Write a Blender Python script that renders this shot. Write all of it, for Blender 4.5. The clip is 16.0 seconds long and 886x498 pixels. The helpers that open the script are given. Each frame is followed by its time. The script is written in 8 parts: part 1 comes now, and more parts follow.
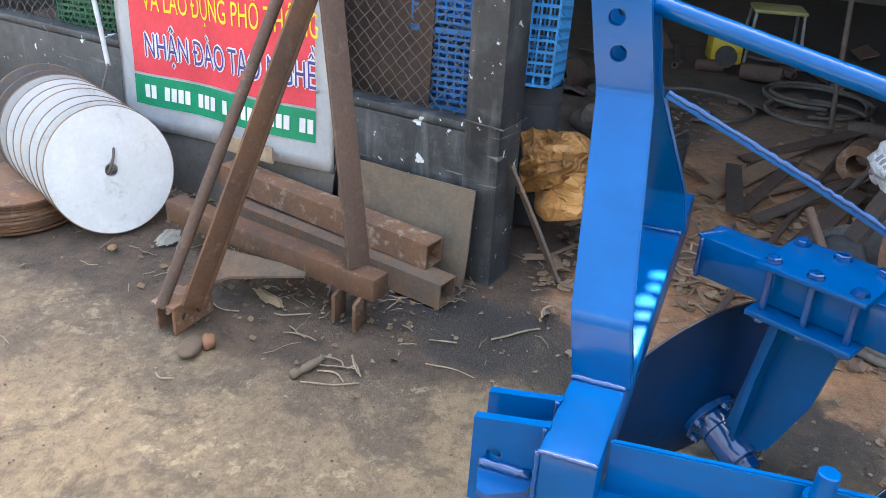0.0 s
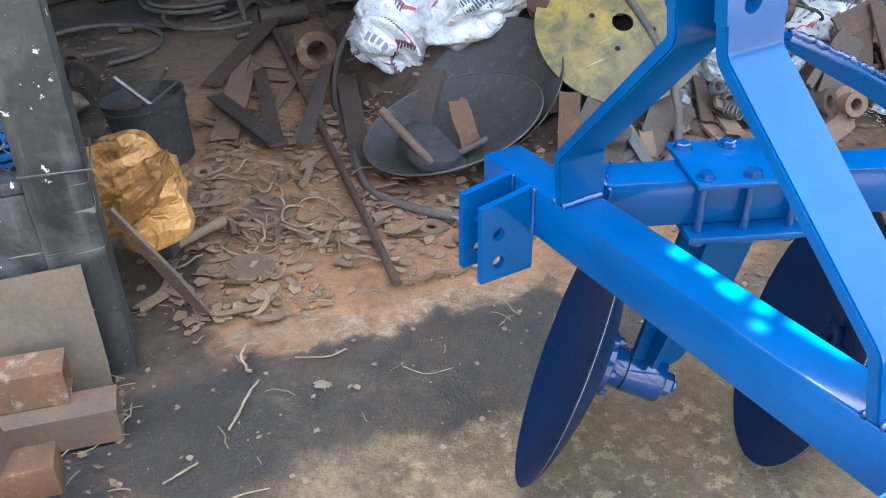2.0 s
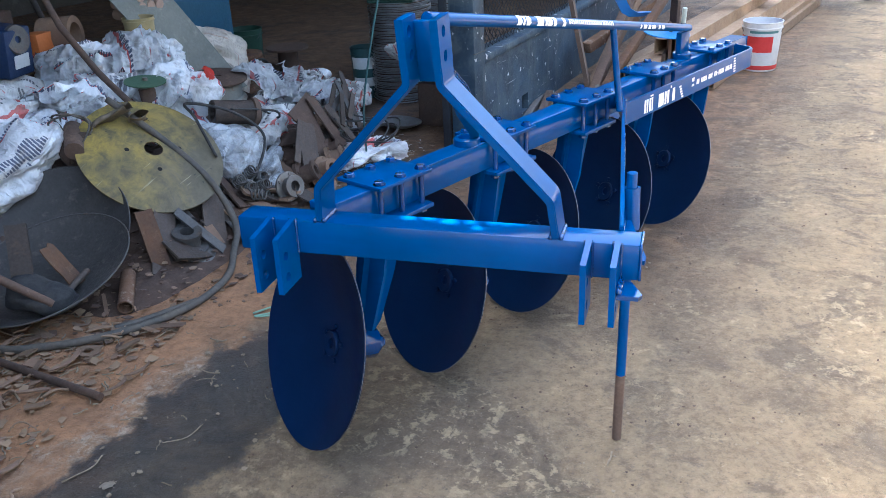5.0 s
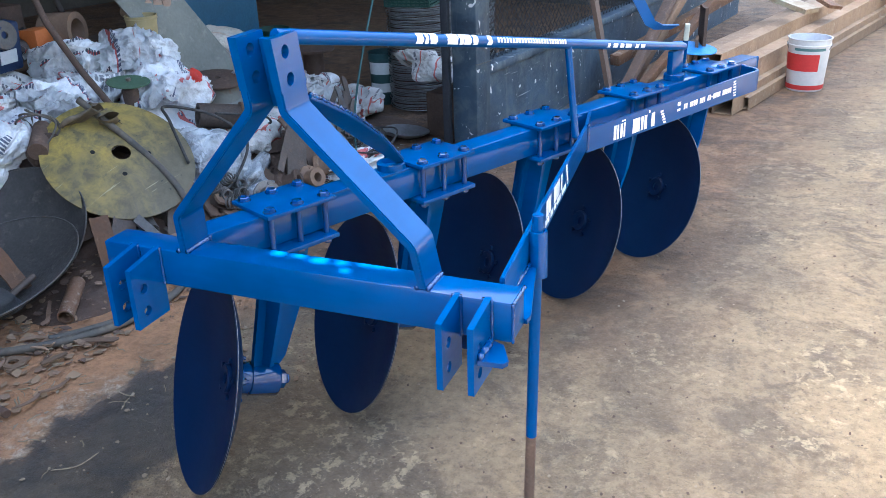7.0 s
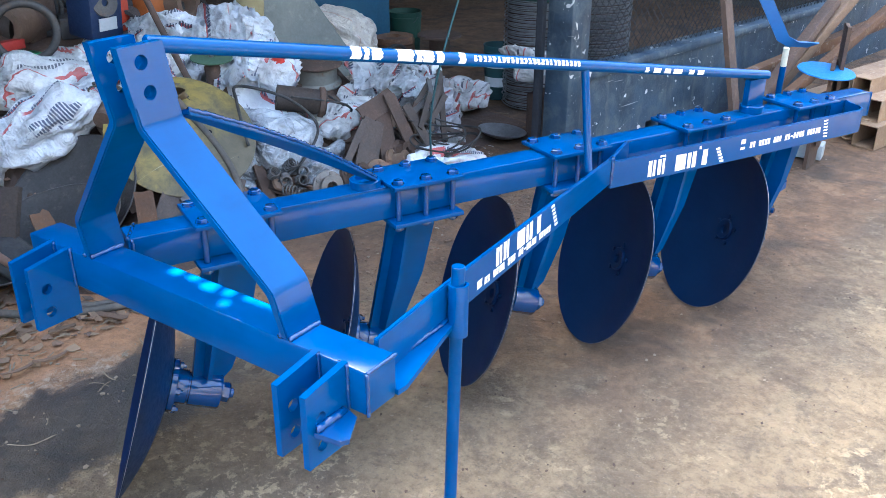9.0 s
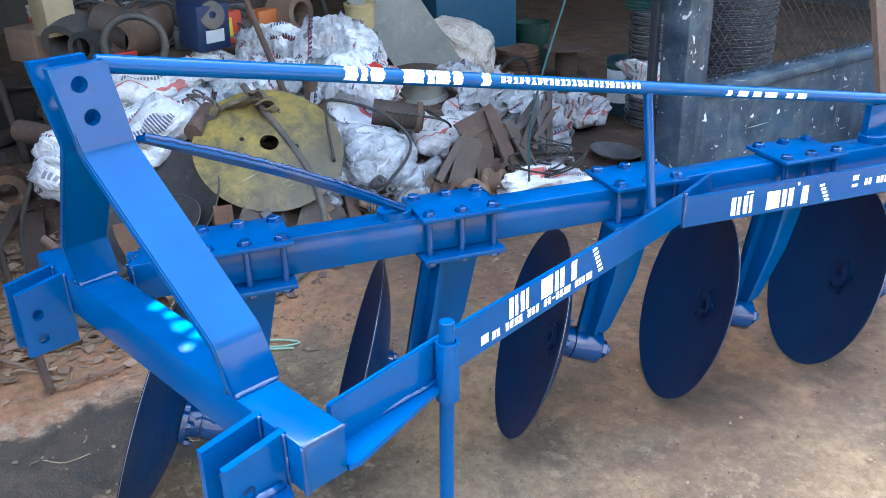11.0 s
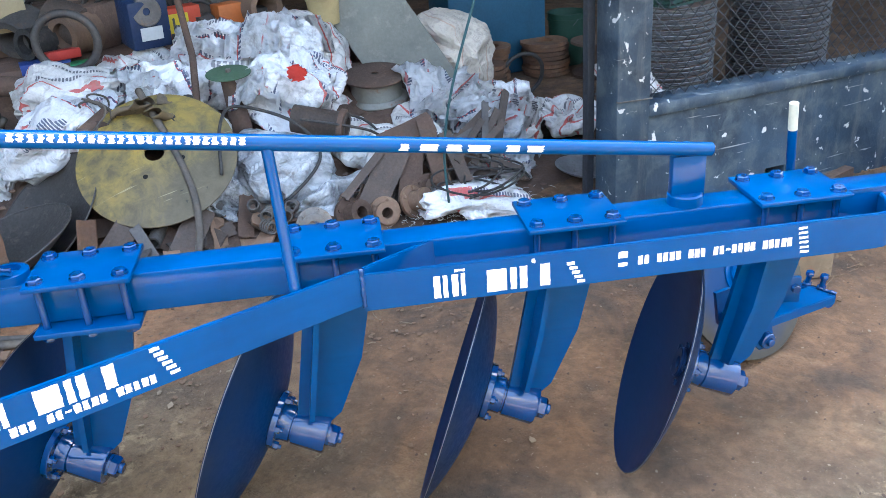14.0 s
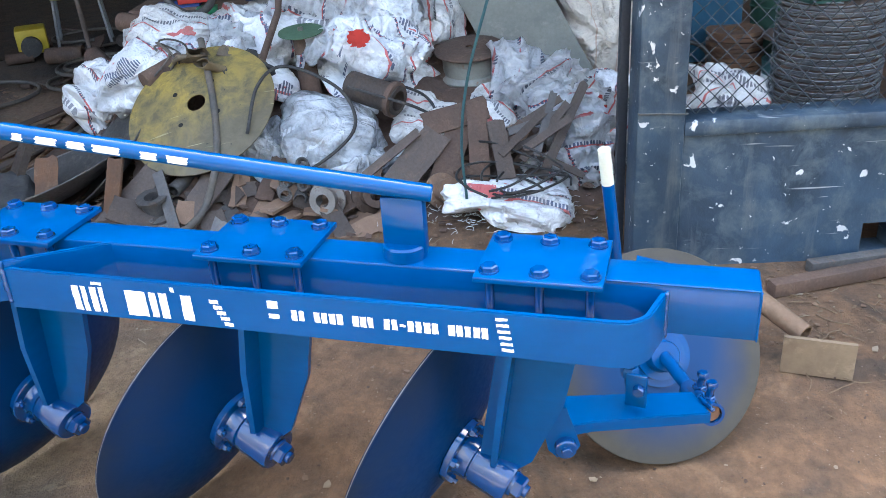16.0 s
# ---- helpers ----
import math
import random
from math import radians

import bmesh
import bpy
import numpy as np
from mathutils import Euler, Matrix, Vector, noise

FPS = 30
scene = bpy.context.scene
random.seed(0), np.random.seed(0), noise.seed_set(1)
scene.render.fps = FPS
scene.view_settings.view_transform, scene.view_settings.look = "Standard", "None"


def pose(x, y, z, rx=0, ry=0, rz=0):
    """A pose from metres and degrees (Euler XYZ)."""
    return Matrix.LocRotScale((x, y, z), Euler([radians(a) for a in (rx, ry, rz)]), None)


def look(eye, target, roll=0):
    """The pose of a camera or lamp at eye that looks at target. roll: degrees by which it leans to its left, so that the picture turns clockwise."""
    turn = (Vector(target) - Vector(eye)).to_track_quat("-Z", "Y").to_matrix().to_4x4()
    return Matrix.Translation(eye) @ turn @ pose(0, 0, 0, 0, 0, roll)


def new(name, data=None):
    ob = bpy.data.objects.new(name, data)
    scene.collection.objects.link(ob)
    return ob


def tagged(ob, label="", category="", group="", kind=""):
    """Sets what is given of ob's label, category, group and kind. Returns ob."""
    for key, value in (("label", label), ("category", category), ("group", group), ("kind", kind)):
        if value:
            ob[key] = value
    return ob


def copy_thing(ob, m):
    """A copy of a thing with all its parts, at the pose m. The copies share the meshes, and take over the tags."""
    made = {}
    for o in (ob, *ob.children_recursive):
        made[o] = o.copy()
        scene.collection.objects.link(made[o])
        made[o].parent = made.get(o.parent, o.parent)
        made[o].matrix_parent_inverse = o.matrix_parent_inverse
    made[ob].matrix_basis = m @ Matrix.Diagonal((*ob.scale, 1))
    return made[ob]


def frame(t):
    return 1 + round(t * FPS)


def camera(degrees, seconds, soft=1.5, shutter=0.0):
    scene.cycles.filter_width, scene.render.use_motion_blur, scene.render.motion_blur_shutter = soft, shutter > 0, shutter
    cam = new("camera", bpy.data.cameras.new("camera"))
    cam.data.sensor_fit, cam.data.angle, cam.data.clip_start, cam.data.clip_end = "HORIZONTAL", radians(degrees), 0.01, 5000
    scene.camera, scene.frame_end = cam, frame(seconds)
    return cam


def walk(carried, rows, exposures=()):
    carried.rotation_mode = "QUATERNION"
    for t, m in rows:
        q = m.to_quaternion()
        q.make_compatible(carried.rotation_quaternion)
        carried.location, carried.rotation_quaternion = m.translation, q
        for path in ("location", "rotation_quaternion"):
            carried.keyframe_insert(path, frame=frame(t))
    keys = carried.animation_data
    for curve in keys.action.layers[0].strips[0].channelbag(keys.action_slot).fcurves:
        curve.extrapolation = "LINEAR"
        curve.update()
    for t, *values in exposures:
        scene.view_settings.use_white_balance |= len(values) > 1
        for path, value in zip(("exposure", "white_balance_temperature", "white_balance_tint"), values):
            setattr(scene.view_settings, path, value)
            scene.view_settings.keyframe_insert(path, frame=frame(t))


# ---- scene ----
cam = camera(54.4, 16.0, soft=0.55)
PATH = [
    (0, (0.963, 0.289, 1.663), (-0.653, -0.48, 0.771), 3.0),
    (0.5, (0.808, -0.015, 1.639), (-0.861, -0.584, 0.696), 0.6),
    (1, (0.66, -0.313, 1.626), (-1.067, -0.403, 0.621), 3.6),
    (1.5, (0.531, -0.63, 1.645), (-1.137, -0.257, 0.606), 1.9),
    (2, (0.289, -0.826, 1.624), (-1.252, -0.134, 0.554), -1.4),
    (2.5, (0.114, -1.04, 1.627), (-1.169, 0.002, 0.5), -1.9),
    (3, (0.069, -1.286, 1.658), (-0.849, 0.084, 0.527), -0.6),
    (3.5, (0.179, -1.576, 1.699), (-0.661, -0.071, 0.685), -0.2),
    (4, (0.209, -1.844, 1.752), (-0.524, -0.243, 0.804), -0.7),
    (4.5, (0.221, -1.998, 1.753), (-0.466, -0.325, 0.897), -2.4),
    (4.7, (0.24, -1.999, 1.755), (-0.441, -0.315, 0.919), -2.6),
    (6.8, (0.617, -1.575, 1.729), (-0.229, 0.048, 0.923), -2.8),
    (7, (0.64, -1.526, 1.73), (-0.211, 0.087, 0.908), -2.0),
    (7.5, (0.838, -1.389, 1.747), (-0.089, 0.173, 0.912), -1.2),
    (8, (0.994, -1.257, 1.753), (-0.03, 0.24, 0.911), 1.0),
    (8.5, (0.998, -1.069, 1.739), (-0.083, 0.386, 0.892), 0.9),
    (9, (0.993, -0.943, 1.752), (-0.18, 0.433, 0.899), -0.0),
    (9.2, (1.017, -0.918, 1.762), (-0.2, 0.415, 0.901), -0.8),
    (11.3, (1.057, -0.437, 1.71), (-0.387, 0.66, 0.866), -2.1),
    (11.5, (1.073, -0.385, 1.732), (-0.379, 0.689, 0.872), -2.3),
    (12, (1.14, -0.225, 1.719), (-0.357, 0.788, 0.862), -3.2),
    (12.5, (1.271, 0.006, 1.717), (-0.275, 0.943, 0.864), -4.0),
    (13, (1.297, 0.231, 1.692), (-0.269, 1.136, 0.838), -4.4),
    (13.5, (1.27, 0.514, 1.706), (-0.315, 1.381, 0.848), -3.9),
    (14, (1.322, 0.823, 1.688), (-0.302, 1.612, 0.827), -4.2),
    (14.5, (1.37, 1.14, 1.652), (-0.321, 1.798, 0.81), -3.6),
    (15, (1.309, 1.496, 1.642), (-0.419, 2.047, 0.8), -3.2),
    (15.3, (1.305, 1.721, 1.612), (-0.461, 2.14, 0.772), -4.4),
    (15.5, (1.343, 1.898, 1.596), (-0.456, 2.151, 0.761), -5.1),
    (16, (1.331, 2.23, 1.589), (-0.457, 2.312, 0.697), -3.9),
]
EXPOSURES = [(t, stops, kelvin, 2) for t, stops, kelvin in ((0.0, 3.76, 6400), (0.5, 3.78, 6430), (1.5, 4.27, 6500), (2.5, 4.42, 6400), (3.5, 3.8, 5850), (4.5, 3.45, 5750), (9.0, 3.9, 5800), (12.0, 4.1, 6050), (16.0, 4.08, 6200))]
walk(cam, [(t, look(eye, target, roll)) for t, eye, target, roll in PATH], EXPOSURES)

# ---- world, sun, exposure ----
world = bpy.data.worlds.new("world")
scene.world = world
world.use_nodes = True
_nt = world.node_tree
_sky = _nt.nodes.new("ShaderNodeTexSky")
_sky.sky_type = "NISHITA"
_sky.sun_disc = False
_sky.sun_elevation, _sky.sun_rotation = radians(52), radians(275)
_sky.air_density, _sky.dust_density, _sky.ozone_density = 0.9, 9.0, 0.3
_bg = _nt.nodes["Background"]
_bg.inputs["Strength"].default_value = 0.15
_nt.links.new(_sky.outputs[0], _bg.inputs["Color"])

_sun = new("sun", bpy.data.lights.new("sun", "SUN"))
_sun.data.energy, _sun.data.angle, _sun.data.color = 4.6, radians(0.3), (1.0, 0.96, 0.90)
SUN = Vector((-math.cos(radians(52)) * math.cos(radians(5)), math.cos(radians(52)) * math.sin(radians(5)), math.sin(radians(52))))
_sun.matrix_world = look(SUN * 10, (0, 0, 0))


# ---- materials ----
def mixer(nt, fac, a, b, blend="MIX"):
    n = nt.nodes.new("ShaderNodeMix")
    n.data_type, n.blend_type = "RGBA", blend
    for sock, val in ((n.inputs[0], fac), (n.inputs[6], a), (n.inputs[7], b)):
        if isinstance(val, bpy.types.NodeSocket):
            nt.links.new(val, sock)
        elif isinstance(val, (int, float)):
            sock.default_value = val
        else:
            sock.default_value = (*val, 1)
    return n.outputs[2]


def noise_node(nt, vec, scale, detail=6, rough=0.6, dist=0.0):
    n = nt.nodes.new("ShaderNodeTexNoise")
    n.inputs["Scale"].default_value, n.inputs["Detail"].default_value = scale, detail
    n.inputs["Roughness"].default_value, n.inputs["Distortion"].default_value = rough, dist
    nt.links.new(vec, n.inputs["Vector"])
    return n.outputs["Fac"]


def ramp(nt, fac, lo, hi, a=0.0, b=1.0):
    n = nt.nodes.new("ShaderNodeMapRange")
    n.inputs[1].default_value, n.inputs[2].default_value = lo, hi
    n.inputs[3].default_value, n.inputs[4].default_value = a, b
    nt.links.new(fac, n.inputs[0])
    return n.outputs[0]


def maths(nt, op, a, b=0.0):
    n = nt.nodes.new("ShaderNodeMath")
    n.operation = op
    for sock, val in ((n.inputs[0], a), (n.inputs[1], b)):
        if isinstance(val, bpy.types.NodeSocket):
            nt.links.new(val, sock)
        else:
            sock.default_value = val
    return n.outputs[0]


def blank(name):
    m = bpy.data.materials.new(name)
    m.use_nodes = True
    nt = m.node_tree
    b = nt.nodes["Principled BSDF"]
    return m, nt, b


def coords(nt, kind="Object"):
    if kind == "Position":
        return nt.nodes.new("ShaderNodeNewGeometry").outputs["Position"]
    return nt.nodes.new("ShaderNodeTexCoord").outputs[kind]


def add_bump(nt, b, height, strength=0.3, dist=0.01):
    n = nt.nodes.new("ShaderNodeBump")
    n.inputs["Strength"].default_value, n.inputs["Distance"].default_value = strength, dist
    nt.links.new(height, n.inputs["Height"])
    nt.links.new(n.outputs[0], b.inputs["Normal"])


def surface(name, base, second, third=None, scale=6.0, fine=60.0, rough=(0.5, 0.8), metal=0.0, bump=0.25,
            depth=0.004, coat=0.0, kind="Object", wear=(0.55, 0.72), vary=0.0):
    """A worn surface: two colours over a wide noise, a third in small worn spots, grain in the relief."""
    m, nt, b = blank(name)
    v = coords(nt, kind)
    wide, grain = noise_node(nt, v, scale, 5, 0.62, 0.4), noise_node(nt, v, fine, 4, 0.7)
    col = mixer(nt, ramp(nt, wide, 0.35, 0.68), base, second)
    if third:
        spots = noise_node(nt, v, scale * 3.1, 8, 0.72, 0.2)
        col = mixer(nt, ramp(nt, spots, *wear), col, third)
    col = mixer(nt, ramp(nt, grain, 0.2, 0.8, 0.0, 0.35), col, tuple(c * 0.55 for c in base))
    if vary:
        info = nt.nodes.new("ShaderNodeObjectInfo").outputs["Random"]
        hsv = nt.nodes.new("ShaderNodeHueSaturation")
        nt.links.new(ramp(nt, info, 0, 1, 1 - vary, 1 + vary), hsv.inputs["Value"])
        nt.links.new(col, hsv.inputs["Color"])
        col = hsv.outputs[0]
    nt.links.new(col, b.inputs["Base Color"])
    nt.links.new(ramp(nt, grain, 0.3, 0.7, *rough), b.inputs["Roughness"])
    b.inputs["Metallic"].default_value = metal
    b.inputs["Coat Weight"].default_value = coat
    b.inputs["Coat Roughness"].default_value = 0.12
    add_bump(nt, b, maths(nt, "ADD", grain, wide), bump, depth)
    return m


def paint_blue(name, a, b_, rough, coat=0.0, spec=0.17, relief=0.14, skin=1.5, haze=0.04):
    """Fresh gloss enamel brushed over rough steel: faint brush runs, orange-peel, specks of dust."""
    m, nt, b = blank(name)
    v = coords(nt)
    wide, grain = noise_node(nt, v, 5.0, 4, 0.6), noise_node(nt, v, 70.0, 3, 0.6)
    runs = nt.nodes.new("ShaderNodeMapping")
    runs.inputs["Scale"].default_value = (9, 9, 60)
    nt.links.new(v, runs.inputs[0])
    brush = noise_node(nt, runs.outputs[0], 1.0, 3, 0.6)
    dust = noise_node(nt, v, 26.0, 8, 0.8, 0.3)
    col = mixer(nt, ramp(nt, wide, 0.3, 0.7), a, b_)
    col = mixer(nt, ramp(nt, brush, 0.45, 0.75, 0.0, 0.2), col, tuple(c * 0.75 for c in a))
    col = mixer(nt, ramp(nt, dust, 0.68, 0.84, 0.0, 0.22), col, (0.16, 0.18, 0.20))
    nt.links.new(col, b.inputs["Base Color"])
    nt.links.new(ramp(nt, maths(nt, "ADD", maths(nt, "MULTIPLY", wide, 0.6), maths(nt, "MULTIPLY", brush, 0.4)), 0.35, 0.65, rough, rough + 0.06), b.inputs["Roughness"])
    b.inputs["Specular IOR Level"].default_value = spec
    b.inputs["Coat Weight"].default_value, b.inputs["Coat Roughness"].default_value = coat, haze
    b.inputs["Coat IOR"].default_value = skin
    add_bump(nt, b, maths(nt, "ADD", maths(nt, "MULTIPLY", grain, 0.25), maths(nt, "ADD", wide, maths(nt, "MULTIPLY", brush, 0.3))), relief, 0.003)
    return m


BLUE = paint_blue("blue_enamel", (0.0006, 0.049, 0.178), (0.0010, 0.064, 0.230), 0.30, coat=0.5, spec=0.02, haze=0.14)
BLUE_WET = paint_blue("blue_enamel_thick", (0.0010, 0.036, 0.145), (0.0015, 0.048, 0.185), 0.20, coat=1.0, spec=0.05, relief=0.8, skin=1.6)
NAVY = paint_blue("navy_disc_paint", (0.0028, 0.0120, 0.043), (0.0042, 0.0165, 0.055), 0.36, spec=0.08)


def disc_back():
    """Grey-black dusty steel with blue paint sprayed out round the hub, scratched in fine arcs."""
    m, nt, b = blank("oversprayed_disc_back")
    v = coords(nt)
    dist = nt.nodes.new("ShaderNodeVectorMath")
    dist.operation = "DISTANCE"
    nt.links.new(v, dist.inputs[0])
    dist.inputs[1].default_value = DISC_1
    wide, fine = noise_node(nt, v, 6, 6, 0.65, 0.4), noise_node(nt, v, 60, 5, 0.7)
    steel = mixer(nt, ramp(nt, wide, 0.35, 0.65), (0.006, 0.013, 0.032), (0.012, 0.021, 0.044))
    steel = mixer(nt, ramp(nt, noise_node(nt, v, 22, 7, 0.75, 0.5), 0.60, 0.74, 0, 0.35), steel, (0.05, 0.048, 0.05))
    reach = maths(nt, "ADD", dist.outputs["Value"], maths(nt, "MULTIPLY", maths(nt, "SUBTRACT", wide, 0.5), 0.22))
    col = mixer(nt, ramp(nt, reach, 0.17, 0.36), (0.0008, 0.024, 0.098), steel)
    nt.links.new(col, b.inputs["Base Color"])
    nt.links.new(ramp(nt, fine, 0.3, 0.7, 0.32, 0.5), b.inputs["Roughness"])
    b.inputs["Specular IOR Level"].default_value = 0.09
    add_bump(nt, b, maths(nt, "ADD", wide, maths(nt, "MULTIPLY", fine, 0.3)), 0.25, 0.004)
    return m



WHITE_STENCIL = surface("white_stencil_paint", (0.8, 0.82, 0.84), (0.7, 0.73, 0.78), (0.25, 0.35, 0.6), 20, 120, (0.45, 0.6), wear=(0.62, 0.8))
STEEL_BARE = surface("bare_steel", (0.28, 0.27, 0.26), (0.20, 0.18, 0.16), (0.16, 0.09, 0.05), 9, 90, (0.35, 0.6), 0.8)
STEEL_DARK = surface("dark_scale_steel", (0.085, 0.080, 0.078), (0.13, 0.12, 0.11), (0.16, 0.10, 0.065), 5, 70, (0.45, 0.75), 0.35, vary=0.3)
RUST = surface("brown_rust", (0.175, 0.084, 0.040), (0.090, 0.058, 0.042), (0.27, 0.175, 0.105), 6, 80, (0.7, 0.95), 0.1, 0.4, vary=0.25)
RUST_DARK = surface("dark_rust", (0.082, 0.055, 0.042), (0.122, 0.072, 0.049), (0.18, 0.118, 0.08), 5, 80, (0.7, 0.95), 0.1, 0.4, vary=0.35)
DUSTY_STEEL = surface("dusty_steel", (0.240, 0.155, 0.098), (0.17, 0.110, 0.072), (0.31, 0.205, 0.128), 4, 70, (0.6, 0.9), 0.2, 0.3, vary=0.3)
BLACK_PAN = surface("black_dish_steel", (0.055, 0.051, 0.049), (0.085, 0.079, 0.073), (0.16, 0.14, 0.115), 6, 70, (0.5, 0.75), 0.15, 0.4)
def yellow_steel():
    """Old yellow paint under olive-grey grime, darker toward one side, with dents and pale scratches."""
    m, nt, b = blank("worn_yellow_steel")
    v = coords(nt)
    sep = nt.nodes.new("ShaderNodeSeparateXYZ")
    nt.links.new(v, sep.inputs[0])
    wide, mid, fine = noise_node(nt, v, 3.0, 6, 0.65, 0.6), noise_node(nt, v, 13, 7, 0.7, 0.4), noise_node(nt, v, 80, 4, 0.7)
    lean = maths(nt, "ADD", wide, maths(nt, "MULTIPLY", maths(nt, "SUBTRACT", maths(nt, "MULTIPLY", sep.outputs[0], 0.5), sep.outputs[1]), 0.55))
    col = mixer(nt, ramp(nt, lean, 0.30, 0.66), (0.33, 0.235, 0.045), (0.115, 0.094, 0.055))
    col = mixer(nt, ramp(nt, mid, 0.42, 0.64, 0, 0.85), col, (0.085, 0.076, 0.048))
    sc = nt.nodes.new("ShaderNodeMapping")
    sc.inputs["Scale"].default_value, sc.inputs["Rotation"].default_value = (3, 60, 3), (0, 0, 0.6)
    nt.links.new(v, sc.inputs[0])
    col = mixer(nt, ramp(nt, noise_node(nt, sc.outputs[0], 1.0, 2, 0.5, 0.4), 0.70, 0.73, 0, 0.6), col, (0.42, 0.38, 0.22))
    col = mixer(nt, ramp(nt, noise_node(nt, v, 24, 3, 0.6), 0.68, 0.72, 0, 0.9), col, (0.035, 0.032, 0.026))
    nt.links.new(col, b.inputs["Base Color"])
    nt.links.new(ramp(nt, mid, 0.3, 0.7, 0.5, 0.8), b.inputs["Roughness"])
    add_bump(nt, b, maths(nt, "ADD", maths(nt, "MULTIPLY", fine, 0.4), mid), 0.4, 0.006)
    return m


YELLOW_DISC = yellow_steel()
SPRING = surface("dull_spring_steel", (0.060, 0.046, 0.038), (0.088, 0.064, 0.050), (0.135, 0.085, 0.056), 6, 80, (0.55, 0.85), 0.15, 0.35, vary=0.35)
DUSTY_RUST = surface("dusty_brown_rust", (0.225, 0.138, 0.088), (0.16, 0.106, 0.074), (0.30, 0.20, 0.135), 7, 80, (0.75, 0.95), 0.05, 0.4, vary=0.3)
RUBBER = surface("black_rubber", (0.022, 0.022, 0.023), (0.045, 0.042, 0.038), (0.10, 0.08, 0.06), 7, 60, (0.55, 0.85))
HOSE = surface("dusty_hose", (0.07, 0.065, 0.058), (0.13, 0.105, 0.08), None, 8, 60, (0.6, 0.9))
# dusty section steel for the yard stack, sunlit brightness put into its colour
STACK_STEEL = surface("dusty_sunlit_stacked_steel", (0.34, 0.225, 0.135), (0.23, 0.145, 0.09), (0.42, 0.33, 0.24), 5, 60, (0.65, 0.9), 0.05, 0.3, vary=0.25)
GREY_PLATE = surface("grey_green_steel_sheet", (0.205, 0.205, 0.170), (0.125, 0.128, 0.112), (0.29, 0.275, 0.225), 3, 50, (0.55, 0.8), 0.1)
PALE_DUST = surface("dusty_tan_steel", (0.31, 0.205, 0.13), (0.23, 0.148, 0.094), (0.39, 0.275, 0.18), 9, 80, (0.75, 0.95), 0.0, 0.3, vary=0.25)
WOOD = surface("old_wood", (0.30, 0.22, 0.14), (0.20, 0.14, 0.09), (0.40, 0.30, 0.20), 5, 50, (0.7, 0.95), 0, 0.4, vary=0.25)
GREY_BROWN = surface("grey_brown_sheet_steel", (0.145, 0.118, 0.088), (0.205, 0.135, 0.083), (0.098, 0.086, 0.070), 2.2, 70, (0.5, 0.8), 0.2, 0.3, wear=(0.46, 0.66))
GREY_SECTION = surface("grey_brown_section_steel", (0.155, 0.115, 0.086), (0.105, 0.088, 0.078), (0.215, 0.118, 0.062), 4, 80, (0.5, 0.8), 0.15, 0.4, wear=(0.46, 0.64))
RUSTY_BEAM = surface("rusty_section_steel", (0.20, 0.102, 0.052), (0.115, 0.072, 0.054), (0.34, 0.265, 0.21), 6, 80, (0.55, 0.85), 0.1, 0.4, wear=(0.54, 0.66), vary=0.25)
WHITE_DISC = surface("dull_white_galvanised", (0.52, 0.53, 0.52), (0.42, 0.43, 0.42), (0.20, 0.18, 0.16), 3, 60, (0.5, 0.7), 0.05, wear=(0.58, 0.8), vary=0.3)
def peeling_paint(name, deep, faded, drift, chips):
    """Dark blue-grey masonry paint, faded in drifts, streaked, chipped to white in spots and scratches."""
    m, nt, b = blank(name)
    v = coords(nt, "Position")
    wide, mid, fine = noise_node(nt, v, 1.7, 6, 0.65, 0.6), noise_node(nt, v, 8, 7, 0.7, 0.3), noise_node(nt, v, 55, 5, 0.7)
    st = nt.nodes.new("ShaderNodeMapping")
    st.inputs["Scale"].default_value = (14, 14, 1.6)
    nt.links.new(v, st.inputs[0])
    streak = noise_node(nt, st.outputs[0], 1.0, 5, 0.65)
    sc = nt.nodes.new("ShaderNodeMapping")
    sc.inputs["Scale"].default_value = (2.2, 2.2, 42)
    sc.inputs["Rotation"].default_value = (0.25, 0, 0)
    nt.links.new(v, sc.inputs[0])
    scratch = noise_node(nt, sc.outputs[0], 1.0, 3, 0.6, 0.6)
    col = mixer(nt, ramp(nt, wide, 0.36, 0.64), deep, faded)
    col = mixer(nt, ramp(nt, mid, 0.47, 0.66, 0, 0.75), col, drift)
    col = mixer(nt, ramp(nt, streak, 0.55, 0.75, 0, 0.55), col, (0.14, 0.15, 0.145))
    col = mixer(nt, ramp(nt, scratch, 0.67, 0.72, 0, 0.75), col, chips)
    col = mixer(nt, ramp(nt, noise_node(nt, v, 13, 4, 0.55, 0.5), 0.665, 0.685), col, (0.55, 0.56, 0.56))
    col = mixer(nt, ramp(nt, noise_node(nt, v, 34, 4, 0.6), 0.68, 0.71, 0, 0.8), col, (0.42, 0.43, 0.43))
    nt.links.new(col, b.inputs["Base Color"])
    nt.links.new(ramp(nt, mid, 0.3, 0.7, 0.45, 0.75), b.inputs["Roughness"])
    add_bump(nt, b, maths(nt, "ADD", maths(nt, "MULTIPLY", fine, 0.4), mid), 0.5, 0.01)
    return m


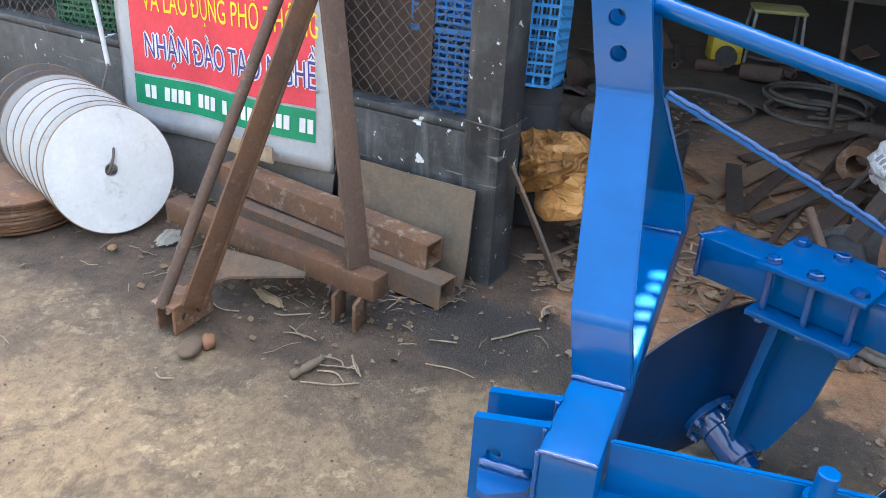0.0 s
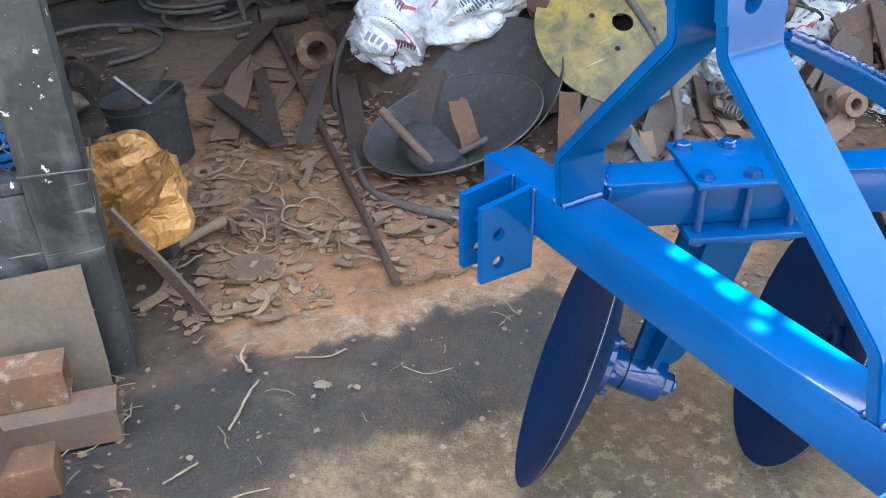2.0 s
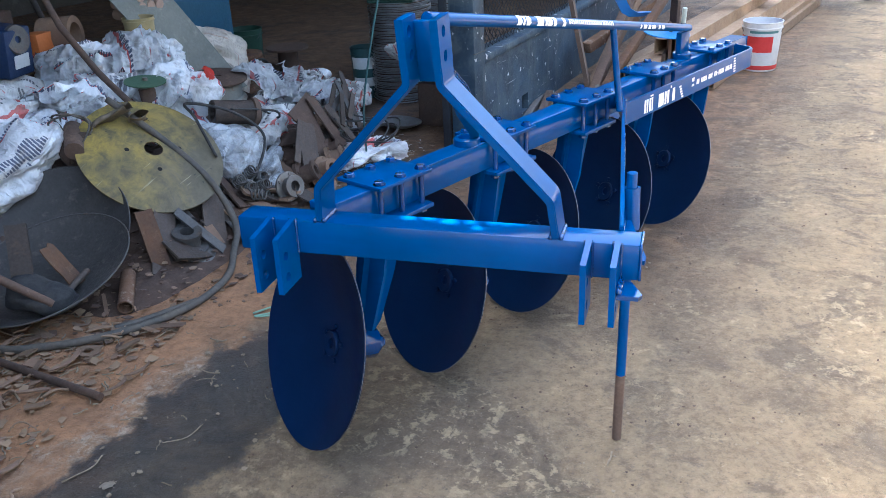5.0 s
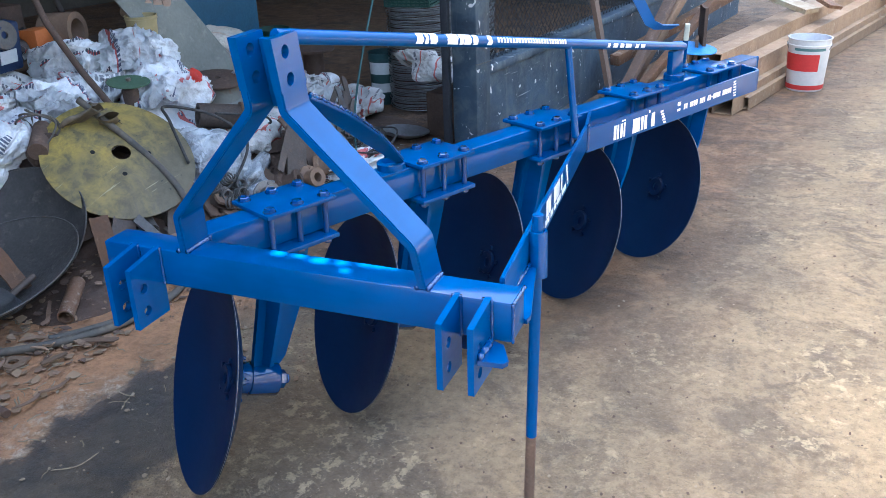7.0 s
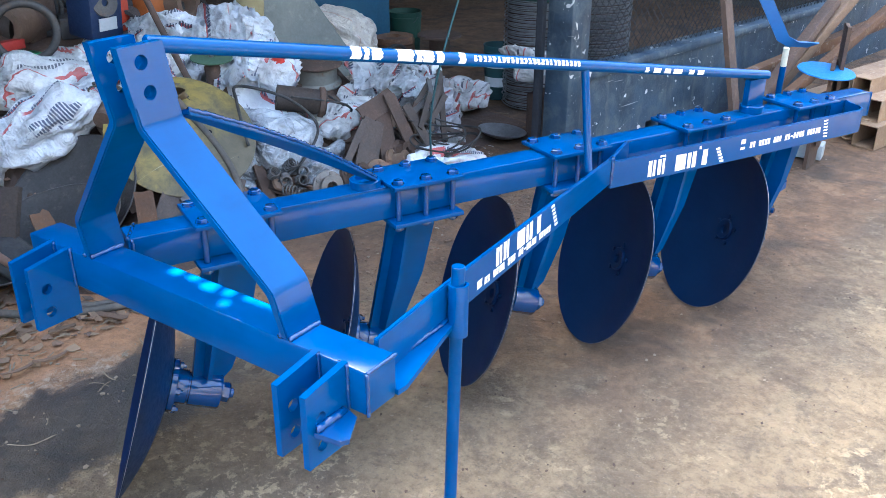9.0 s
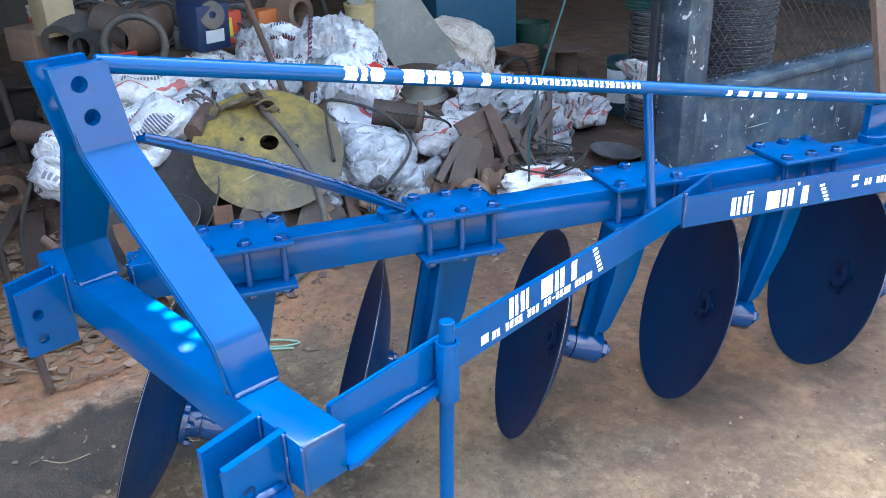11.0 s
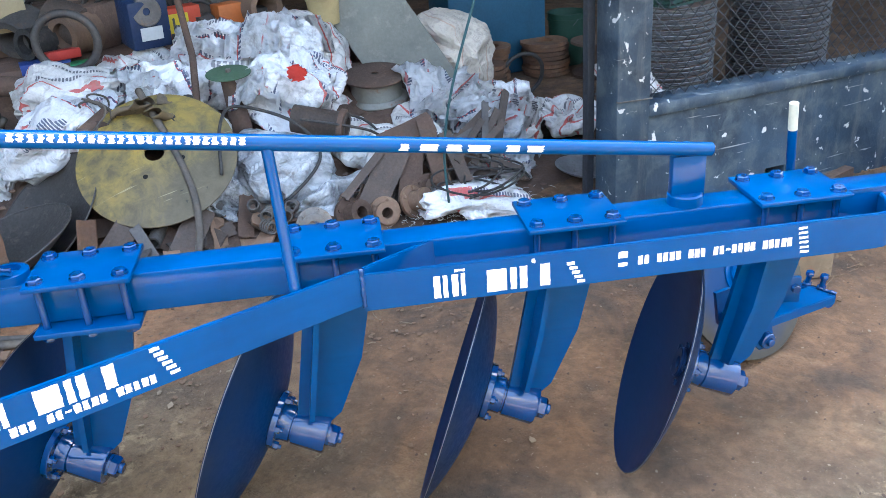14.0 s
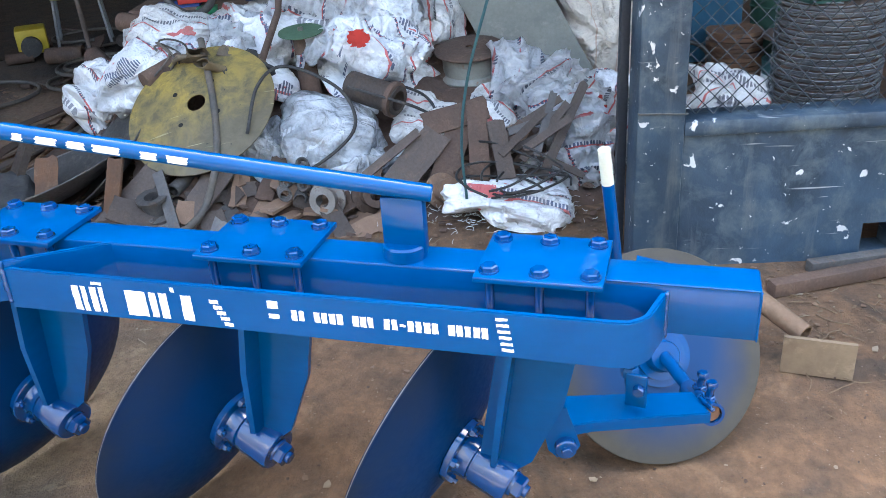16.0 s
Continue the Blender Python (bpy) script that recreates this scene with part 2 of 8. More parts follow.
DARK_PAINT = peeling_paint("peeling_charcoal_paint", (0.016, 0.018, 0.021), (0.048, 0.052, 0.055), (0.085, 0.088, 0.088), (0.22, 0.22, 0.215))
BLUE_GREY_PAINT = peeling_paint("faded_blue_grey_paint", (0.015, 0.029, 0.048), (0.040, 0.076, 0.120), (0.096, 0.124, 0.138), (0.36, 0.38, 0.38))
MESH_WIRE = surface("dull_wire", (0.085, 0.088, 0.09), (0.13, 0.13, 0.125), None, 20, 90, (0.4, 0.7), 0.5)
DARK_WIRE = surface("dark_wire", (0.022, 0.028, 0.038), (0.04, 0.046, 0.058), None, 20, 90, (0.4, 0.7), 0.4)
GALV = surface("galvanised_wire", (0.33, 0.34, 0.35), (0.21, 0.215, 0.225), (0.15, 0.12, 0.10), 9, 90, (0.3, 0.5), 0.6)
CRATE_BLUE = surface("blue_crate_plastic", (0.012, 0.125, 0.38), (0.016, 0.15, 0.45), None, 4, 60, (0.4, 0.6))
CRATE_LIGHT = surface("light_blue_crate_plastic", (0.03, 0.22, 0.50), (0.04, 0.26, 0.56), None, 4, 60, (0.4, 0.6))
WALL_PLASTER = surface("grimy_plaster", (0.105, 0.095, 0.084), (0.07, 0.063, 0.056), (0.15, 0.135, 0.115), 1.2, 30, (0.8, 0.95), 0, 0.3, kind="Position")
ROOF_SHEET = surface("grey_roof_sheet", (0.16, 0.165, 0.17), (0.12, 0.12, 0.12), None, 2, 30, (0.6, 0.8), 0.2, kind="Position")
CLOTH_DARK = surface("oily_rag", (0.025, 0.025, 0.028), (0.05, 0.048, 0.045), None, 12, 80, (0.8, 0.95), 0, 0.5)
CLOTH_BROWN = surface("grimy_work_cloth", (0.11, 0.085, 0.06), (0.19, 0.15, 0.10), (0.05, 0.045, 0.04), 10, 80, (0.8, 0.95), 0, 0.5)
PLAIN = {}


def plain(rgb, rough=0.5):
    """A painted or plastic surface of one hue with dirt."""
    key = (rgb, rough)
    if key not in PLAIN:
        PLAIN[key] = surface("painted_%d" % len(PLAIN), rgb, tuple(c * 0.8 for c in rgb), tuple(c * 0.5 + 0.03 for c in rgb), 7, 60, (rough, rough + 0.2), wear=(0.6, 0.8))
    return PLAIN[key]


def sack_material(name, base, second, red, ink, seed):
    """Woven plastic sacking with faded print: thin red lines, rows of short dark bars."""
    m, nt, b = blank(name)
    v = coords(nt)
    mp = nt.nodes.new("ShaderNodeMapping")
    mp.inputs["Location"].default_value = (seed, seed * 0.7, seed * 1.3)
    nt.links.new(v, mp.inputs[0])
    v = mp.outputs[0]
    wide, grain = noise_node(nt, v, 5, 6, 0.65, 0.5), noise_node(nt, v, 90, 3)
    col = mixer(nt, ramp(nt, wide, 0.4, 0.66), base, second)
    sep = nt.nodes.new("ShaderNodeSeparateXYZ")
    nt.links.new(v, sep.inputs[0])
    wob = maths(nt, "MULTIPLY", maths(nt, "SUBTRACT", wide, 0.5), 0.035)
    yy = maths(nt, "ADD", sep.outputs[1], wob)
    line = maths(nt, "LESS_THAN", maths(nt, "FRACT", maths(nt, "MULTIPLY", yy, 8.0)), 0.07)
    patch = ramp(nt, noise_node(nt, v, 3.3, 2), 0.42, 0.46)
    col = mixer(nt, maths(nt, "MULTIPLY", line, maths(nt, "MULTIPLY", patch, 0.9)), col, red)
    row = maths(nt, "LESS_THAN", maths(nt, "FRACT", maths(nt, "MULTIPLY", yy, 8.5)), 0.14)
    xx = maths(nt, "ADD", sep.outputs[0], wob)
    dash = maths(nt, "LESS_THAN", maths(nt, "FRACT", maths(nt, "MULTIPLY", xx, 62.0)), 0.62)
    where = ramp(nt, noise_node(nt, v, 3.4, 1), 0.46, 0.475)
    col = mixer(nt, maths(nt, "MULTIPLY", maths(nt, "MULTIPLY", row, dash), maths(nt, "MULTIPLY", where, 0.9)), col, ink)
    tall = maths(nt, "LESS_THAN", maths(nt, "FRACT", maths(nt, "MULTIPLY", yy, 3.1)), 0.085)
    block = maths(nt, "LESS_THAN", maths(nt, "FRACT", maths(nt, "MULTIPLY", xx, 34.0)), 0.66)
    bold = ramp(nt, noise_node(nt, v, 2.6, 1), 0.53, 0.545)
    col = mixer(nt, maths(nt, "MULTIPLY", maths(nt, "MULTIPLY", tall, block), maths(nt, "MULTIPLY", bold, 0.7)), col, ink)
    dirt = ramp(nt, noise_node(nt, v, 9, 8, 0.75, 0.4), 0.52, 0.68, 0, 0.6)
    col = mixer(nt, dirt, col, (0.20, 0.175, 0.15))
    nt.links.new(col, b.inputs["Base Color"])
    b.inputs["Roughness"].default_value = 0.55
    folds = []
    for sc, stretch in ((7.0, (0.4, 1.3, 1.3)), (17.0, (1.3, 0.6, 1.0)), (34.0, (0.5, 1.2, 1.2))):
        st = nt.nodes.new("ShaderNodeMapping")
        st.inputs["Scale"].default_value = stretch
        nt.links.new(v, st.inputs[0])
        n = noise_node(nt, st.outputs[0], sc, 1.5, 0.45, 0.9)
        folds.append(maths(nt, "SUBTRACT", 1.0, maths(nt, "ABSOLUTE", maths(nt, "MULTIPLY", maths(nt, "SUBTRACT", n, 0.5), 5.0))))
    crease = maths(nt, "ADD", maths(nt, "MULTIPLY", folds[0], 1.0), maths(nt, "ADD", maths(nt, "MULTIPLY", folds[1], 0.5), maths(nt, "MULTIPLY", folds[2], 0.22)))
    add_bump(nt, b, maths(nt, "ADD", crease, maths(nt, "MULTIPLY", grain, 0.12)), 0.8, 0.012)
    return m


SACKS = [sack_material("white_sacking_a", (0.75, 0.76, 0.775), (0.52, 0.535, 0.56), (0.50, 0.06, 0.06), (0.05, 0.07, 0.14), 0.0),
         sack_material("white_sacking_b", (0.75, 0.75, 0.755), (0.50, 0.50, 0.51), (0.50, 0.05, 0.05), (0.05, 0.06, 0.10), 3.1),
         sack_material("white_sacking_c", (0.64, 0.63, 0.61), (0.40, 0.39, 0.375), (0.45, 0.06, 0.05), (0.08, 0.08, 0.10), 7.7)]
ORANGE_SACK = sack_material("ochre_sacking", (0.50, 0.25, 0.075), (0.36, 0.175, 0.055), (0.34, 0.16, 0.055), (0.36, 0.18, 0.06), 9.0)
BEIGE_SACK = sack_material("beige_sacking", (0.62, 0.55, 0.46), (0.50, 0.43, 0.35), (0.50, 0.36, 0.28), (0.46, 0.40, 0.33), 5.0)
FILM = sack_material("milky_plastic_film", (0.46, 0.485, 0.51), (0.20, 0.215, 0.23), (0.42, 0.44, 0.46), (0.36, 0.38, 0.40), 13.0)
FILM.node_tree.nodes["Principled BSDF"].inputs["Roughness"].default_value = 0.25


def ground_material():
    """Tan concrete yard, red soil inside the shed, an oil-soaked strip along its mouth."""
    m, nt, b = blank("yard_ground")
    v = coords(nt, "Position")
    sep = nt.nodes.new("ShaderNodeSeparateXYZ")
    nt.links.new(v, sep.inputs[0])
    x, y = sep.outputs[0], sep.outputs[1]
    wide, mid, fine = noise_node(nt, v, 1.3, 6, 0.6, 0.3), noise_node(nt, v, 6, 7, 0.65, 0.3), noise_node(nt, v, 45, 6, 0.7)
    wob = maths(nt, "MULTIPLY", maths(nt, "SUBTRACT", noise_node(nt, v, 2.6, 7, 0.68, 0.5), 0.5), 0.9)
    # e: how far outside the shed's front line
    e = maths(nt, "ADD", maths(nt, "SUBTRACT", maths(nt, "ADD", x, 1.806), maths(nt, "MULTIPLY", y, 0.086)), wob)
    scuff = noise_node(nt, v, 60, 8, 0.78, 0.2)
    concrete = mixer(nt, ramp(nt, wide, 0.40, 0.62), (0.232, 0.168, 0.100), (0.142, 0.104, 0.066))
    concrete = mixer(nt, ramp(nt, noise_node(nt, v, 3.1, 7, 0.66, 0.6), 0.50, 0.60, 0, 0.85), concrete, (0.098, 0.074, 0.050))
    concrete = mixer(nt, ramp(nt, noise_node(nt, v, 0.9, 5, 0.6, 0.8), 0.52, 0.62, 0, 0.6), concrete, (0.108, 0.080, 0.053))
    # flaked pale crust, in clusters of small crumbs
    clump = maths(nt, "MULTIPLY", ramp(nt, noise_node(nt, v, 2.2, 4, 0.6, 0.5), 0.47, 0.60), ramp(nt, noise_node(nt, v, 17, 8, 0.72, 0.25), 0.53, 0.58))
    concrete = mixer(nt, maths(nt, "MULTIPLY", clump, 0.75), concrete, (0.34, 0.265, 0.165))
    concrete = mixer(nt, ramp(nt, scuff, 0.54, 0.66, 0, 0.7), concrete, (0.075, 0.060, 0.046))
    concrete = mixer(nt, ramp(nt, scuff, 0.44, 0.34, 0, 0.5), concrete, (0.31, 0.24, 0.150))
    soil = mixer(nt, ramp(nt, mid, 0.35, 0.65), (0.40, 0.205, 0.098), (0.29, 0.155, 0.080))
    soil = mixer(nt, ramp(nt, noise_node(nt, v, 14, 6, 0.7), 0.6, 0.75, 0, 0.6), soil, (0.43, 0.25, 0.14))
    # darker brown soil past the heap and deep inside, the shed's gloom put into its colour
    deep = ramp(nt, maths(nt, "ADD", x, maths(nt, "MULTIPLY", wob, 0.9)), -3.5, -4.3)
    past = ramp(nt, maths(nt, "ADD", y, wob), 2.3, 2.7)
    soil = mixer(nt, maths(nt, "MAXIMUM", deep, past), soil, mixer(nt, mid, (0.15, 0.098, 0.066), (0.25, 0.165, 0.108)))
    # near-black colour stands in for the shade at the back of the shed
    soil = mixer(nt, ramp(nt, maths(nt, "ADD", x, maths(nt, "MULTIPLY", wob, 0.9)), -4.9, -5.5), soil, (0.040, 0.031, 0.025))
    col = mixer(nt, ramp(nt, e, -0.02, 0.25), soil, concrete)
    # brown soil in front of the far half of the opening
    far = maths(nt, "MULTIPLY", ramp(nt, maths(nt, "ADD", y, wob), 0.9, 1.7), ramp(nt, e, 1.95, 1.35))
    brown = mixer(nt, ramp(nt, mid, 0.35, 0.65), (0.190, 0.106, 0.054), (0.102, 0.063, 0.038))
    brown = mixer(nt, ramp(nt, noise_node(nt, v, 2.3, 6, 0.65, 0.7), 0.50, 0.62, 0, 0.75), brown, (0.058, 0.043, 0.033))
    brown = mixer(nt, ramp(nt, noise_node(nt, v, 3.4, 5, 0.6, 0.6), 0.58, 0.70, 0, 0.6), brown, (0.27, 0.165, 0.092))
    col = mixer(nt, far, col, brown)
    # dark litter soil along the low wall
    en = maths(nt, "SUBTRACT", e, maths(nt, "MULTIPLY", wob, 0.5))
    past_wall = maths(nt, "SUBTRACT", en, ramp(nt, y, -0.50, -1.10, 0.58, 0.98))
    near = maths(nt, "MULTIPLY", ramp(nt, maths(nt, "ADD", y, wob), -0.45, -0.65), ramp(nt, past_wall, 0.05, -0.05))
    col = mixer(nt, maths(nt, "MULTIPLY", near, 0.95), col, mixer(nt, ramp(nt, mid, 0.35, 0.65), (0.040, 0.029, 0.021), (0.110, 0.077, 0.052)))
    # oil stain with a crust of pale dust along its shed side
    rag = maths(nt, "MULTIPLY", maths(nt, "SUBTRACT", noise_node(nt, v, 9, 7, 0.7, 0.6), 0.5), 0.22)
    eo = maths(nt, "ADD", maths(nt, "SUBTRACT", e, maths(nt, "MULTIPLY", wob, 0.45)), rag)
    yo = maths(nt, "ADD", y, wob)
    crust = maths(nt, "MULTIPLY", maths(nt, "MULTIPLY", ramp(nt, eo, -0.06, 0.02), ramp(nt, eo, 0.14, 0.08)), maths(nt, "MULTIPLY", ramp(nt, yo, -0.5, -0.3), ramp(nt, yo, 0.5, 0.3)))
    col = mixer(nt, maths(nt, "MULTIPLY", crust, ramp(nt, noise_node(nt, v, 20, 7, 0.75, 0.6), 0.46, 0.60, 0, 0.8)), col, (0.40, 0.32, 0.24))
    oil = maths(nt, "MULTIPLY", ramp(nt, eo, 0.08, 0.13), ramp(nt, eo, 0.60, 0.54))
    oil = maths(nt, "MULTIPLY", oil, maths(nt, "MULTIPLY", ramp(nt, yo, -1.5, -1.2), ramp(nt, yo, 0.75, 0.5)))
    col = mixer(nt, maths(nt, "MULTIPLY", oil, ramp(nt, mid, 0.35, 0.68, 0.97, 0.62)), col, (0.030, 0.028, 0.027))
    dark = mixer(nt, 1.0, col, (0.62, 0.60, 0.58), "MULTIPLY")
    col = mixer(nt, ramp(nt, noise_node(nt, v, 24, 6, 0.75, 0.3), 0.42, 0.62, 0, 0.75), col, dark)
    col = mixer(nt, ramp(nt, fine, 0.58, 0.72, 0, 0.6), col, (0.09, 0.07, 0.055))
    col = mixer(nt, ramp(nt, noise_node(nt, v, 80, 3, 0.6), 0.66, 0.74, 0, 0.35), col, (0.42, 0.35, 0.27))
    nt.links.new(col, b.inputs["Base Color"])
    nt.links.new(maths(nt, "SUBTRACT", ramp(nt, mid, 0.3, 0.7, 0.8, 0.95), maths(nt, "MULTIPLY", oil, 0.3)), b.inputs["Roughness"])
    add_bump(nt, b, maths(nt, "ADD", maths(nt, "ADD", fine, maths(nt, "MULTIPLY", noise_node(nt, v, 140, 3, 0.6), 0.5)), maths(nt, "MULTIPLY", mid, 1.5)), 0.8, 0.014)
    return m


GROUND = ground_material()


# ---- mesh helpers ----
def link_mesh(name, bm, material, smooth=False):
    me = bpy.data.meshes.new(name)
    bmesh.ops.recalc_face_normals(bm, faces=bm.faces)
    bm.to_mesh(me)
    bm.free()
    me.materials.append(material)
    if smooth:
        me.polygons.foreach_set("use_smooth", [True] * len(me.polygons))
        if smooth != "all":
            me.set_sharp_from_angle(angle=radians(38))
    return new(name, me)


def part(name, bm, material, parent, label="", smooth=True):
    """One mesh as a part of a thing or of a part; its verts are in world space."""
    ob = link_mesh(name, bm, material, smooth)
    ob.parent = parent
    ob.matrix_parent_inverse = parent.matrix_world.inverted() if parent.parent is None else Matrix()
    if label:
        tagged(ob, label)
    return ob


def thing(name, label, category, group="", kind="", at=None):
    """An empty that carries a thing's parts."""
    ob = new(name)
    ob.empty_display_size = 0.05
    return tagged(ob, label, category, group, kind)


def single(name, bm, material, label, category, group="", kind="", smooth=True):
    return tagged(link_mesh(name, bm, material, smooth), label, category, group, kind)


def box(bm, size, m=None, bevel=0.0, centre=(0, 0, 0)):
    r = bmesh.ops.create_cube(bm, size=1.0)
    bmesh.ops.scale(bm, vec=size, verts=r["verts"])
    bmesh.ops.translate(bm, vec=centre, verts=r["verts"])
    vs = r["verts"]
    if bevel:
        es = list({e for v in vs for e in v.link_edges})
        rb = bmesh.ops.bevel(bm, geom=es, offset=bevel, segments=2, affect="EDGES", profile=0.5)
        vs = list({v for f in rb["faces"] for v in f.verts} | {v for v in vs if v.is_valid})
    if m is not None:
        bmesh.ops.transform(bm, matrix=m, verts=vs)
    return vs


def span(bm, lo, hi, m=None, bevel=0.0):
    """A box from its two corners."""
    lo, hi = Vector(lo), Vector(hi)
    return box(bm, hi - lo, m, bevel, (lo + hi) / 2)


def aim(a, b):
    a, b = Vector(a), Vector(b)
    return Matrix.Translation(a) @ (b - a).to_track_quat("Z", "Y").to_matrix().to_4x4(), (b - a).length


def lathe(bm, profile, m=None, n=32, closed=False):
    """Turns (radius, height) pairs round z."""
    rings = []
    for r, z in profile:
        if r < 1e-6:
            rings.append([bm.verts.new((0, 0, z))])
        else:
            rings.append([bm.verts.new((r * math.cos(2 * math.pi * k / n), r * math.sin(2 * math.pi * k / n), z)) for k in range(n)])
    pairs = list(zip(rings, rings[1:] + (rings[:1] if closed else [])))
    if not closed:
        pairs = list(zip(rings, rings[1:]))
    for p, q in pairs:
        for k in range(n):
            j = (k + 1) % n
            vs = [p[k % len(p)], p[j % len(p)], q[j % len(q)], q[k % len(q)]]
            u = []
            for v in vs:
                if v not in u:
                    u.append(v)
            if len(u) > 2:
                bm.faces.new(u)
    vs = [v for r in rings for v in r]
    if m is not None:
        bmesh.ops.transform(bm, matrix=m, verts=vs)
    return vs


def rod(bm, a, b, r, n=16, r2=None, edge=0.0):
    m, length = aim(a, b)
    r2 = r if r2 is None else r2
    e = edge or min(r, r2) * 0.12
    return lathe(bm, [(0, 0), (r - e, 0), (r, e), (r2, length - e), (r2 - e, length), (0, length)], m, n)


def pipe(bm, a, b, r, wall, n=24):
    m, length = aim(a, b)
    return lathe(bm, [(r, 0), (r, length), (r - wall, length), (r - wall, 0)], m, n, closed=True)


def tube(bm, points, r, n=10, jitter=0.0, rng=random):
    """A round bar along a line of points."""
    pts = [Vector(p) for p in points]
    rings = []
    side = None
    for i, p in enumerate(pts):
        d = (pts[min(i + 1, len(pts) - 1)] - pts[max(i - 1, 0)]).normalized()
        if side is None:
            side = d.orthogonal().normalized()
        side = (side - d * side.dot(d)).normalized()
        up = d.cross(side)
        k = r * (1 + jitter * (rng.random() - 0.5) * 2)
        rings.append([bm.verts.new(p + k * (math.cos(2 * math.pi * j / n) * side + math.sin(2 * math.pi * j / n) * up)) for j in range(n)])
    for p, q in zip(rings, rings[1:]):
        for j in range(n):
            bm.faces.new((p[j], p[(j + 1) % n], q[(j + 1) % n], q[j]))
    bm.faces.new(rings[0][::-1])
    bm.faces.new(rings[-1])


def curve_points(ctrl, per=8):
    """A smooth line through the control points."""
    p = [Vector(c) for c in ctrl]
    p = [2 * p[0] - p[1]] + p + [2 * p[-1] - p[-2]]
    out = []
    for i in range(1, len(p) - 2):
        for k in range(per):
            t = k / per
            a, b, c, d = p[i - 1], p[i], p[i + 1], p[i + 2]
            out.append(0.5 * (2 * b + (c - a) * t + (2 * a - 5 * b + 4 * c - d) * t * t + (3 * b - a - 3 * c + d) * t ** 3))
    return out + [p[-2]]


def circle(cx, cy, r, n=16):
    return [(cx + r * math.cos(2 * math.pi * k / n), cy + r * math.sin(2 * math.pi * k / n)) for k in range(n)]


def slab(bm, outline, thick, m=None, holes=(), bevel=0.0):
    """A flat plate of any outline in its xy plane, z from 0 to thick, with holes through it."""
    from mathutils.geometry import delaunay_2d_cdt
    pts, loops = [], []
    for loop in (outline, *holes):
        s = len(pts)
        pts += [Vector(p) for p in loop]
        loops.append([s + i for i in range(len(loop))])
    edges = [(lp[i], lp[(i + 1) % len(lp)]) for lp in loops for i in range(len(lp))]
    vs, es, fs, *_ = delaunay_2d_cdt(pts, edges, [], 1, 1e-6)
    if holes:
        mids = [(sum((Vector(p) for p in h), Vector((0, 0))) / len(h), min((Vector(p) - sum((Vector(q) for q in h), Vector((0, 0))) / len(h)).length for p in h)) for h in holes]
        fs = [f for f in fs if all((sum((vs[i] for i in f), Vector((0, 0))) / len(f) - c).length > r * 0.98 for c, r in mids)]
    low, top = [bm.verts.new((v.x, v.y, 0)) for v in vs], [bm.verts.new((v.x, v.y, thick)) for v in vs]
    for f in fs:
        bm.faces.new([top[i] for i in f])
        bm.faces.new([low[i] for i in reversed(f)])
    for lp in loops:
        for i in range(len(lp)):
            a, b = lp[i], lp[(i + 1) % len(lp)]
            bm.faces.new((low[a], low[b], top[b], top[a]))
    allv = low + top
    if bevel:
        bmesh.ops.recalc_face_normals(bm, faces=list({f for v in allv for f in v.link_faces}))
        es = [e for e in {e for v in allv for e in v.link_edges} if len(e.link_faces) == 2 and e.calc_face_angle(0) > 0.9]
        bmesh.ops.bevel(bm, geom=es, offset=bevel, segments=1, affect="EDGES")
        allv = list({v for f in bm.faces for v in f.verts}) if m is not None and len(bm.faces) else allv
    if m is not None:
        bmesh.ops.transform(bm, matrix=m, verts=[v for v in allv if v.is_valid])
    return allv


def ribbon(bm, path, height, thick, zfun=None):
    """A flat bar on edge along a plan line of (x, y, top z)."""
    pts = [Vector(p) for p in path]
    L, R = [], []
    for i, p in enumerate(pts):
        d = pts[min(i + 1, len(pts) - 1)] - pts[max(i - 1, 0)]
        nrm = Vector((d.y, -d.x, 0)).normalized() * thick / 2
        h = height[i] if isinstance(height, (list, tuple)) else height
        dn = Vector((0, 0, -h))
        L.append((bm.verts.new(p + nrm), bm.verts.new(p + nrm + dn)))
        R.append((bm.verts.new(p - nrm), bm.verts.new(p - nrm + dn)))
    for i in range(len(pts) - 1):
        bm.faces.new((L[i][0], L[i + 1][0], L[i + 1][1], L[i][1]))
        bm.faces.new((R[i][0], R[i][1], R[i + 1][1], R[i + 1][0]))
        bm.faces.new((L[i][0], R[i][0], R[i + 1][0], L[i + 1][0]))
        bm.faces.new((L[i][1], L[i + 1][1], R[i + 1][1], R[i][1]))
    bm.faces.new((L[0][0], L[0][1], R[0][1], R[0][0]))
    bm.faces.new((L[-1][0], R[-1][0], R[-1][1], L[-1][1]))
    bmesh.ops.recalc_face_normals(bm, faces=bm.faces)
    es = [e for e in bm.edges if e.calc_face_angle(0) > 0.9]
    bmesh.ops.bevel(bm, geom=es, offset=min(0.0025, thick * 0.2), segments=2, affect="EDGES")


def hexa(bm, m, r, h, chamfer=0.15):
    """A hexagonal bolt head or nut standing on its own xy plane."""
    lathe(bm, [(0, 0), (r, 0), (r, h * 0.8), (r * (1 - chamfer), h), (0, h)], m, 6)


def bead(bm, a, b, r=0.006, rng=random):
    """A lumpy weld bead from a to b."""
    a, b = Vector(a), Vector(b)
    n = max(4, int((b - a).length / 0.005))
    pts = [a + (b - a) * i / n + Vector([(rng.random() - 0.5) * r * 0.35 for _ in range(3)]) for i in range(n + 1)]
    tube(bm, pts, r, 8, 0.16, rng)


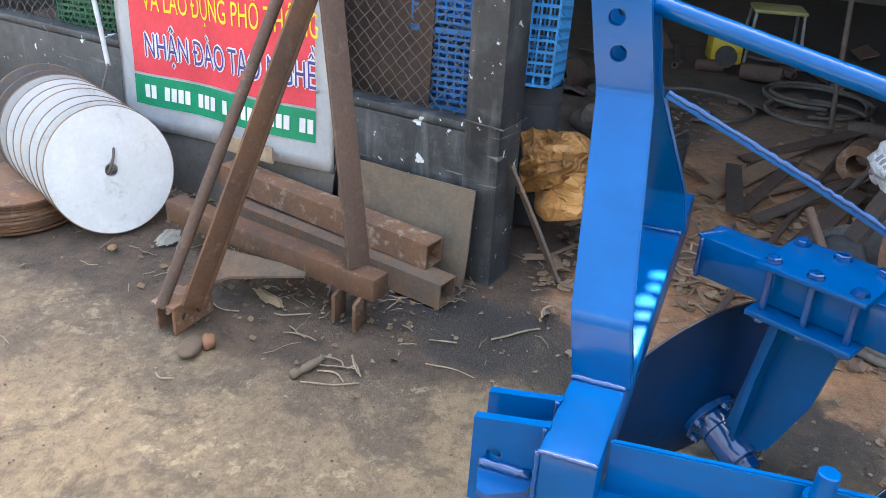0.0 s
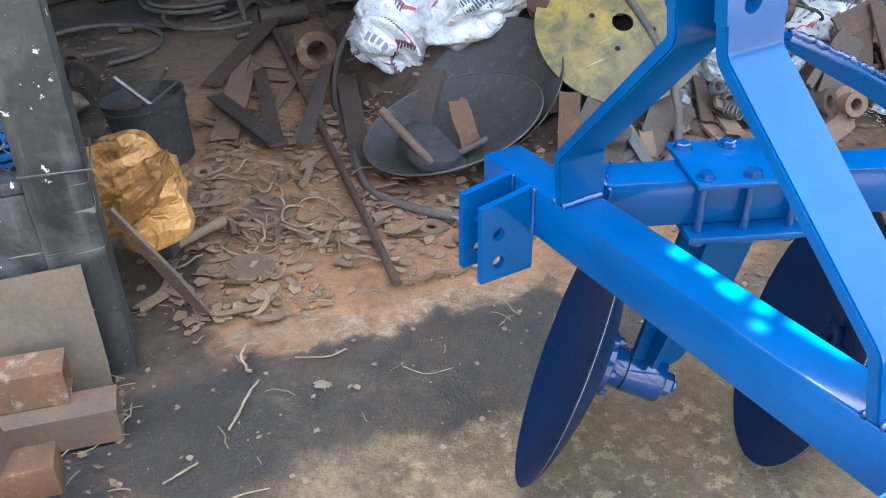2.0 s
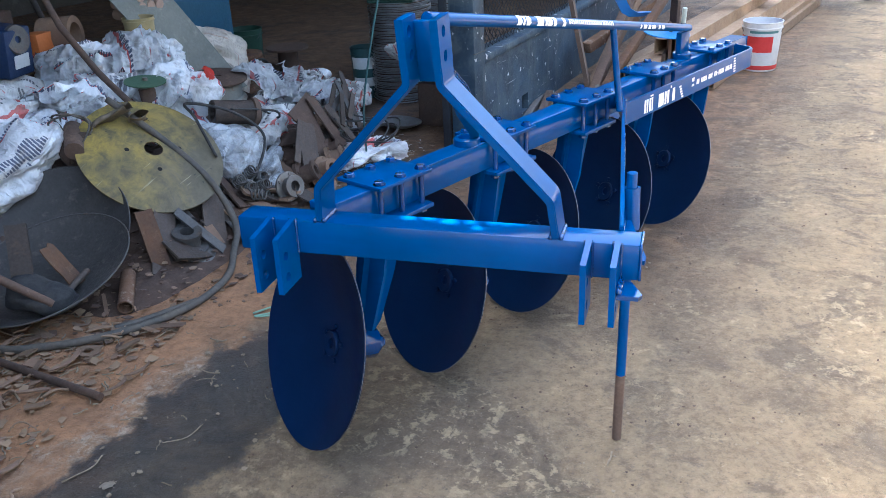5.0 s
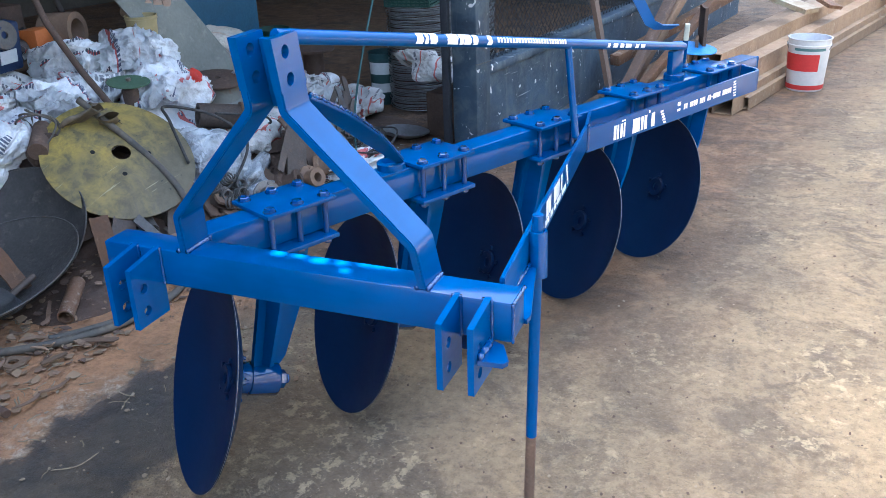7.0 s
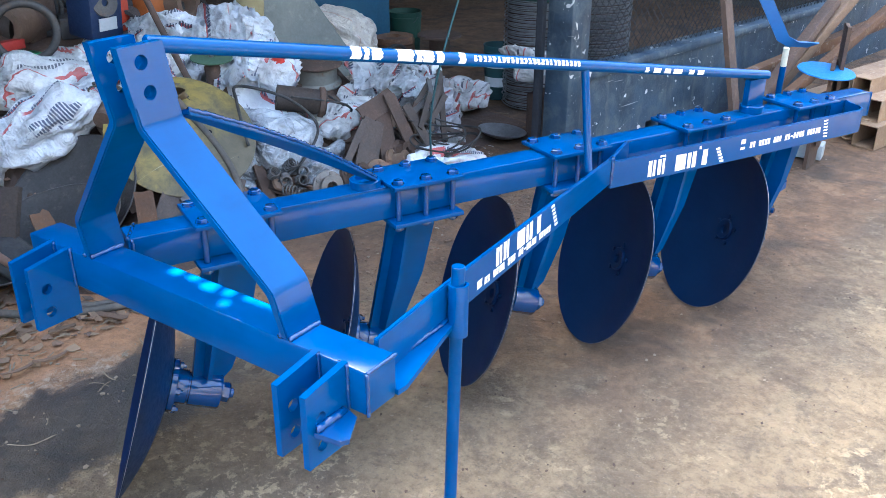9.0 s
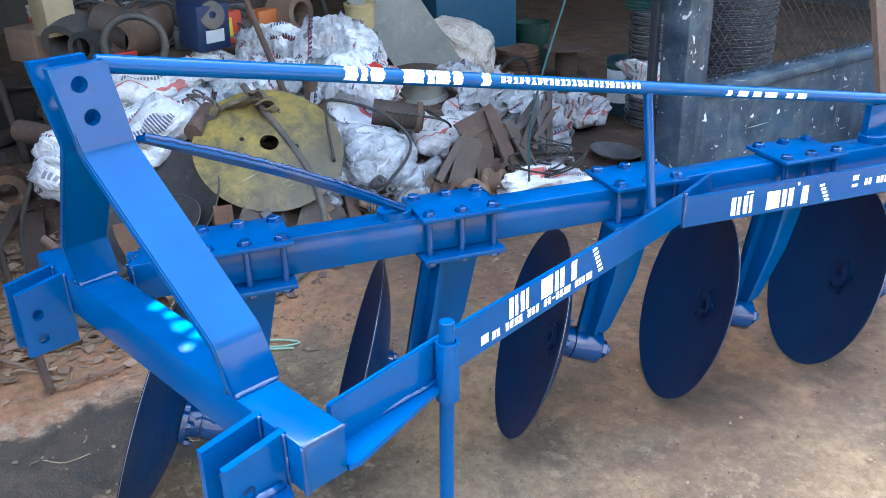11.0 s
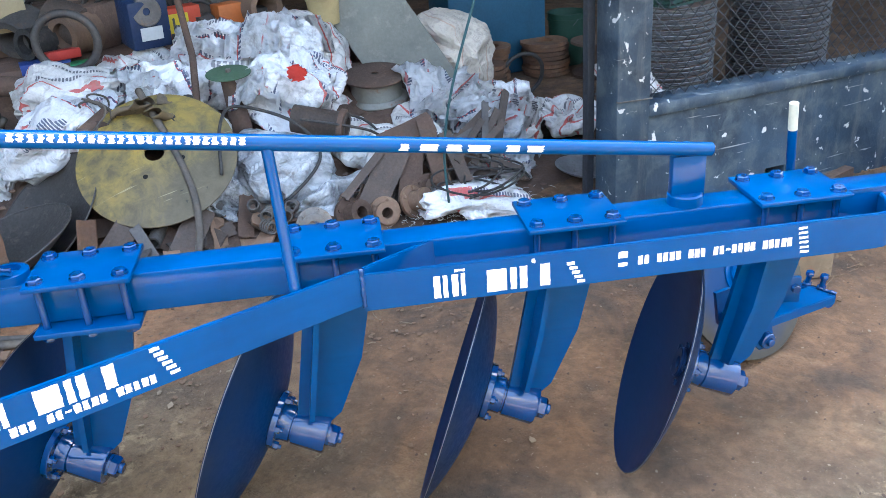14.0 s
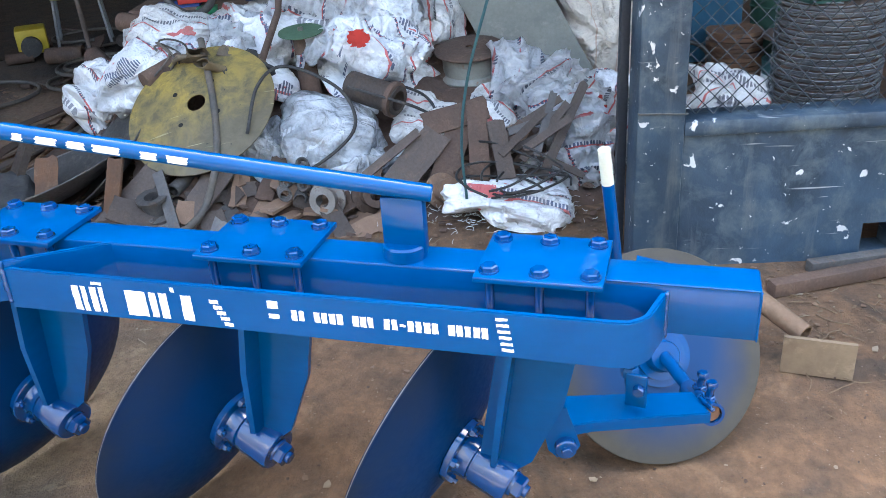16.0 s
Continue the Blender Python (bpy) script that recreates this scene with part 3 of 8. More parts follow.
def weld(parent, a, b, r=0.005, material=None):
    """A weld bead as a part."""
    bm = bmesh.new()
    bead(bm, a, b, r)
    return part("weld_bead", bm, material or BLUE_WET, parent, smooth="all")


def dish(R, depth, thick, n=64, rings=14, hole=0.0):
    """Profile of a concave disc: rim at z 0, crown at z depth."""
    S = (R * R + depth * depth) / (2 * depth)
    f = lambda r: math.sqrt(max(S * S - r * r, 0)) - (S - depth)
    rs = [hole + (R - hole) * i / rings for i in range(rings + 1)]
    return [(r, f(r)) for r in rs] + [(r, f(r) + thick) for r in reversed(rs)]


# ---- the disc plough ----
CB = pose(0, 0, 0.851, 0, 0, 5.17)             # cross beam: x along it (0 at its outer end), y backwards, z up
BM = pose(-0.916, 0, 0.845, -0.33, 0, -19.43)  # main beam: y along it, x sideways, z up from its top
plough = thing("disc_plough", "glossy blue five-disc tractor plough standing on the yard", "disc plough")


def cross_beam():
    bm = bmesh.new()
    span(bm, (-1.12, 0, -0.1), (0, 0.09, 0), CB, 0.006)
    ob = part("cross_beam", bm, BLUE, plough, "square blue cross beam")
    for x in (0.001,):
        weld(ob, CB @ Vector((x, 0, -0.002)), CB @ Vector((x, 0, -0.098)), 0.004)
        weld(ob, CB @ Vector((x, 0, -0.001)), CB @ Vector((x, 0.09, -0.001)), 0.004)


def curve_like(line, r):
    """Rounds the inner corners of a flat line."""
    out = [line[0]]
    for a, b, c in zip(line, line[1:], line[2:]):
        a, b, c = Vector(a), Vector(b), Vector(c)
        p, q = b + (a - b).normalized() * r, b + (c - b).normalized() * r
        for k in range(5):
            t = k / 4
            out.append(tuple((1 - t) ** 2 * p + 2 * t * (1 - t) * b + t * t * q))
    return out + [line[-1]]


def mast():
    for sign, foot, top in ((1, -0.213, -0.482), (-1, -0.868, -0.566)):
        ob = part("mast_plate", mast_arm(sign, foot, top), BLUE, plough, "bent flat-bar mast arm")
        for s in (-0.013, 0.013):
            weld(ob, CB @ Vector((foot + s, 0.0, 0.003)), CB @ Vector((foot + s, 0.09, 0.003)), 0.006)


def mast_arm(sign, foot, top):
    """Bent flat bar from the cross beam, with the drilled head plate on top."""
    bm = bmesh.new()
    lean, th = 0.10, 0.020
    line = curve_like([(foot, 0.0), (foot - sign * 0.012, 0.105), (top, 0.405), (top, 0.45)], 0.012)
    rows = []
    for i, (x, z) in enumerate(line):
        a, b = line[max(i - 1, 0)], line[min(i + 1, len(line) - 1)]
        t = Vector((b[0] - a[0], b[1] - a[1])).normalized()
        y0 = -lean * z / 0.565
        rows.append([bm.verts.new(CB @ Vector((x + s * t.y * th / 2, y0 + w, z - s * t.x * th / 2))) for s, w in ((-1, 0), (1, 0), (1, 0.1), (-1, 0.1))])
    for p, q in zip(rows, rows[1:]):
        for j in range(4):
            bm.faces.new((p[j], p[(j + 1) % 4], q[(j + 1) % 4], q[j]))
    bm.faces.new(rows[0][::-1])
    bmesh.ops.recalc_face_normals(bm, faces=bm.faces)
    bmesh.ops.bevel(bm, geom=[e for e in bm.edges if len(e.link_faces) == 2 and e.calc_face_angle(0) > 0.9], offset=0.003, segments=2, affect="EDGES")
    head = bmesh.new()
    # plate axes: first sideways (y), second up (z)
    z0, z1 = 0.45, 0.565
    sh = lambda z: -lean * z / 0.565
    outline = [(sh(z0), z0), (sh(z0) + 0.1, z0), (sh(z1) + 0.1, z1), (sh(z1), z1)]
    holes = [circle(sh(z) + 0.05 - 0.008, z, 0.0145, 18) for z in (0.473, 0.532)]
    m = CB @ Matrix.Translation((top - th / 2, 0, 0)) @ Matrix(((0, 0, 1, 0), (1, 0, 0, 0), (0, 1, 0, 0), (0, 0, 0, 1)))
    slab(head, outline, th, m, holes)
    tmp = bpy.data.meshes.new("tmp")
    head.to_mesh(tmp)
    head.free()
    bm.from_mesh(tmp)
    bpy.data.meshes.remove(tmp)
    bmesh.ops.remove_doubles(bm, verts=bm.verts, dist=0.0004)
    return bm


def hitch_head():
    """Plate that ties the two mast arms behind, and the weld along it."""
    bm = bmesh.new()
    span(bm, (-0.556, -0.016, 0.40), (-0.492, -0.002, 0.555), CB @ pose(0, -0.0, 0, 10, 0, 0) @ pose(0, 0.09, -0.01), 0.003)
    part("tie_plate", bm, BLUE, plough)


def lugs():
    for x, out in ((-1.016, 0), (-0.948, 0), (-0.128, 0), (-0.056, 0)):
        bm = bmesh.new()
        m = CB @ Matrix.Translation((x - 0.0075, 0, 0)) @ Matrix(((0, 0, 1, 0), (1, 0, 0, 0), (0, 1, 0, 0), (0, 0, 0, 1)))
        outline = [(0.004, 0.006), (-0.115, -0.012), (-0.117, -0.175), (0.0, -0.175)]
        holes = [circle(-0.078, -0.075, 0.0135, 18), circle(-0.078, -0.137, 0.0135, 18)]
        slab(bm, outline, 0.015, m, holes)
        ob = part("hitch_lug", bm, BLUE, plough, smooth=True)
        for s in (-0.009, 0.009):
            weld(ob, CB @ Vector((x + s, -0.002, 0.004)), CB @ Vector((x + s, -0.002, -0.098)), 0.0045)
    bm = bmesh.new()
    m = CB @ pose(-0.047, -0.09, -0.105, 0, 8, 0)
    slab(bm, [(0, -0.012), (0.052, 0.004), (0.060, 0.02), (0.030, 0.076), (0, 0.082)], 0.012, m)
    part("catch_plate", bm, BLUE_WET, plough)
    weld(plough, CB @ Vector((-0.044, -0.095, -0.09)), CB @ Vector((-0.044, -0.015, -0.09)), 0.009)
    bm = bmesh.new()
    rod(bm, CB @ Vector((-1.05, -0.06, -0.10)), CB @ Vector((-1.02, -0.06, -0.10)), 0.012, 12)
    part("pin_stub", bm, BLUE, plough)


def main_beam():
    bm = bmesh.new()
    span(bm, (-0.092, 0.05, -0.1), (0, 3.003, 0), BM, 0.006)
    part("main_beam", bm, BLUE, plough, "long square blue main beam")
    weld(plough, BM @ Vector((-0.09, 0.085, 0.0)), BM @ Vector((0.0, 0.05, 0.0)), 0.005)
    weld(plough, BM @ Vector((0.001, 0.06, -0.005)), BM @ Vector((0.001, 0.06, -0.1)), 0.005)
    weld(plough, BM @ Vector((-0.001, 2.70, 0.001)), BM @ Vector((-0.001, 3.0, 0.001)), 0.002, BLUE)
    weld(plough, BM @ Vector((0.0, 3.001, 0.0)), BM @ Vector((0.0, 3.001, -0.1)), 0.002, BLUE)
    weld(plough, BM @ Vector((-0.001, 0.45, 0.001)), BM @ Vector((-0.001, 0.78, 0.001)), 0.002, BLUE)


ALONG = [0.330 + 0.572 * k for k in range(5)]
NORMAL = Vector((0.5633, 0.7649, -0.3124)).normalized()
DISC_1 = Vector((-0.6517, 1.1594, 0.3403)) - 2 * Vector((0.194, 0.5385, 0.0))


def disc_unit():
    """One clamp, leg, hub and disc, built at the first place; the rest share its meshes."""
    cx, w, l = -0.046, 0.095, 0.1175
    made = []
    T = BM @ Matrix.Translation((cx, ALONG[0], 0))
    bm = bmesh.new()
    span(bm, (-w, -l, 0.002), (w, l, 0.014), T, 0.002)
    top = part("clamp_plate", bm, BLUE, plough, "bolted top clamp plate")
    bm = bmesh.new()
    span(bm, (-w, -l, -0.116), (w, l, -0.102), T, 0.002)
    low = part("clamp_plate", bm, BLUE, plough)
    made += [top, low]
    for sx in (-0.066, 0.066):
        for sy in (-0.0925, 0, 0.0925):
            bm = bmesh.new()
            turn = random.uniform(0, 60)
            hexa(bm, T @ pose(sx, sy, 0.014, 0, 0, turn), 0.0165, 0.013)
            lathe(bm, [(0.0195, 0.0), (0.0195, 0.003), (0, 0.003)], T @ Matrix.Translation((sx, sy, 0.014)), 14)
            rod(bm, T @ Vector((sx, sy, 0.0)), T @ Vector((sx, sy, -0.135)), 0.009, 10)
            hexa(bm, T @ pose(sx, sy, -0.130, 0, 0, turn + 20), 0.0165, 0.014)
            part("bolt", bm, BLUE_WET, top)
    # leg: a tapered web in line with the beam, one rib square to it
    leg = bmesh.new()
    sl = Matrix.Identity(4)
    sl[0][2] = 0.085       # the leg leans sideways as it goes down
    m = T @ sl @ Matrix(((0, 0, 1, 0), (1, 0, 0, 0), (0, 1, 0, 0), (0, 0, 0, 1)))
    slab(leg, [(-0.085, -0.116), (0.08, -0.116), (0.035, -0.34), (-0.035, -0.51), (-0.075, -0.545), (-0.135, -0.545), (-0.15, -0.50)], 0.016, Matrix.Translation(T.to_3x3() @ Vector((-0.008, 0, 0))) @ m)
    ob = part("leg_plate", leg, BLUE, plough, "tapered plate leg")
    made.append(ob)
    bm = bmesh.new()
    rib = [(-0.058, -0.116), (0.068, -0.116), (0.075, -0.30), (0.05, -0.50), (-0.03, -0.52), (-0.05, -0.3)]
    k = Matrix.Identity(4)
    k[1][2] = 0.155
    slab(bm, [(a + 0.085 * b, b) for a, b in rib], 0.014, T @ k @ pose(0, -0.028, 0, 90, 0, 0))
    made.append(part("leg_rib", bm, BLUE, plough))
    # hub and disc, turned round the disc's axis
    D = Matrix.Translation(DISC_1) @ NORMAL.to_track_quat("Z", "Y").to_matrix().to_4x4()
    bm = bmesh.new()
    lathe(bm, dish(0.338, 0.082, 0.006, rings=16), D, 72, closed=True)
    disc = part("disc_blade", bm, NAVY, plough, "concave dark navy plough disc")
    disc.data.materials.append(disc_back())
    for f in disc.data.polygons:
        f.material_index = int(f.normal.dot(NORMAL) > 0)
    made.append(disc)
    bm = bmesh.new()
    S = []
    for i in range(72):
        a = 2 * math.pi * i / 72
        S.append(D @ Vector((0.3385 * math.cos(a), 0.3385 * math.sin(a), 0.003)))
    S.append(S[0])
    tube(bm, S, 0.0009, 6)
    part("cutting_edge", bm, STEEL_BARE, disc, "bare steel cutting edge")
    for i in range(5):
        a = 2 * math.pi * i / 5 + 0.3
        bm = bmesh.new()
        rod(bm, D @ Vector((0.058 * math.cos(a), 0.058 * math.sin(a), 0.070)), D @ Vector((0.058 * math.cos(a), 0.058 * math.sin(a), 0.079)), 0.009, 10)
        part("disc_bolt", bm, NAVY, disc)
    bm = bmesh.new()
    lathe(bm, [(0.018, 0.070), (0.040, 0.066), (0.044, 0.070), (0.044, 0.079), (0.018, 0.079)], D, 28, closed=True)
    part("centre_ring", bm, NAVY, disc)
    bm = bmesh.new()
    lathe(bm, [(0, 0.085), (0.078, 0.085), (0.080, 0.087), (0.080, 0.101), (0.078, 0.103), (0.056, 0.104), (0.052, 0.112), (0.052, 0.135), (0.047, 0.137), (0.047, 0.141), (0.053, 0.143),
               (0.0535, 0.228), (0.050, 0.233), (0.031, 0.234), (0.030, 0.240), (0, 0.240)], D, 36)
    hub = part("hub", bm, BLUE_WET, plough, "round bearing hub")
    made.append(hub)
    bm = bmesh.new()
    hexa(bm, D @ Matrix.Translation((0, 0, 0.238)), 0.029, 0.024)
    rod(bm, D @ Vector((0, 0, 0.24)), D @ Vector((0, 0, 0.272)), 0.015, 12)
    part("axle_nut", bm, BLUE_WET, hub)
    for i in range(5):
        a = 2 * math.pi * i / 5 + 0.3
        bm = bmesh.new()
        hexa(bm, D @ pose(0.068 * math.cos(a), 0.068 * math.sin(a), 0.102), 0.0115, 0.012)
        rod(bm, D @ Vector((0.068 * math.cos(a), 0.068 * math.sin(a), 0.10)), D @ Vector((0.068 * math.cos(a), 0.068 * math.sin(a), 0.122)), 0.006, 8)
        part("flange_nut", bm, BLUE_WET, hub)
    step = BM.to_3x3() @ Vector((0, 0.572, 0))
    for k in range(1, 5):
        for o in made:
            copy_thing(o, Matrix.Translation(step * k) @ o.matrix_basis)


def side_bar():
    top = [(-0.064, 0.09, 0.860), (-0.112, 0.36, 0.862), (-0.30, 1.405, 0.838), (-0.366, 1.655, 0.834)]
    bm = bmesh.new()
    ribbon(bm, top, [0.095, 0.098, 0.090, 0.088], 0.012)
    a = part("side_bar", bm, BLUE, plough, "flat side bar with white stencilling")
    pts = [BM @ Vector((x, y, -0.012)) for x, y in ((0.116, 1.528), (0.116, 2.755), (0.113, 2.785), (0.100, 2.803), (0.085, 2.815), (0.004, 2.838))]
    bm = bmesh.new()
    ribbon(bm, pts, 0.092, 0.012)
    b = part("side_bar", bm, BLUE, plough, "flat rear side bar with white stencilling")
    weld(b, (-0.292, 1.402, 0.84), (-0.292, 1.402, 0.745), 0.006)
    weld(b, BM @ Vector((0.006, 2.843, -0.01)), BM @ Vector((0.006, 2.843, -0.1)), 0.005)
    # horizontal gusset along the foot of the bar
    bm = bmesh.new()
    slab(bm, [(-0.085, 0.085), (0.0, 0.085), (0.0, 0.11), (-0.088, 0.37), (-0.112, 0.37)], 0.012, Matrix.Translation((0, 0, 0.757)))
    part("gusset", bm, BLUE, plough)
    weld(a, (-0.073, 0.10, 0.773), (-0.101, 0.36, 0.773), 0.006)
    return a, b


def stencil(parent, origin, along, up, out, items, joined=False):
    """White stencil marks on a face: bars of (start, foot, width, height, slant)."""
    o, a, u = Vector(origin), Vector(along).normalized(), Vector(up).normalized()
    nrm = Vector(out).normalized()
    bm = bmesh.new()
    for s, f, w, h, k in items:
        q = []
        n = 5
        for dx, dy in [(i / n, 0) for i in range(n)] + [(1, i / n) for i in range(n)] + [(1 - i / n, 1) for i in range(n)] + [(0, 1 - i / n) for i in range(n)]:
            q.append(o + a * (s + dx * w + k * dy * h + random.uniform(-.0009, .0009)) + u * (f + dy * h + random.uniform(-.0009, .0009)))
        lo = [bm.verts.new(p + nrm * 0.0004) for p in q]
        hi = [bm.verts.new(p + nrm * 0.0011) for p in q]
        bm.faces.new(hi)
        for i in range(len(q)):
            bm.faces.new((lo[i], lo[(i + 1) % len(q)], hi[(i + 1) % len(q)], hi[i]))
        if not joined:
            part("stencil_bar", bm, WHITE_STENCIL, parent, smooth=False)
            bm = bmesh.new()
    if joined:
        tagged(part("stencil_strip", bm, WHITE_STENCIL, parent, "row of small white stencilled bars", smooth=False), kind="stuff")
    else:
        bm.free()


def big_marks(s0, length, foot, h):
    """A row of thick upright bars, two for each painted mark."""
    return [(s0 + c * length, foot, w * length, h, 0) for c, w in ((0.02, .055), (.095, .035), (.165, .05), (.235, .035), (.44, .16), (.63, .05), (.705, .06), (.87, .08))]


def small_marks(s0, s1, n, foot, h):
    pitch = (s1 - s0) / n
    out = []
    for i in range(n):
        if i in (2, 7, 11, 14, 19):
            if i == 14:
                out.append((s0 + i * pitch, foot + h * 0.4, pitch * 0.7, h * 0.22, 0))
            continue
        out.append((s0 + i * pitch, foot, pitch * (0.74, 0.66, 0.80)[i % 3], h, 0))
    return out


def marks(a, b):
    p, q = Vector((-0.112, 0.36, 0.862)), Vector((-0.30, 1.405, 0.838))
    d = (q - p).normalized()
    out = Vector((d.y, -d.x, 0)).normalized()
    up = Vector((0, 0, 1))
    o = p + out * 0.006 + up * -0.098
    stencil(a, o, d, up, out, big_marks(0.235, 0.285, 0.042, 0.050) + [(0.143, 0.020, 0.024, 0.022, 0)])
    stencil(a, o, d, up, out, small_marks(0.180, 0.580, 25, 0.018, 0.019), True)
    stencil(a, o, d, up, out, [(0.575 + 0.006 * i, 0.085 - 0.0125 * i, 0.020, 0.008, 0) for i in range(6)], True)
    o2 = BM @ Vector((0.122, 1.528, -0.104))
    d2, n2 = BM.to_3x3() @ Vector((0, 1, 0)), BM.to_3x3() @ Vector((1, 0, 0))
    stencil(b, o2, d2, up, n2, big_marks(0.155, 0.29, 0.012, 0.056) + [(0.210, 0.074, 0.024, 0.006, 0), (0.388, 0.073, 0.008, 0.010, 0), (0.592, 0.058, 0.022, 0.016, 0), (0.592, 0.036, 0.022, 0.010, 0)])
    stencil(b, o2, d2, up, n2, small_marks(0.640, 1.020, 25, 0.036, 0.022), True)
    stencil(b, o2, d2, up, n2, [(0.470 + 0.006 * i, 0.056 - 0.012 * i, 0.019, 0.008, 0) for i in range(5)], True)
    stencil(b, o2, d2, up, n2, [(1.030 + 0.002 * i, 0.076 - 0.0125 * i, 0.022, 0.006, 0) for i in range(6)], True)


def stand():
    bm = bmesh.new()
    pipe(bm, (-0.088, 0.378, 0.86), (-0.083, 0.370, 0.735), 0.024, 0.007)
    part("stand_sleeve", bm, BLUE, plough)
    bm = bmesh.new()
    rod(bm, (-0.089, 0.379, 0.905), (-0.092, 0.357, 0.235), 0.0155, 16)
    part("stand_rod", bm, BLUE, plough, "round prop rod, blue down to bare steel")
    bm = bmesh.new()
    rod(bm, (-0.092, 0.357, 0.235), (-0.094, 0.350, -0.01), 0.0150, 16)
    part("stand_tip", bm, RUST_DARK, plough, "bare rusty end of the prop rod")


def top_rail():
    a, b = Vector((-0.527, -0.045, 1.402)), Vector((-0.160, 2.285, 0.963))
    bm = bmesh.new()
    rod(bm, a, b, 0.0172, 20)
    rail = part("top_rail", bm, BLUE, plough, "round top stay pipe with white stencilling")
    d = (b - a).normalized()
    bm = bmesh.new()
    f = (1.245 - a.y) / (b.y - a.y)
    rod(bm, (-0.287, 1.247, 0.836), a + (b - a) * f, 0.0125, 14)
    part("rail_post", bm, BLUE, plough)
    bm = bmesh.new()
    c = BM @ Vector((-0.046, 2.345, 0))
    ax = BM.to_3x3() @ Vector((0, 1, 0))
    m = Matrix.Translation(c) @ pose(0, 0, 0, 0, 0, -19.43)
    span(bm, (-0.014, -0.040, 0.01), (0.014, 0.045, 0.125), m, 0.004)
    part("rail_bracket", bm, BLUE, plough)
    bm = bmesh.new()
    lathe(bm, [(0.044, 0), (0.044, 0.024), (0.040, 0.028), (0, 0.028)], m, 24)
    part("bracket_boss", bm, BLUE, plough)
    # white bands sprayed along the pipe
    side = Vector((0.86, -0.30, 0.42))
    bm = bmesh.new()
    bands = [(0.475, 0.030), (0.512, 0.014), (0.535, 0.030), (0.61, 0.05), (0.668, 0.018), (0.69, 0.035), (0.735, 0.022), (0.81, 0.024)]
    bands += [(0.862 + 0.0172 * i, 0.0105) for i in range(25)] + [(1.605, 0.02), (1.65, 0.04), (1.71, 0.035), (1.76, 0.05), (1.85, 0.03), (1.90, 0.04)]
    m, length = aim(a, b)
    x3 = m.to_3x3()
    best = math.atan2(x3.col[1].dot(side), x3.col[0].dot(side))
    for s, w in bands:
        lo = best - (0.95 if s < 0.85 else 0.45) + (0.5 if s > 1.5 else 0)
        hi = best + (0.95 if s < 0.85 else 0.45)
        hi = hi if s < 1.5 else best + 0.95
        n = 8
        rows = [[bm.verts.new(m @ Vector((0.0178 * math.cos(lo + (hi - lo) * i / n), 0.0178 * math.sin(lo + (hi - lo) * i / n), z + random.uniform(-.003, .003)))) for i in range(n + 1)] for z in (s, s + w)]
        for i in range(n):
            bm.faces.new((rows[0][i], rows[0][i + 1], rows[1][i + 1], rows[1][i]))
    tagged(part("stencil_strip", bm, WHITE_STENCIL, rail, "row of white stencilled bars round the pipe"), kind="stuff")


def brace():
    """A flat bar laid on its side, slightly bowed, with a thick bead along its outer edge."""
    a, b = Vector((-0.495, 0.0, 1.262)), Vector((-0.685, 0.715, 0.868))
    n = 18
    line = [a + (b - a) * (i / n) + Vector((0, 0, 0.012 * math.sin(math.pi * i / n))) for i in range(n + 1)]
    d = (b - a).normalized()
    side = Vector((d.y, -d.x, 0)).normalized()
    up = side.cross(d)
    lean = radians(12)
    side, up = side * math.cos(lean) + up * math.sin(lean), up * math.cos(lean) - side * math.sin(lean)
    wide = lambda f: 0.030 * min(1, 0.45 + 2.2 * f, 0.40 + 1.6 * (1 - f))
    bm = bmesh.new()
    rows = [[bm.verts.new(p + side * s * wide(i / n) + up * t) for s, t in ((-1, -0.006), (1, -0.006), (1, 0.006), (-1, 0.006))] for i, p in enumerate(line)]
    for p, q in zip(rows, rows[1:]):
        for j in range(4):
            bm.faces.new((p[j], p[(j + 1) % 4], q[(j + 1) % 4], q[j]))
    bm.faces.new(rows[0][::-1])
    bm.faces.new(rows[-1])
    bmesh.ops.recalc_face_normals(bm, faces=bm.faces)
    bmesh.ops.bevel(bm, geom=[e for e in bm.edges if e.calc_face_angle(0) > 0.9], offset=0.0015, segments=2, affect="EDGES")
    br = part("brace_bar", bm, BLUE, plough, "bowed flat stay bar from mast to beam")
    bm = bmesh.new()
    edge = [p + side * (wide(i / n) - 0.002) + up * 0.005 for i, p in enumerate(line)]
    fine = [edge[i] + (edge[i + 1] - edge[i]) * k / 8 for i in range(n) for k in range(8)]
    tube(bm, [p + up * random.uniform(-0.0012, 0.0012) for p in fine], 0.0052, 8, 0.22)
    part("weld_bead", bm, BLUE_WET, br, smooth="all")
    bm = bmesh.new()
    m = BM @ Matrix.Translation((-0.046, 0.735, 0.0))
    lathe(bm, [(0.046, 0), (0.046, 0.022), (0.040, 0.026), (0.030, 0.026), (0.030, 0.01), (0, 0.01)], m, 24)
    part("brace_boss", bm, BLUE, plough)


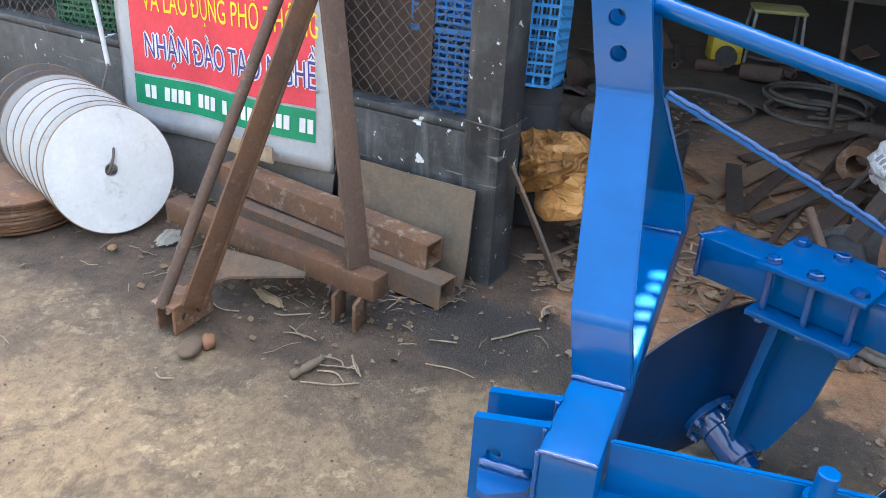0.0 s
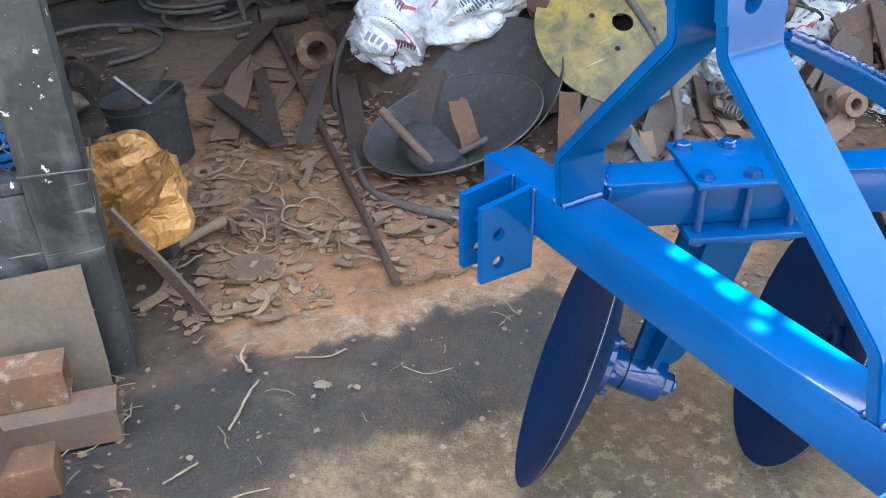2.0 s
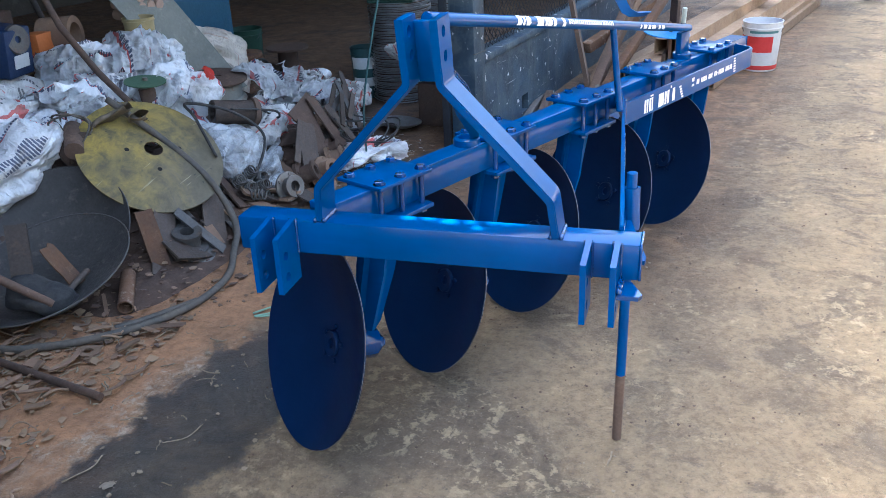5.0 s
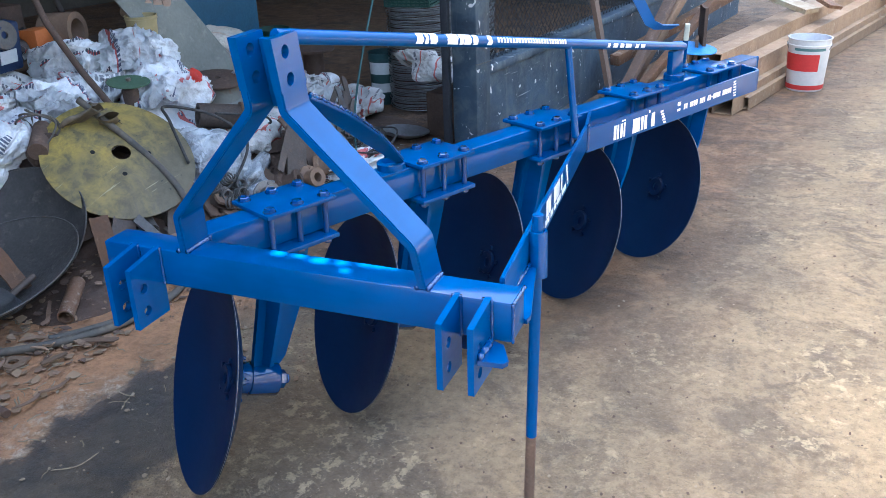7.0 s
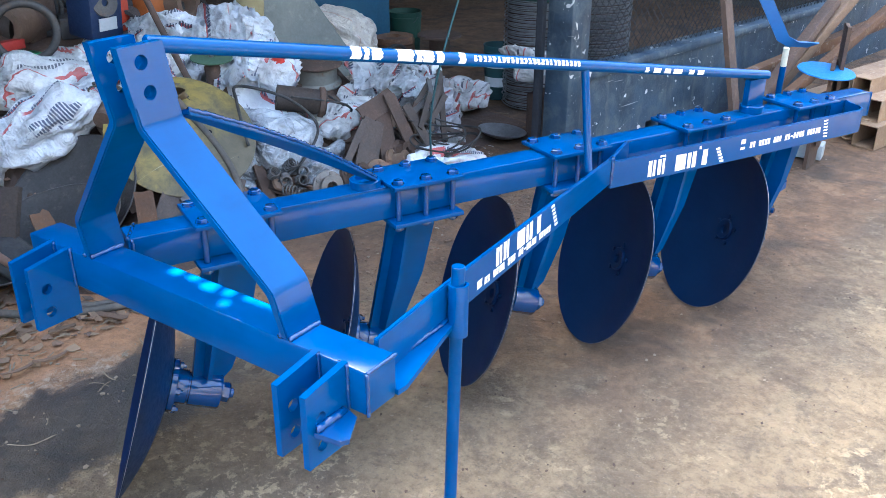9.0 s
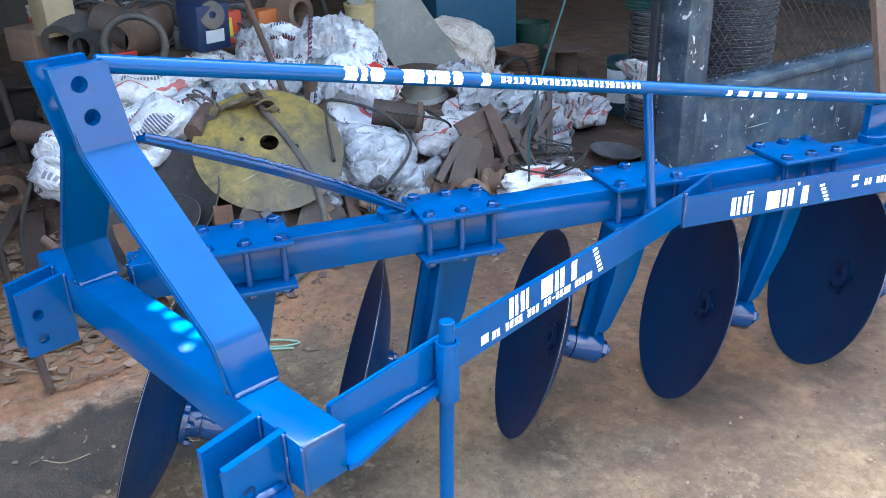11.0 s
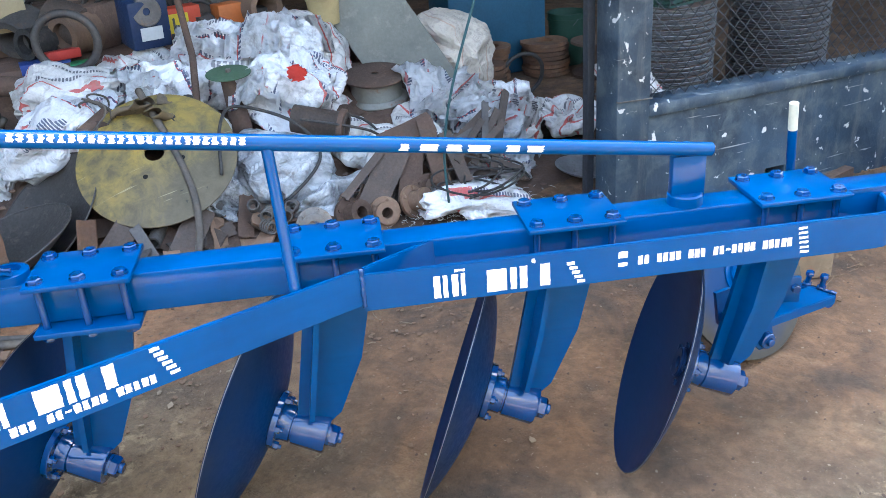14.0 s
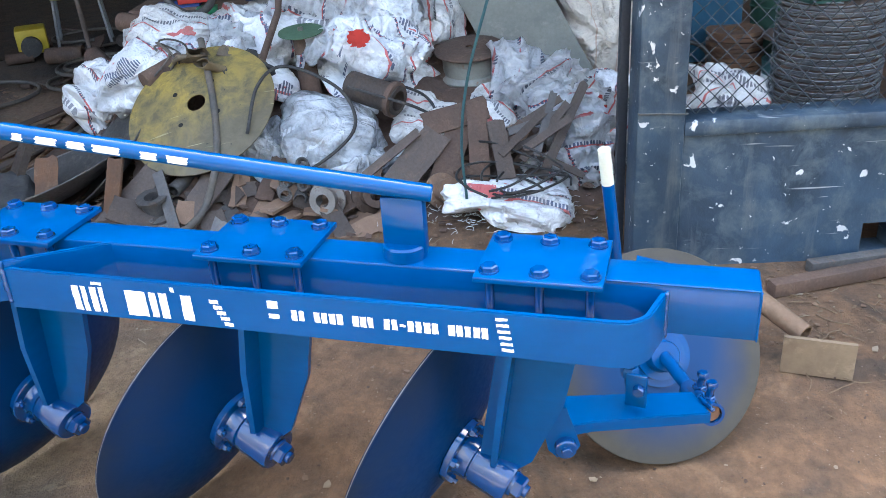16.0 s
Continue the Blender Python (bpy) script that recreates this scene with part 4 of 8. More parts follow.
def tail_wheel():
    c = Vector((-0.575, 2.878, 0.262))
    n = Vector((0.85, 0.10, 0.48)).normalized()
    m = Matrix.Translation(c) @ n.to_track_quat("Z", "Y").to_matrix().to_4x4()
    bm = bmesh.new()
    lathe(bm, [(0, -0.004), (0.288, -0.004), (0.290, -0.002), (0.290, 0.002), (0.288, 0.004), (0, 0.004)], m, 72)
    w = part("furrow_wheel", bm, WHEEL, plough, "flat steel furrow wheel, blue overspray round its hub")
    bm = bmesh.new()
    lathe(bm, [(0.085, 0.004), (0.085, 0.010), (0.066, 0.010), (0.066, 0.020), (0.045, 0.018), (0.042, 0.045), (0.038, 0.05), (0, 0.05)], m, 28)
    part("wheel_hub", bm, BLUE, w)
    end = Vector((-0.239, 2.901, 0.316))
    bm = bmesh.new()
    rod(bm, c + n * 0.04, end + (end - c).normalized() * -0.11, 0.017, 16)
    part("axle", bm, BLUE, plough)
    bm = bmesh.new()
    pipe(bm, end + (c - end).normalized() * 0.13, end, 0.029, 0.007)
    slv = part("axle_sleeve", bm, BLUE_WET, plough)
    bm = bmesh.new()
    rod(bm, end + (c - end).normalized() * 0.10, end + (c - end).normalized() * 0.006, 0.0215, 20)
    part("axle_end", bm, RUST, slv, "bare rusty axle end")
    for k in (0.036, 0.088):
        p = end + (c - end).normalized() * k
        bm = bmesh.new()
        rod(bm, p + Vector((0, 0, 0.02)), p + Vector((0.002, 0.008, 0.066)), 0.009, 10)
        hexa(bm, Matrix.Translation(p + Vector((0, 0.002, 0.024))), 0.016, 0.013)
        hexa(bm, Matrix.Translation(p + Vector((0.002, 0.008, 0.062))), 0.014, 0.013)
        part("set_screw", bm, BLUE_WET, plough)
    # swing arm
    piv = Vector((-0.150, 2.537, 0.338))
    bm = bmesh.new()
    q = [Vector(p) for p in ((-0.185, 2.515, 0.362), (-0.300, 2.500, 0.372), (-0.292, 2.868, 0.348), (-0.206, 2.884, 0.348), (-0.203, 2.610, 0.358))]
    lo = [bm.verts.new(p + Vector((0, 0, -0.030))) for p in q]
    hi = [bm.verts.new(p) for p in q]
    bm.faces.new(lo[::-1]), bm.faces.new(hi)
    for i in range(5):
        bm.faces.new((lo[i], lo[(i + 1) % 5], hi[(i + 1) % 5], hi[i]))
    bmesh.ops.recalc_face_normals(bm, faces=bm.faces)
    bmesh.ops.bevel(bm, geom=list(bm.edges), offset=0.003, segments=2, affect="EDGES")
    arm = part("swing_arm", bm, BLUE, plough)
    weld(arm, (-0.262, 2.875, 0.352), (-0.210, 2.888, 0.352), 0.006)
    bm = bmesh.new()
    rod(bm, piv + Vector((0.012, 0, 0)), piv + Vector((-0.19, 0.01, 0.008)), 0.025, 20)
    rod(bm, piv + Vector((0.022, 0, 0)), piv + Vector((0.0, 0, 0)), 0.012, 14)
    part("pivot_pin", bm, BLUE_WET, plough)
    for x in (-0.168, -0.31):
        bm = bmesh.new()
        mm = Matrix.Translation((x, 0, 0)) @ Matrix(((0, 0, 1, 0), (1, 0, 0, 0), (0, 1, 0, 0), (0, 0, 0, 1)))
        slab(bm, [(2.500, 0.330), (2.520, 0.308), (2.556, 0.308), (2.572, 0.335), (2.540, 0.440), (2.480, 0.440)], 0.012, mm)
        part("pivot_cheek", bm, BLUE, plough)
    # height screw
    bm = bmesh.new()
    base, top = Vector((-0.262, 2.715, 0.375)), Vector((-0.221, 2.625, 1.0))
    rod(bm, base, base + (top - base) * 0.75, 0.0122, 14)
    for i in range(34):
        p = base + (top - base) * (0.05 + 0.4 * i / 34)
        lathe(bm, [(0.011, -0.003), (0.0135, 0), (0.011, 0.003)], Matrix.Translation(p), 12)
    sc = part("height_screw", bm, BLUE, plough)
    bm = bmesh.new()
    rod(bm, base + (top - base) * 0.87, top, 0.0125, 14)
    part("screw_end", bm, plain((0.50, 0.52, 0.44)), sc, "chalky cream upper end of the screw")
    bm = bmesh.new()
    rod(bm, base + (top - base) * 0.74, base + (top - base) * 0.88, 0.0126, 14)
    part("screw_shank", bm, BLUE, sc)
    for f in (0.10, 0.16):
        bm = bmesh.new()
        hexa(bm, Matrix.Translation(base + (top - base) * f), 0.021, 0.024)
        part("lock_nut", bm, BLUE, sc)
    bm = bmesh.new()
    span(bm, (-0.024, -0.006, 0), (0.024, 0.006, 0.085), Matrix.Translation(base + Vector((0.03, 0.0, -0.005))) @ pose(0, 0, 0, 0, 0, 60), 0.003)
    part("screw_lug", bm, BLUE, plough)
    bm = bmesh.new()
    hexa(bm, Matrix.Translation(base + Vector((0.035, 0.005, 0.045))) @ pose(0, 0, 0, 0, 90, -25), 0.014, 0.02)
    part("lug_bolt", bm, BLUE_WET, plough)
    bm = bmesh.new()
    slab(bm, [(-0.06, -0.02), (0.02, -0.02), (0.02, 0.09), (-0.02, 0.09)], 0.014, BM @ pose(-0.12, 2.80, -0.05, 0, 0, 0))
    part("screw_bracket", bm, BLUE, plough)


def wheel_material():
    m, nt, b = blank("oversprayed_wheel_steel")
    v = coords(nt, "Position")
    dist = nt.nodes.new("ShaderNodeVectorMath")
    dist.operation = "DISTANCE"
    nt.links.new(v, dist.inputs[0])
    dist.inputs[1].default_value = (-0.575, 2.878, 0.262)
    wide = noise_node(nt, v, 5, 5)
    steel = mixer(nt, ramp(nt, wide, 0.35, 0.65), (0.036, 0.034, 0.029), (0.056, 0.052, 0.044))
    col = mixer(nt, ramp(nt, maths(nt, "ADD", dist.outputs["Value"], maths(nt, "MULTIPLY", wide, 0.08)), 0.19, 0.31), (0.0005, 0.032, 0.115), steel)
    nt.links.new(col, b.inputs["Base Color"])
    b.inputs["Roughness"].default_value, b.inputs["Specular IOR Level"].default_value = 0.55, 0.25
    return m


WHEEL = wheel_material()
cross_beam()
mast()
hitch_head()
lugs()
main_beam()
disc_unit()
marks(*side_bar())
stand()
top_rail()
brace()
tail_wheel()


# ---- ground and shed ----
WK = pose(-1.806, 0, 0, 0, 0, -4.915)   # shed front: y along it, x outwards


def ground():
    bm = bmesh.new()
    n = 150
    size = 12.0
    grid = {}
    fx = lambda i: -6.5 + size * i / n
    for i in range(n + 1):
        for j in range(n + 1):
            x, y = fx(i), -4.5 + size * j / n
            edge = min(i, j, n - i, n - j) / 8
            z = (noise.noise((x * 1.3, y * 1.3, 0)) * 0.010 + noise.noise((x * 7, y * 7, 3)) * 0.005) * min(1, edge) - 0.004
            grid[i, j] = bm.verts.new((x, y, z))
    for i in range(n):
        for j in range(n):
            bm.faces.new((grid[i, j], grid[i + 1, j], grid[i + 1, j + 1], grid[i, j + 1]))
    far = 400
    cs = [grid[0, 0], grid[n, 0], grid[n, n], grid[0, n]]
    out = [bm.verts.new((sx * far, sy * far, -0.004)) for sx, sy in ((-1, -1), (1, -1), (1, 1), (-1, 1))]
    sides = [[grid[i, 0] for i in range(n + 1)], [grid[n, j] for j in range(n + 1)], [grid[i, n] for i in range(n, -1, -1)], [grid[0, j] for j in range(n, -1, -1)]]
    for k in range(4):
        bm.faces.new([out[k], out[(k + 1) % 4]] + sides[k][::-1])
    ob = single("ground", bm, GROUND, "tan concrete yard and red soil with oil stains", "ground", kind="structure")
    ob.data.polygons.foreach_set("use_smooth", [True] * len(ob.data.polygons))


def structure(name, lo, hi, material, label, category, bevel=0.006, m=WK):
    bm = bmesh.new()
    span(bm, lo, hi, m, bevel)
    return single(name, bm, material, label, category, kind="structure")


def shed():
    w = structure("wall_front_near", (-0.12, -4.6, -0.05), (0, -0.998, 0.60), DARK_PAINT, "low dark-painted masonry wall with chipped white spots", "wall")
    bm = bmesh.new()
    span(bm, (-0.10, -4.6, 0.60), (0.0, -0.998, 0.64), WK, 0.012)
    part("coping", bm, DARK_PAINT, w)
    bm = bmesh.new()
    slab(bm, [(3.252, -0.05), (9.2, -0.05), (9.2, 0.525), (3.252, 0.525)], 0.12, WK @ Matrix(((0, 0, 1, -0.12), (1, 0, 0, 0), (0, 1, 0, 0), (0, 0, 0, 1))), [[(3.945, 0.022), (4.065, 0.022), (4.065, 0.145), (3.945, 0.145)]])
    w = single("wall_front_far", bm, BLUE_GREY_PAINT, "low dark blue-grey wall with scratches, white chips and a drain hole", "wall", kind="structure", smooth=False)
    bm = bmesh.new()
    span(bm, (-0.14, 3.252, 0.525), (0.018, 9.2, 0.585), WK, 0.014)
    part("coping", bm, BLUE_GREY_PAINT, w)
    structure("pillar_near", (-0.16, -1.0, -0.05), (0.022, -0.845, 4.2), DARK_PAINT, "square dark painted pillar with peeling white patches", "pillar", 0.012)
    structure("pillar_far", (-0.15, 3.085, -0.05), (0.022, 3.255, 4.2), BLUE_GREY_PAINT, "square dark blue-grey pillar with white chips", "pillar", 0.012)
    structure("gate_post", (-0.20, 3.05, -0.02), (-0.155, 3.084, 4.2), plain((0.025, 0.03, 0.04)), "thin dark steel gate post beside the pillar", "post", 0.003)
    structure("wall_back", (-8.6, -5.0, -0.05), (-8.45, 9.3, 4.2), WALL_PLASTER, "grimy back wall of the shed", "wall")
    structure("wall_side_near", (-8.45, -4.75, -0.05), (-0.12, -4.6, 4.2), WALL_PLASTER, "grimy side wall of the shed", "wall")
    structure("wall_side_far", (-8.45, 9.2, -0.05), (-0.12, 9.35, 4.2), WALL_PLASTER, "grimy far side wall of the shed", "wall")
    # added out of view: keeps bright horizon sky off the blue paint
    structure("wall_sky_block", (8.3, -9.0, -0.05), (8.5, 16.0, 5.5), DARK_PAINT, "unseen dark wall added beyond the yard to block low sky", "wall")
    roof()
    for nm, y in (("pillar_near", -0.92), ("pillar_far", 3.17)):
        bm = bmesh.new()
        lo, hi = (-0.164, y - 0.081), (0.026, y + 0.089)
        zz = 0.655 if nm == "pillar_near" else 0.62
        pts = [WK @ Vector(p) for p in ((lo[0], lo[1], zz), (hi[0], lo[1], zz + 0.004), (hi[0], hi[1], zz - 0.003), (lo[0], hi[1], zz), (lo[0], lo[1], zz))]
        tube(bm, pts, 0.0035, 8)
        single("tie_wire", bm, MESH_WIRE, "steel wire tied round the dark pillar", "wire")


def roof():
    """Unseen sheet roof, its eave set for shade; added holes throw sun spots on the cross beam."""
    inv = WK.inverted()
    holes = []
    # wanted spots on the beam top, traced back along the sun to the sheet
    for x, y, r in ((-0.640, 0.022, 0.028), (-0.580, 0.028, 0.022), (-0.518, 0.026, 0.030), (-0.462, 0.034, 0.022), (-0.404, 0.050, 0.024), (-0.368, 0.054, 0.024), (-0.334, 0.058, 0.020), (-0.430, -0.004, 0.016)):
        p = Vector((x, y, 0.851))
        p = inv @ (p + SUN * (4.2 - 0.851) / SUN.z)
        holes.append([(p.x + r * 1.15 * math.cos(a), p.y + r * 0.72 * math.sin(a)) for a in [2 * math.pi * k / 10 for k in range(10)]])
    bm = bmesh.new()
    slab(bm, [(-8.7, -7.5), (0.30, -7.5), (0.30, 14), (-8.7, 14)], 0.004, WK @ Matrix.Translation((0, 0, 4.2)), holes)
    single("ceiling", bm, ROOF_SHEET, "unseen grey sheet roof over the shed mouth, holed for sun spots", "roof", kind="structure", smooth=False)


def chain_mesh(name, y0, y1, z0, z1, wire, pitch=0.062):
    """Diamond wire netting between two lines of the shed front."""
    bm = bmesh.new()
    r = 0.0021
    h = z1 - z0
    k = 0
    y = y0 - h
    step = pitch
    while y < y1:
        for s in (1, -1):
            a, b = (y, z0), (y + h, z1)
            if s < 0:
                a, b = (y, z1), (y + h, z0)
            ta, tb = max(0, (y0 - y) / h), min(1, (y1 - y) / h)
            if tb - ta > 0.02:
                n = max(2, int((tb - ta) * h / (pitch / 2)))
                pts = []
                for i in range(n + 1):
                    t = ta + (tb - ta) * i / n
                    pts.append(WK @ Vector((-0.06 + 0.004 * (1 if (i + (s > 0)) % 2 else -1), a[0] + (b[0] - a[0]) * t, a[1] + (b[1] - a[1]) * t)))
                tube(bm, pts, r, 4)
        y += step
    return single(name, bm, wire, "dull diamond wire netting above the low wall", "wire netting", kind="structure", smooth=False)


ground()
shed()
chain_mesh("wire_netting", -4.55, -1.0, 0.63, 1.9, MESH_WIRE)
chain_mesh("wire_netting", 3.26, 6.6, 0.575, 1.9, DARK_WIRE)


# ---- things: shared shapes ----
RNG = random.Random(7)


def put(ob, m):
    ob.matrix_world = m
    return ob


def facing(c, n, spin=0.0):
    return Matrix.Translation(c) @ Vector(n).normalized().to_track_quat("Z", "Y").to_matrix().to_4x4() @ pose(0, 0, 0, 0, 0, spin)


def crumple(p, seed, size):
    """Long pinched folds over slack panels, in metres per unit of size."""
    q = Vector(p) / size
    o = Vector((seed * 3.7, seed * 1.9, seed * 5.3))
    w = noise.noise_vector(q * 0.6 + o) * 0.8
    u = q + w
    crest = lambda n: 1 - 2.8 * math.sqrt(n * n + 0.004)
    a = crest(noise.noise(Vector((u.x * 0.45, u.y * 1.35, u.z * 1.35)) + o))
    b = crest(noise.noise(Vector((u.x * 1.6, u.y * 0.8, u.z * 1.8)) + o * 1.7))
    c = crest(noise.noise(Vector((u.x * 1.6, u.y * 5.6, u.z * 5.6)) + w * 0.8 + o * 0.6))
    slack = 0.35 + 0.9 * max(0.0, noise.noise(q * 0.8 + o * 2.3) + 0.25)
    return 0.46 * (a - 0.35) + 0.20 * slack * (b - 0.35) + 0.17 * slack * (c - 0.35)


def sack(c, size, rot, material, seed, label="crumpled white woven plastic sack with faded red and blue print", name="sack", group="sacks on the scrap heap", neck=0.0, amp=1.0, res=104, category="sack"):
    """A slumped, creased bag: a rounded box pulled about by folds, with an optional gathered neck."""
    bm = bmesh.new()
    nu, nv = res, res * 2 // 3
    rows = []
    for j in range(nv + 1):
        th = math.pi * j / nv
        row = []
        for i in range(nu):
            ph = 2 * math.pi * i / nu
            d = Vector((math.sin(th) * math.cos(ph), math.sin(th) * math.sin(ph), math.cos(th)))
            k = (abs(d.x) ** 3 + abs(d.y) ** 3 + abs(d.z) ** 3) ** (-1 / 3)
            p = Vector((d.x * size[0], d.y * size[1], d.z * size[2])) * k * 0.5
            big = noise.noise_vector(p * 3.2 + Vector((seed, seed * 2.1, 4)))
            p += big * 0.075 * amp
            if neck and d.x > 0.55:
                s = (d.x - 0.55) / 0.45
                p.y *= 1 - 0.75 * s
                p.z *= 1 - 0.75 * s
                p.x += neck * s * s
            p += d * crumple(p, seed, 0.22) * 0.15 * amp
            if p.z < -size[2] * 0.35:
                p.z = -size[2] * 0.35 - (abs(p.z) - size[2] * 0.35) * 0.3
            row.append(bm.verts.new(p))
        rows.append(row)
    for j in range(nv):
        for i in range(nu):
            bm.faces.new((rows[j][i], rows[j][(i + 1) % nu], rows[j + 1][(i + 1) % nu], rows[j + 1][i]))
    bmesh.ops.remove_doubles(bm, verts=rows[0] + rows[-1], dist=0.002)
    return put(single(name, bm, material, label, category, group, smooth="all"), pose(*c, *rot))


def flat_sack(c, n, spin, size, material, seed, label="flattened creased white woven sack with faded print"):
    """An empty sack thrown on the heap: a thin sheet with sharp folds and uneven edges."""
    bm = bmesh.new()
    nu, nv = 52, 44
    g = []
    for i in range(nu + 1):
        row = []
        for j in range(nv + 1):
            u, v = i / nu - 0.5, j / nv - 0.5
            p = Vector((u * size[0], v * size[1], 0.0))
            w = noise.noise_vector(p * 4 + Vector((seed, 0, seed))) * 0.05
            q = p + w
            r = 1 - abs(noise.noise(Vector((q.x * 5, q.y * 13, seed)))) * 2.2
            r2 = 1 - abs(noise.noise(Vector((q.x * 17, q.y * 8, seed * 2 + 5)))) * 2.2
            z = 0.055 * max(r, 0) ** 2 + 0.024 * max(r2, 0) ** 2 + 0.05 * noise.noise(p * 4 + Vector((0, seed, 1)))
            z += 0.008 * noise.voronoi(q * 15 + Vector((seed, 1, 2)))[0][0] - 0.80 * (u * u * size[0] + v * v * size[1])
            row.append(bm.verts.new(Vector((p.x + w.x * 1.4, p.y + w.y * 1.4, z))))
        g.append(row)
    for i in range(nu):
        for j in range(nv):
            bm.faces.new((g[i][j], g[i + 1][j], g[i + 1][j + 1], g[i][j + 1]))
    bmesh.ops.solidify(bm, geom=bm.faces[:], thickness=0.004)
    return put(single("sack", bm, material, label, "sack", "sacks on the scrap heap", smooth="all"), facing(c, n, spin))


def sheet_cloth(c, size, rot, material, seed, label, name="rag", category="cloth", amp=0.05, n=26):
    """A thin heaped cloth."""
    bm = bmesh.new()
    g = {}
    for i in range(n + 1):
        for j in range(n + 1):
            u, v = i / n - 0.5, j / n - 0.5
            r = math.hypot(u, v) * 2
            p = Vector((u * size[0], v * size[1], 0))
            f = crumple(p * 1.4, seed, 0.12) * 0.8
            p.z = amp * f * 2.2 + amp * 1.2 * (1 - min(1, r) ** 2)
            p.x += noise.noise((u * 6, v * 6, seed)) * size[0] * 0.14
            p.y += noise.noise((u * 6, v * 6, seed + 7)) * size[1] * 0.14
            if r < 1.06 + 0.2 * noise.noise((u * 5, v * 5, seed + 3)):
                g[i, j] = bm.verts.new(p)
    for i in range(n):
        for j in range(n):
            k = [(i, j), (i + 1, j), (i + 1, j + 1), (i, j + 1)]
            if all(q in g for q in k):
                bm.faces.new([g[q] for q in k])
    bmesh.ops.solidify(bm, geom=bm.faces[:], thickness=0.004)
    return put(single(name, bm, material, label, category, smooth="all"), pose(*c, *rot))


def plate(c, size, rot, material, label, name="steel_plate", category="steel plate", group="", ragged=0.0, seed=0, corner=0.0):
    """A flat piece of steel or board with slightly uneven cut edges."""
    r = random.Random(seed)
    w, h, t = size
    pts = []
    for (ax, ay), (bx, by) in (((-1, -1), (1, -1)), ((1, -1), (1, 1)), ((1, 1), (-1, 1)), ((-1, 1), (-1, -1))):
        for k in range(4):
            f = k / 4
            pts.append(((ax + (bx - ax) * f) * w / 2 + r.uniform(-1, 1) * ragged * w, (ay + (by - ay) * f) * h / 2 + r.uniform(-1, 1) * ragged * h))
    bm = bmesh.new()
    slab(bm, pts, t)
    ob = single(name, bm, material, label, category, group, smooth=False)
    m = rot if isinstance(rot, Matrix) else pose(0, 0, 0, *rot)
    return put(ob, Matrix.Translation(c) @ m)


def ring_stock(a, b, r, wall, material, label, name="pipe", category="pipe", n=28, group=""):
    bm = bmesh.new()
    pipe(bm, a, b, r, wall, n)
    return single(name, bm, material, label, category, group)


def hose(name, ctrl, r, material, label, category="hose", per=10):
    bm = bmesh.new()
    tube(bm, curve_points(ctrl, per), r, 10)
    return single(name, bm, material, label, category, smooth="all")


def bucket(c, r, h, wall_mat, label, band=None, handle=True, lid=False, tilt=(0, 0, 0), fill=None):
    """A tapered pail with rolled rim and a wire bail."""
    b = thing("bucket", label, "bucket")
    m = pose(*c, *tilt)
    bm = bmesh.new()
    lathe(bm, [(0, 0.0), (r * 0.84, 0.0), (r * 0.86, 0.006), (r * 0.97, h * 0.86), (r * 1.03, h * 0.865), (r * 1.03, h * 0.885), (r * 0.98, h * 0.89), (r, h * 0.985), (r * 1.03, h * 0.99), (r * 1.03, h), (r * 0.97, h), (r * 0.95, h * 0.88), (r * 0.83, 0.012), (0, 0.012)], m, 40)
    part("pail", bm, wall_mat, b)
    for k, (z0, z1, a0, a1, col) in enumerate(band or ()):
        bm = bmesh.new()
        n = 24
        rows = [[bm.verts.new(m @ Vector(((r * (0.86 + 0.11 * z / (h * 0.86)) + 0.0025) * math.cos(a0 + (a1 - a0) * i / n), (r * (0.86 + 0.11 * z / (h * 0.86)) + 0.0025) * math.sin(a0 + (a1 - a0) * i / n), z))) for i in range(n + 1)] for z in (z0, z1)]
        for i in range(n):
            bm.faces.new((rows[0][i], rows[0][i + 1], rows[1][i + 1], rows[1][i]))
        part("label_band", bm, plain(col), b)
    if handle:
        bm = bmesh.new()
        tube(bm, [m @ Vector((r * 1.03 * math.cos(t), r * 1.06 * math.sin(t) * 0.35 - r * 0.9 * math.sin(t), h * 0.9 - 0.10 * math.sin(t))) for t in [math.pi * i / 16 for i in range(17)]], 0.003, 6)
        part("bail", bm, MESH_WIRE, b)
    if fill:
        bm = bmesh.new()
        lathe(bm, [(0, h * 0.8), (r * 0.93, h * 0.8)], m, 32)
        part("contents", bm, fill, b)
    return b


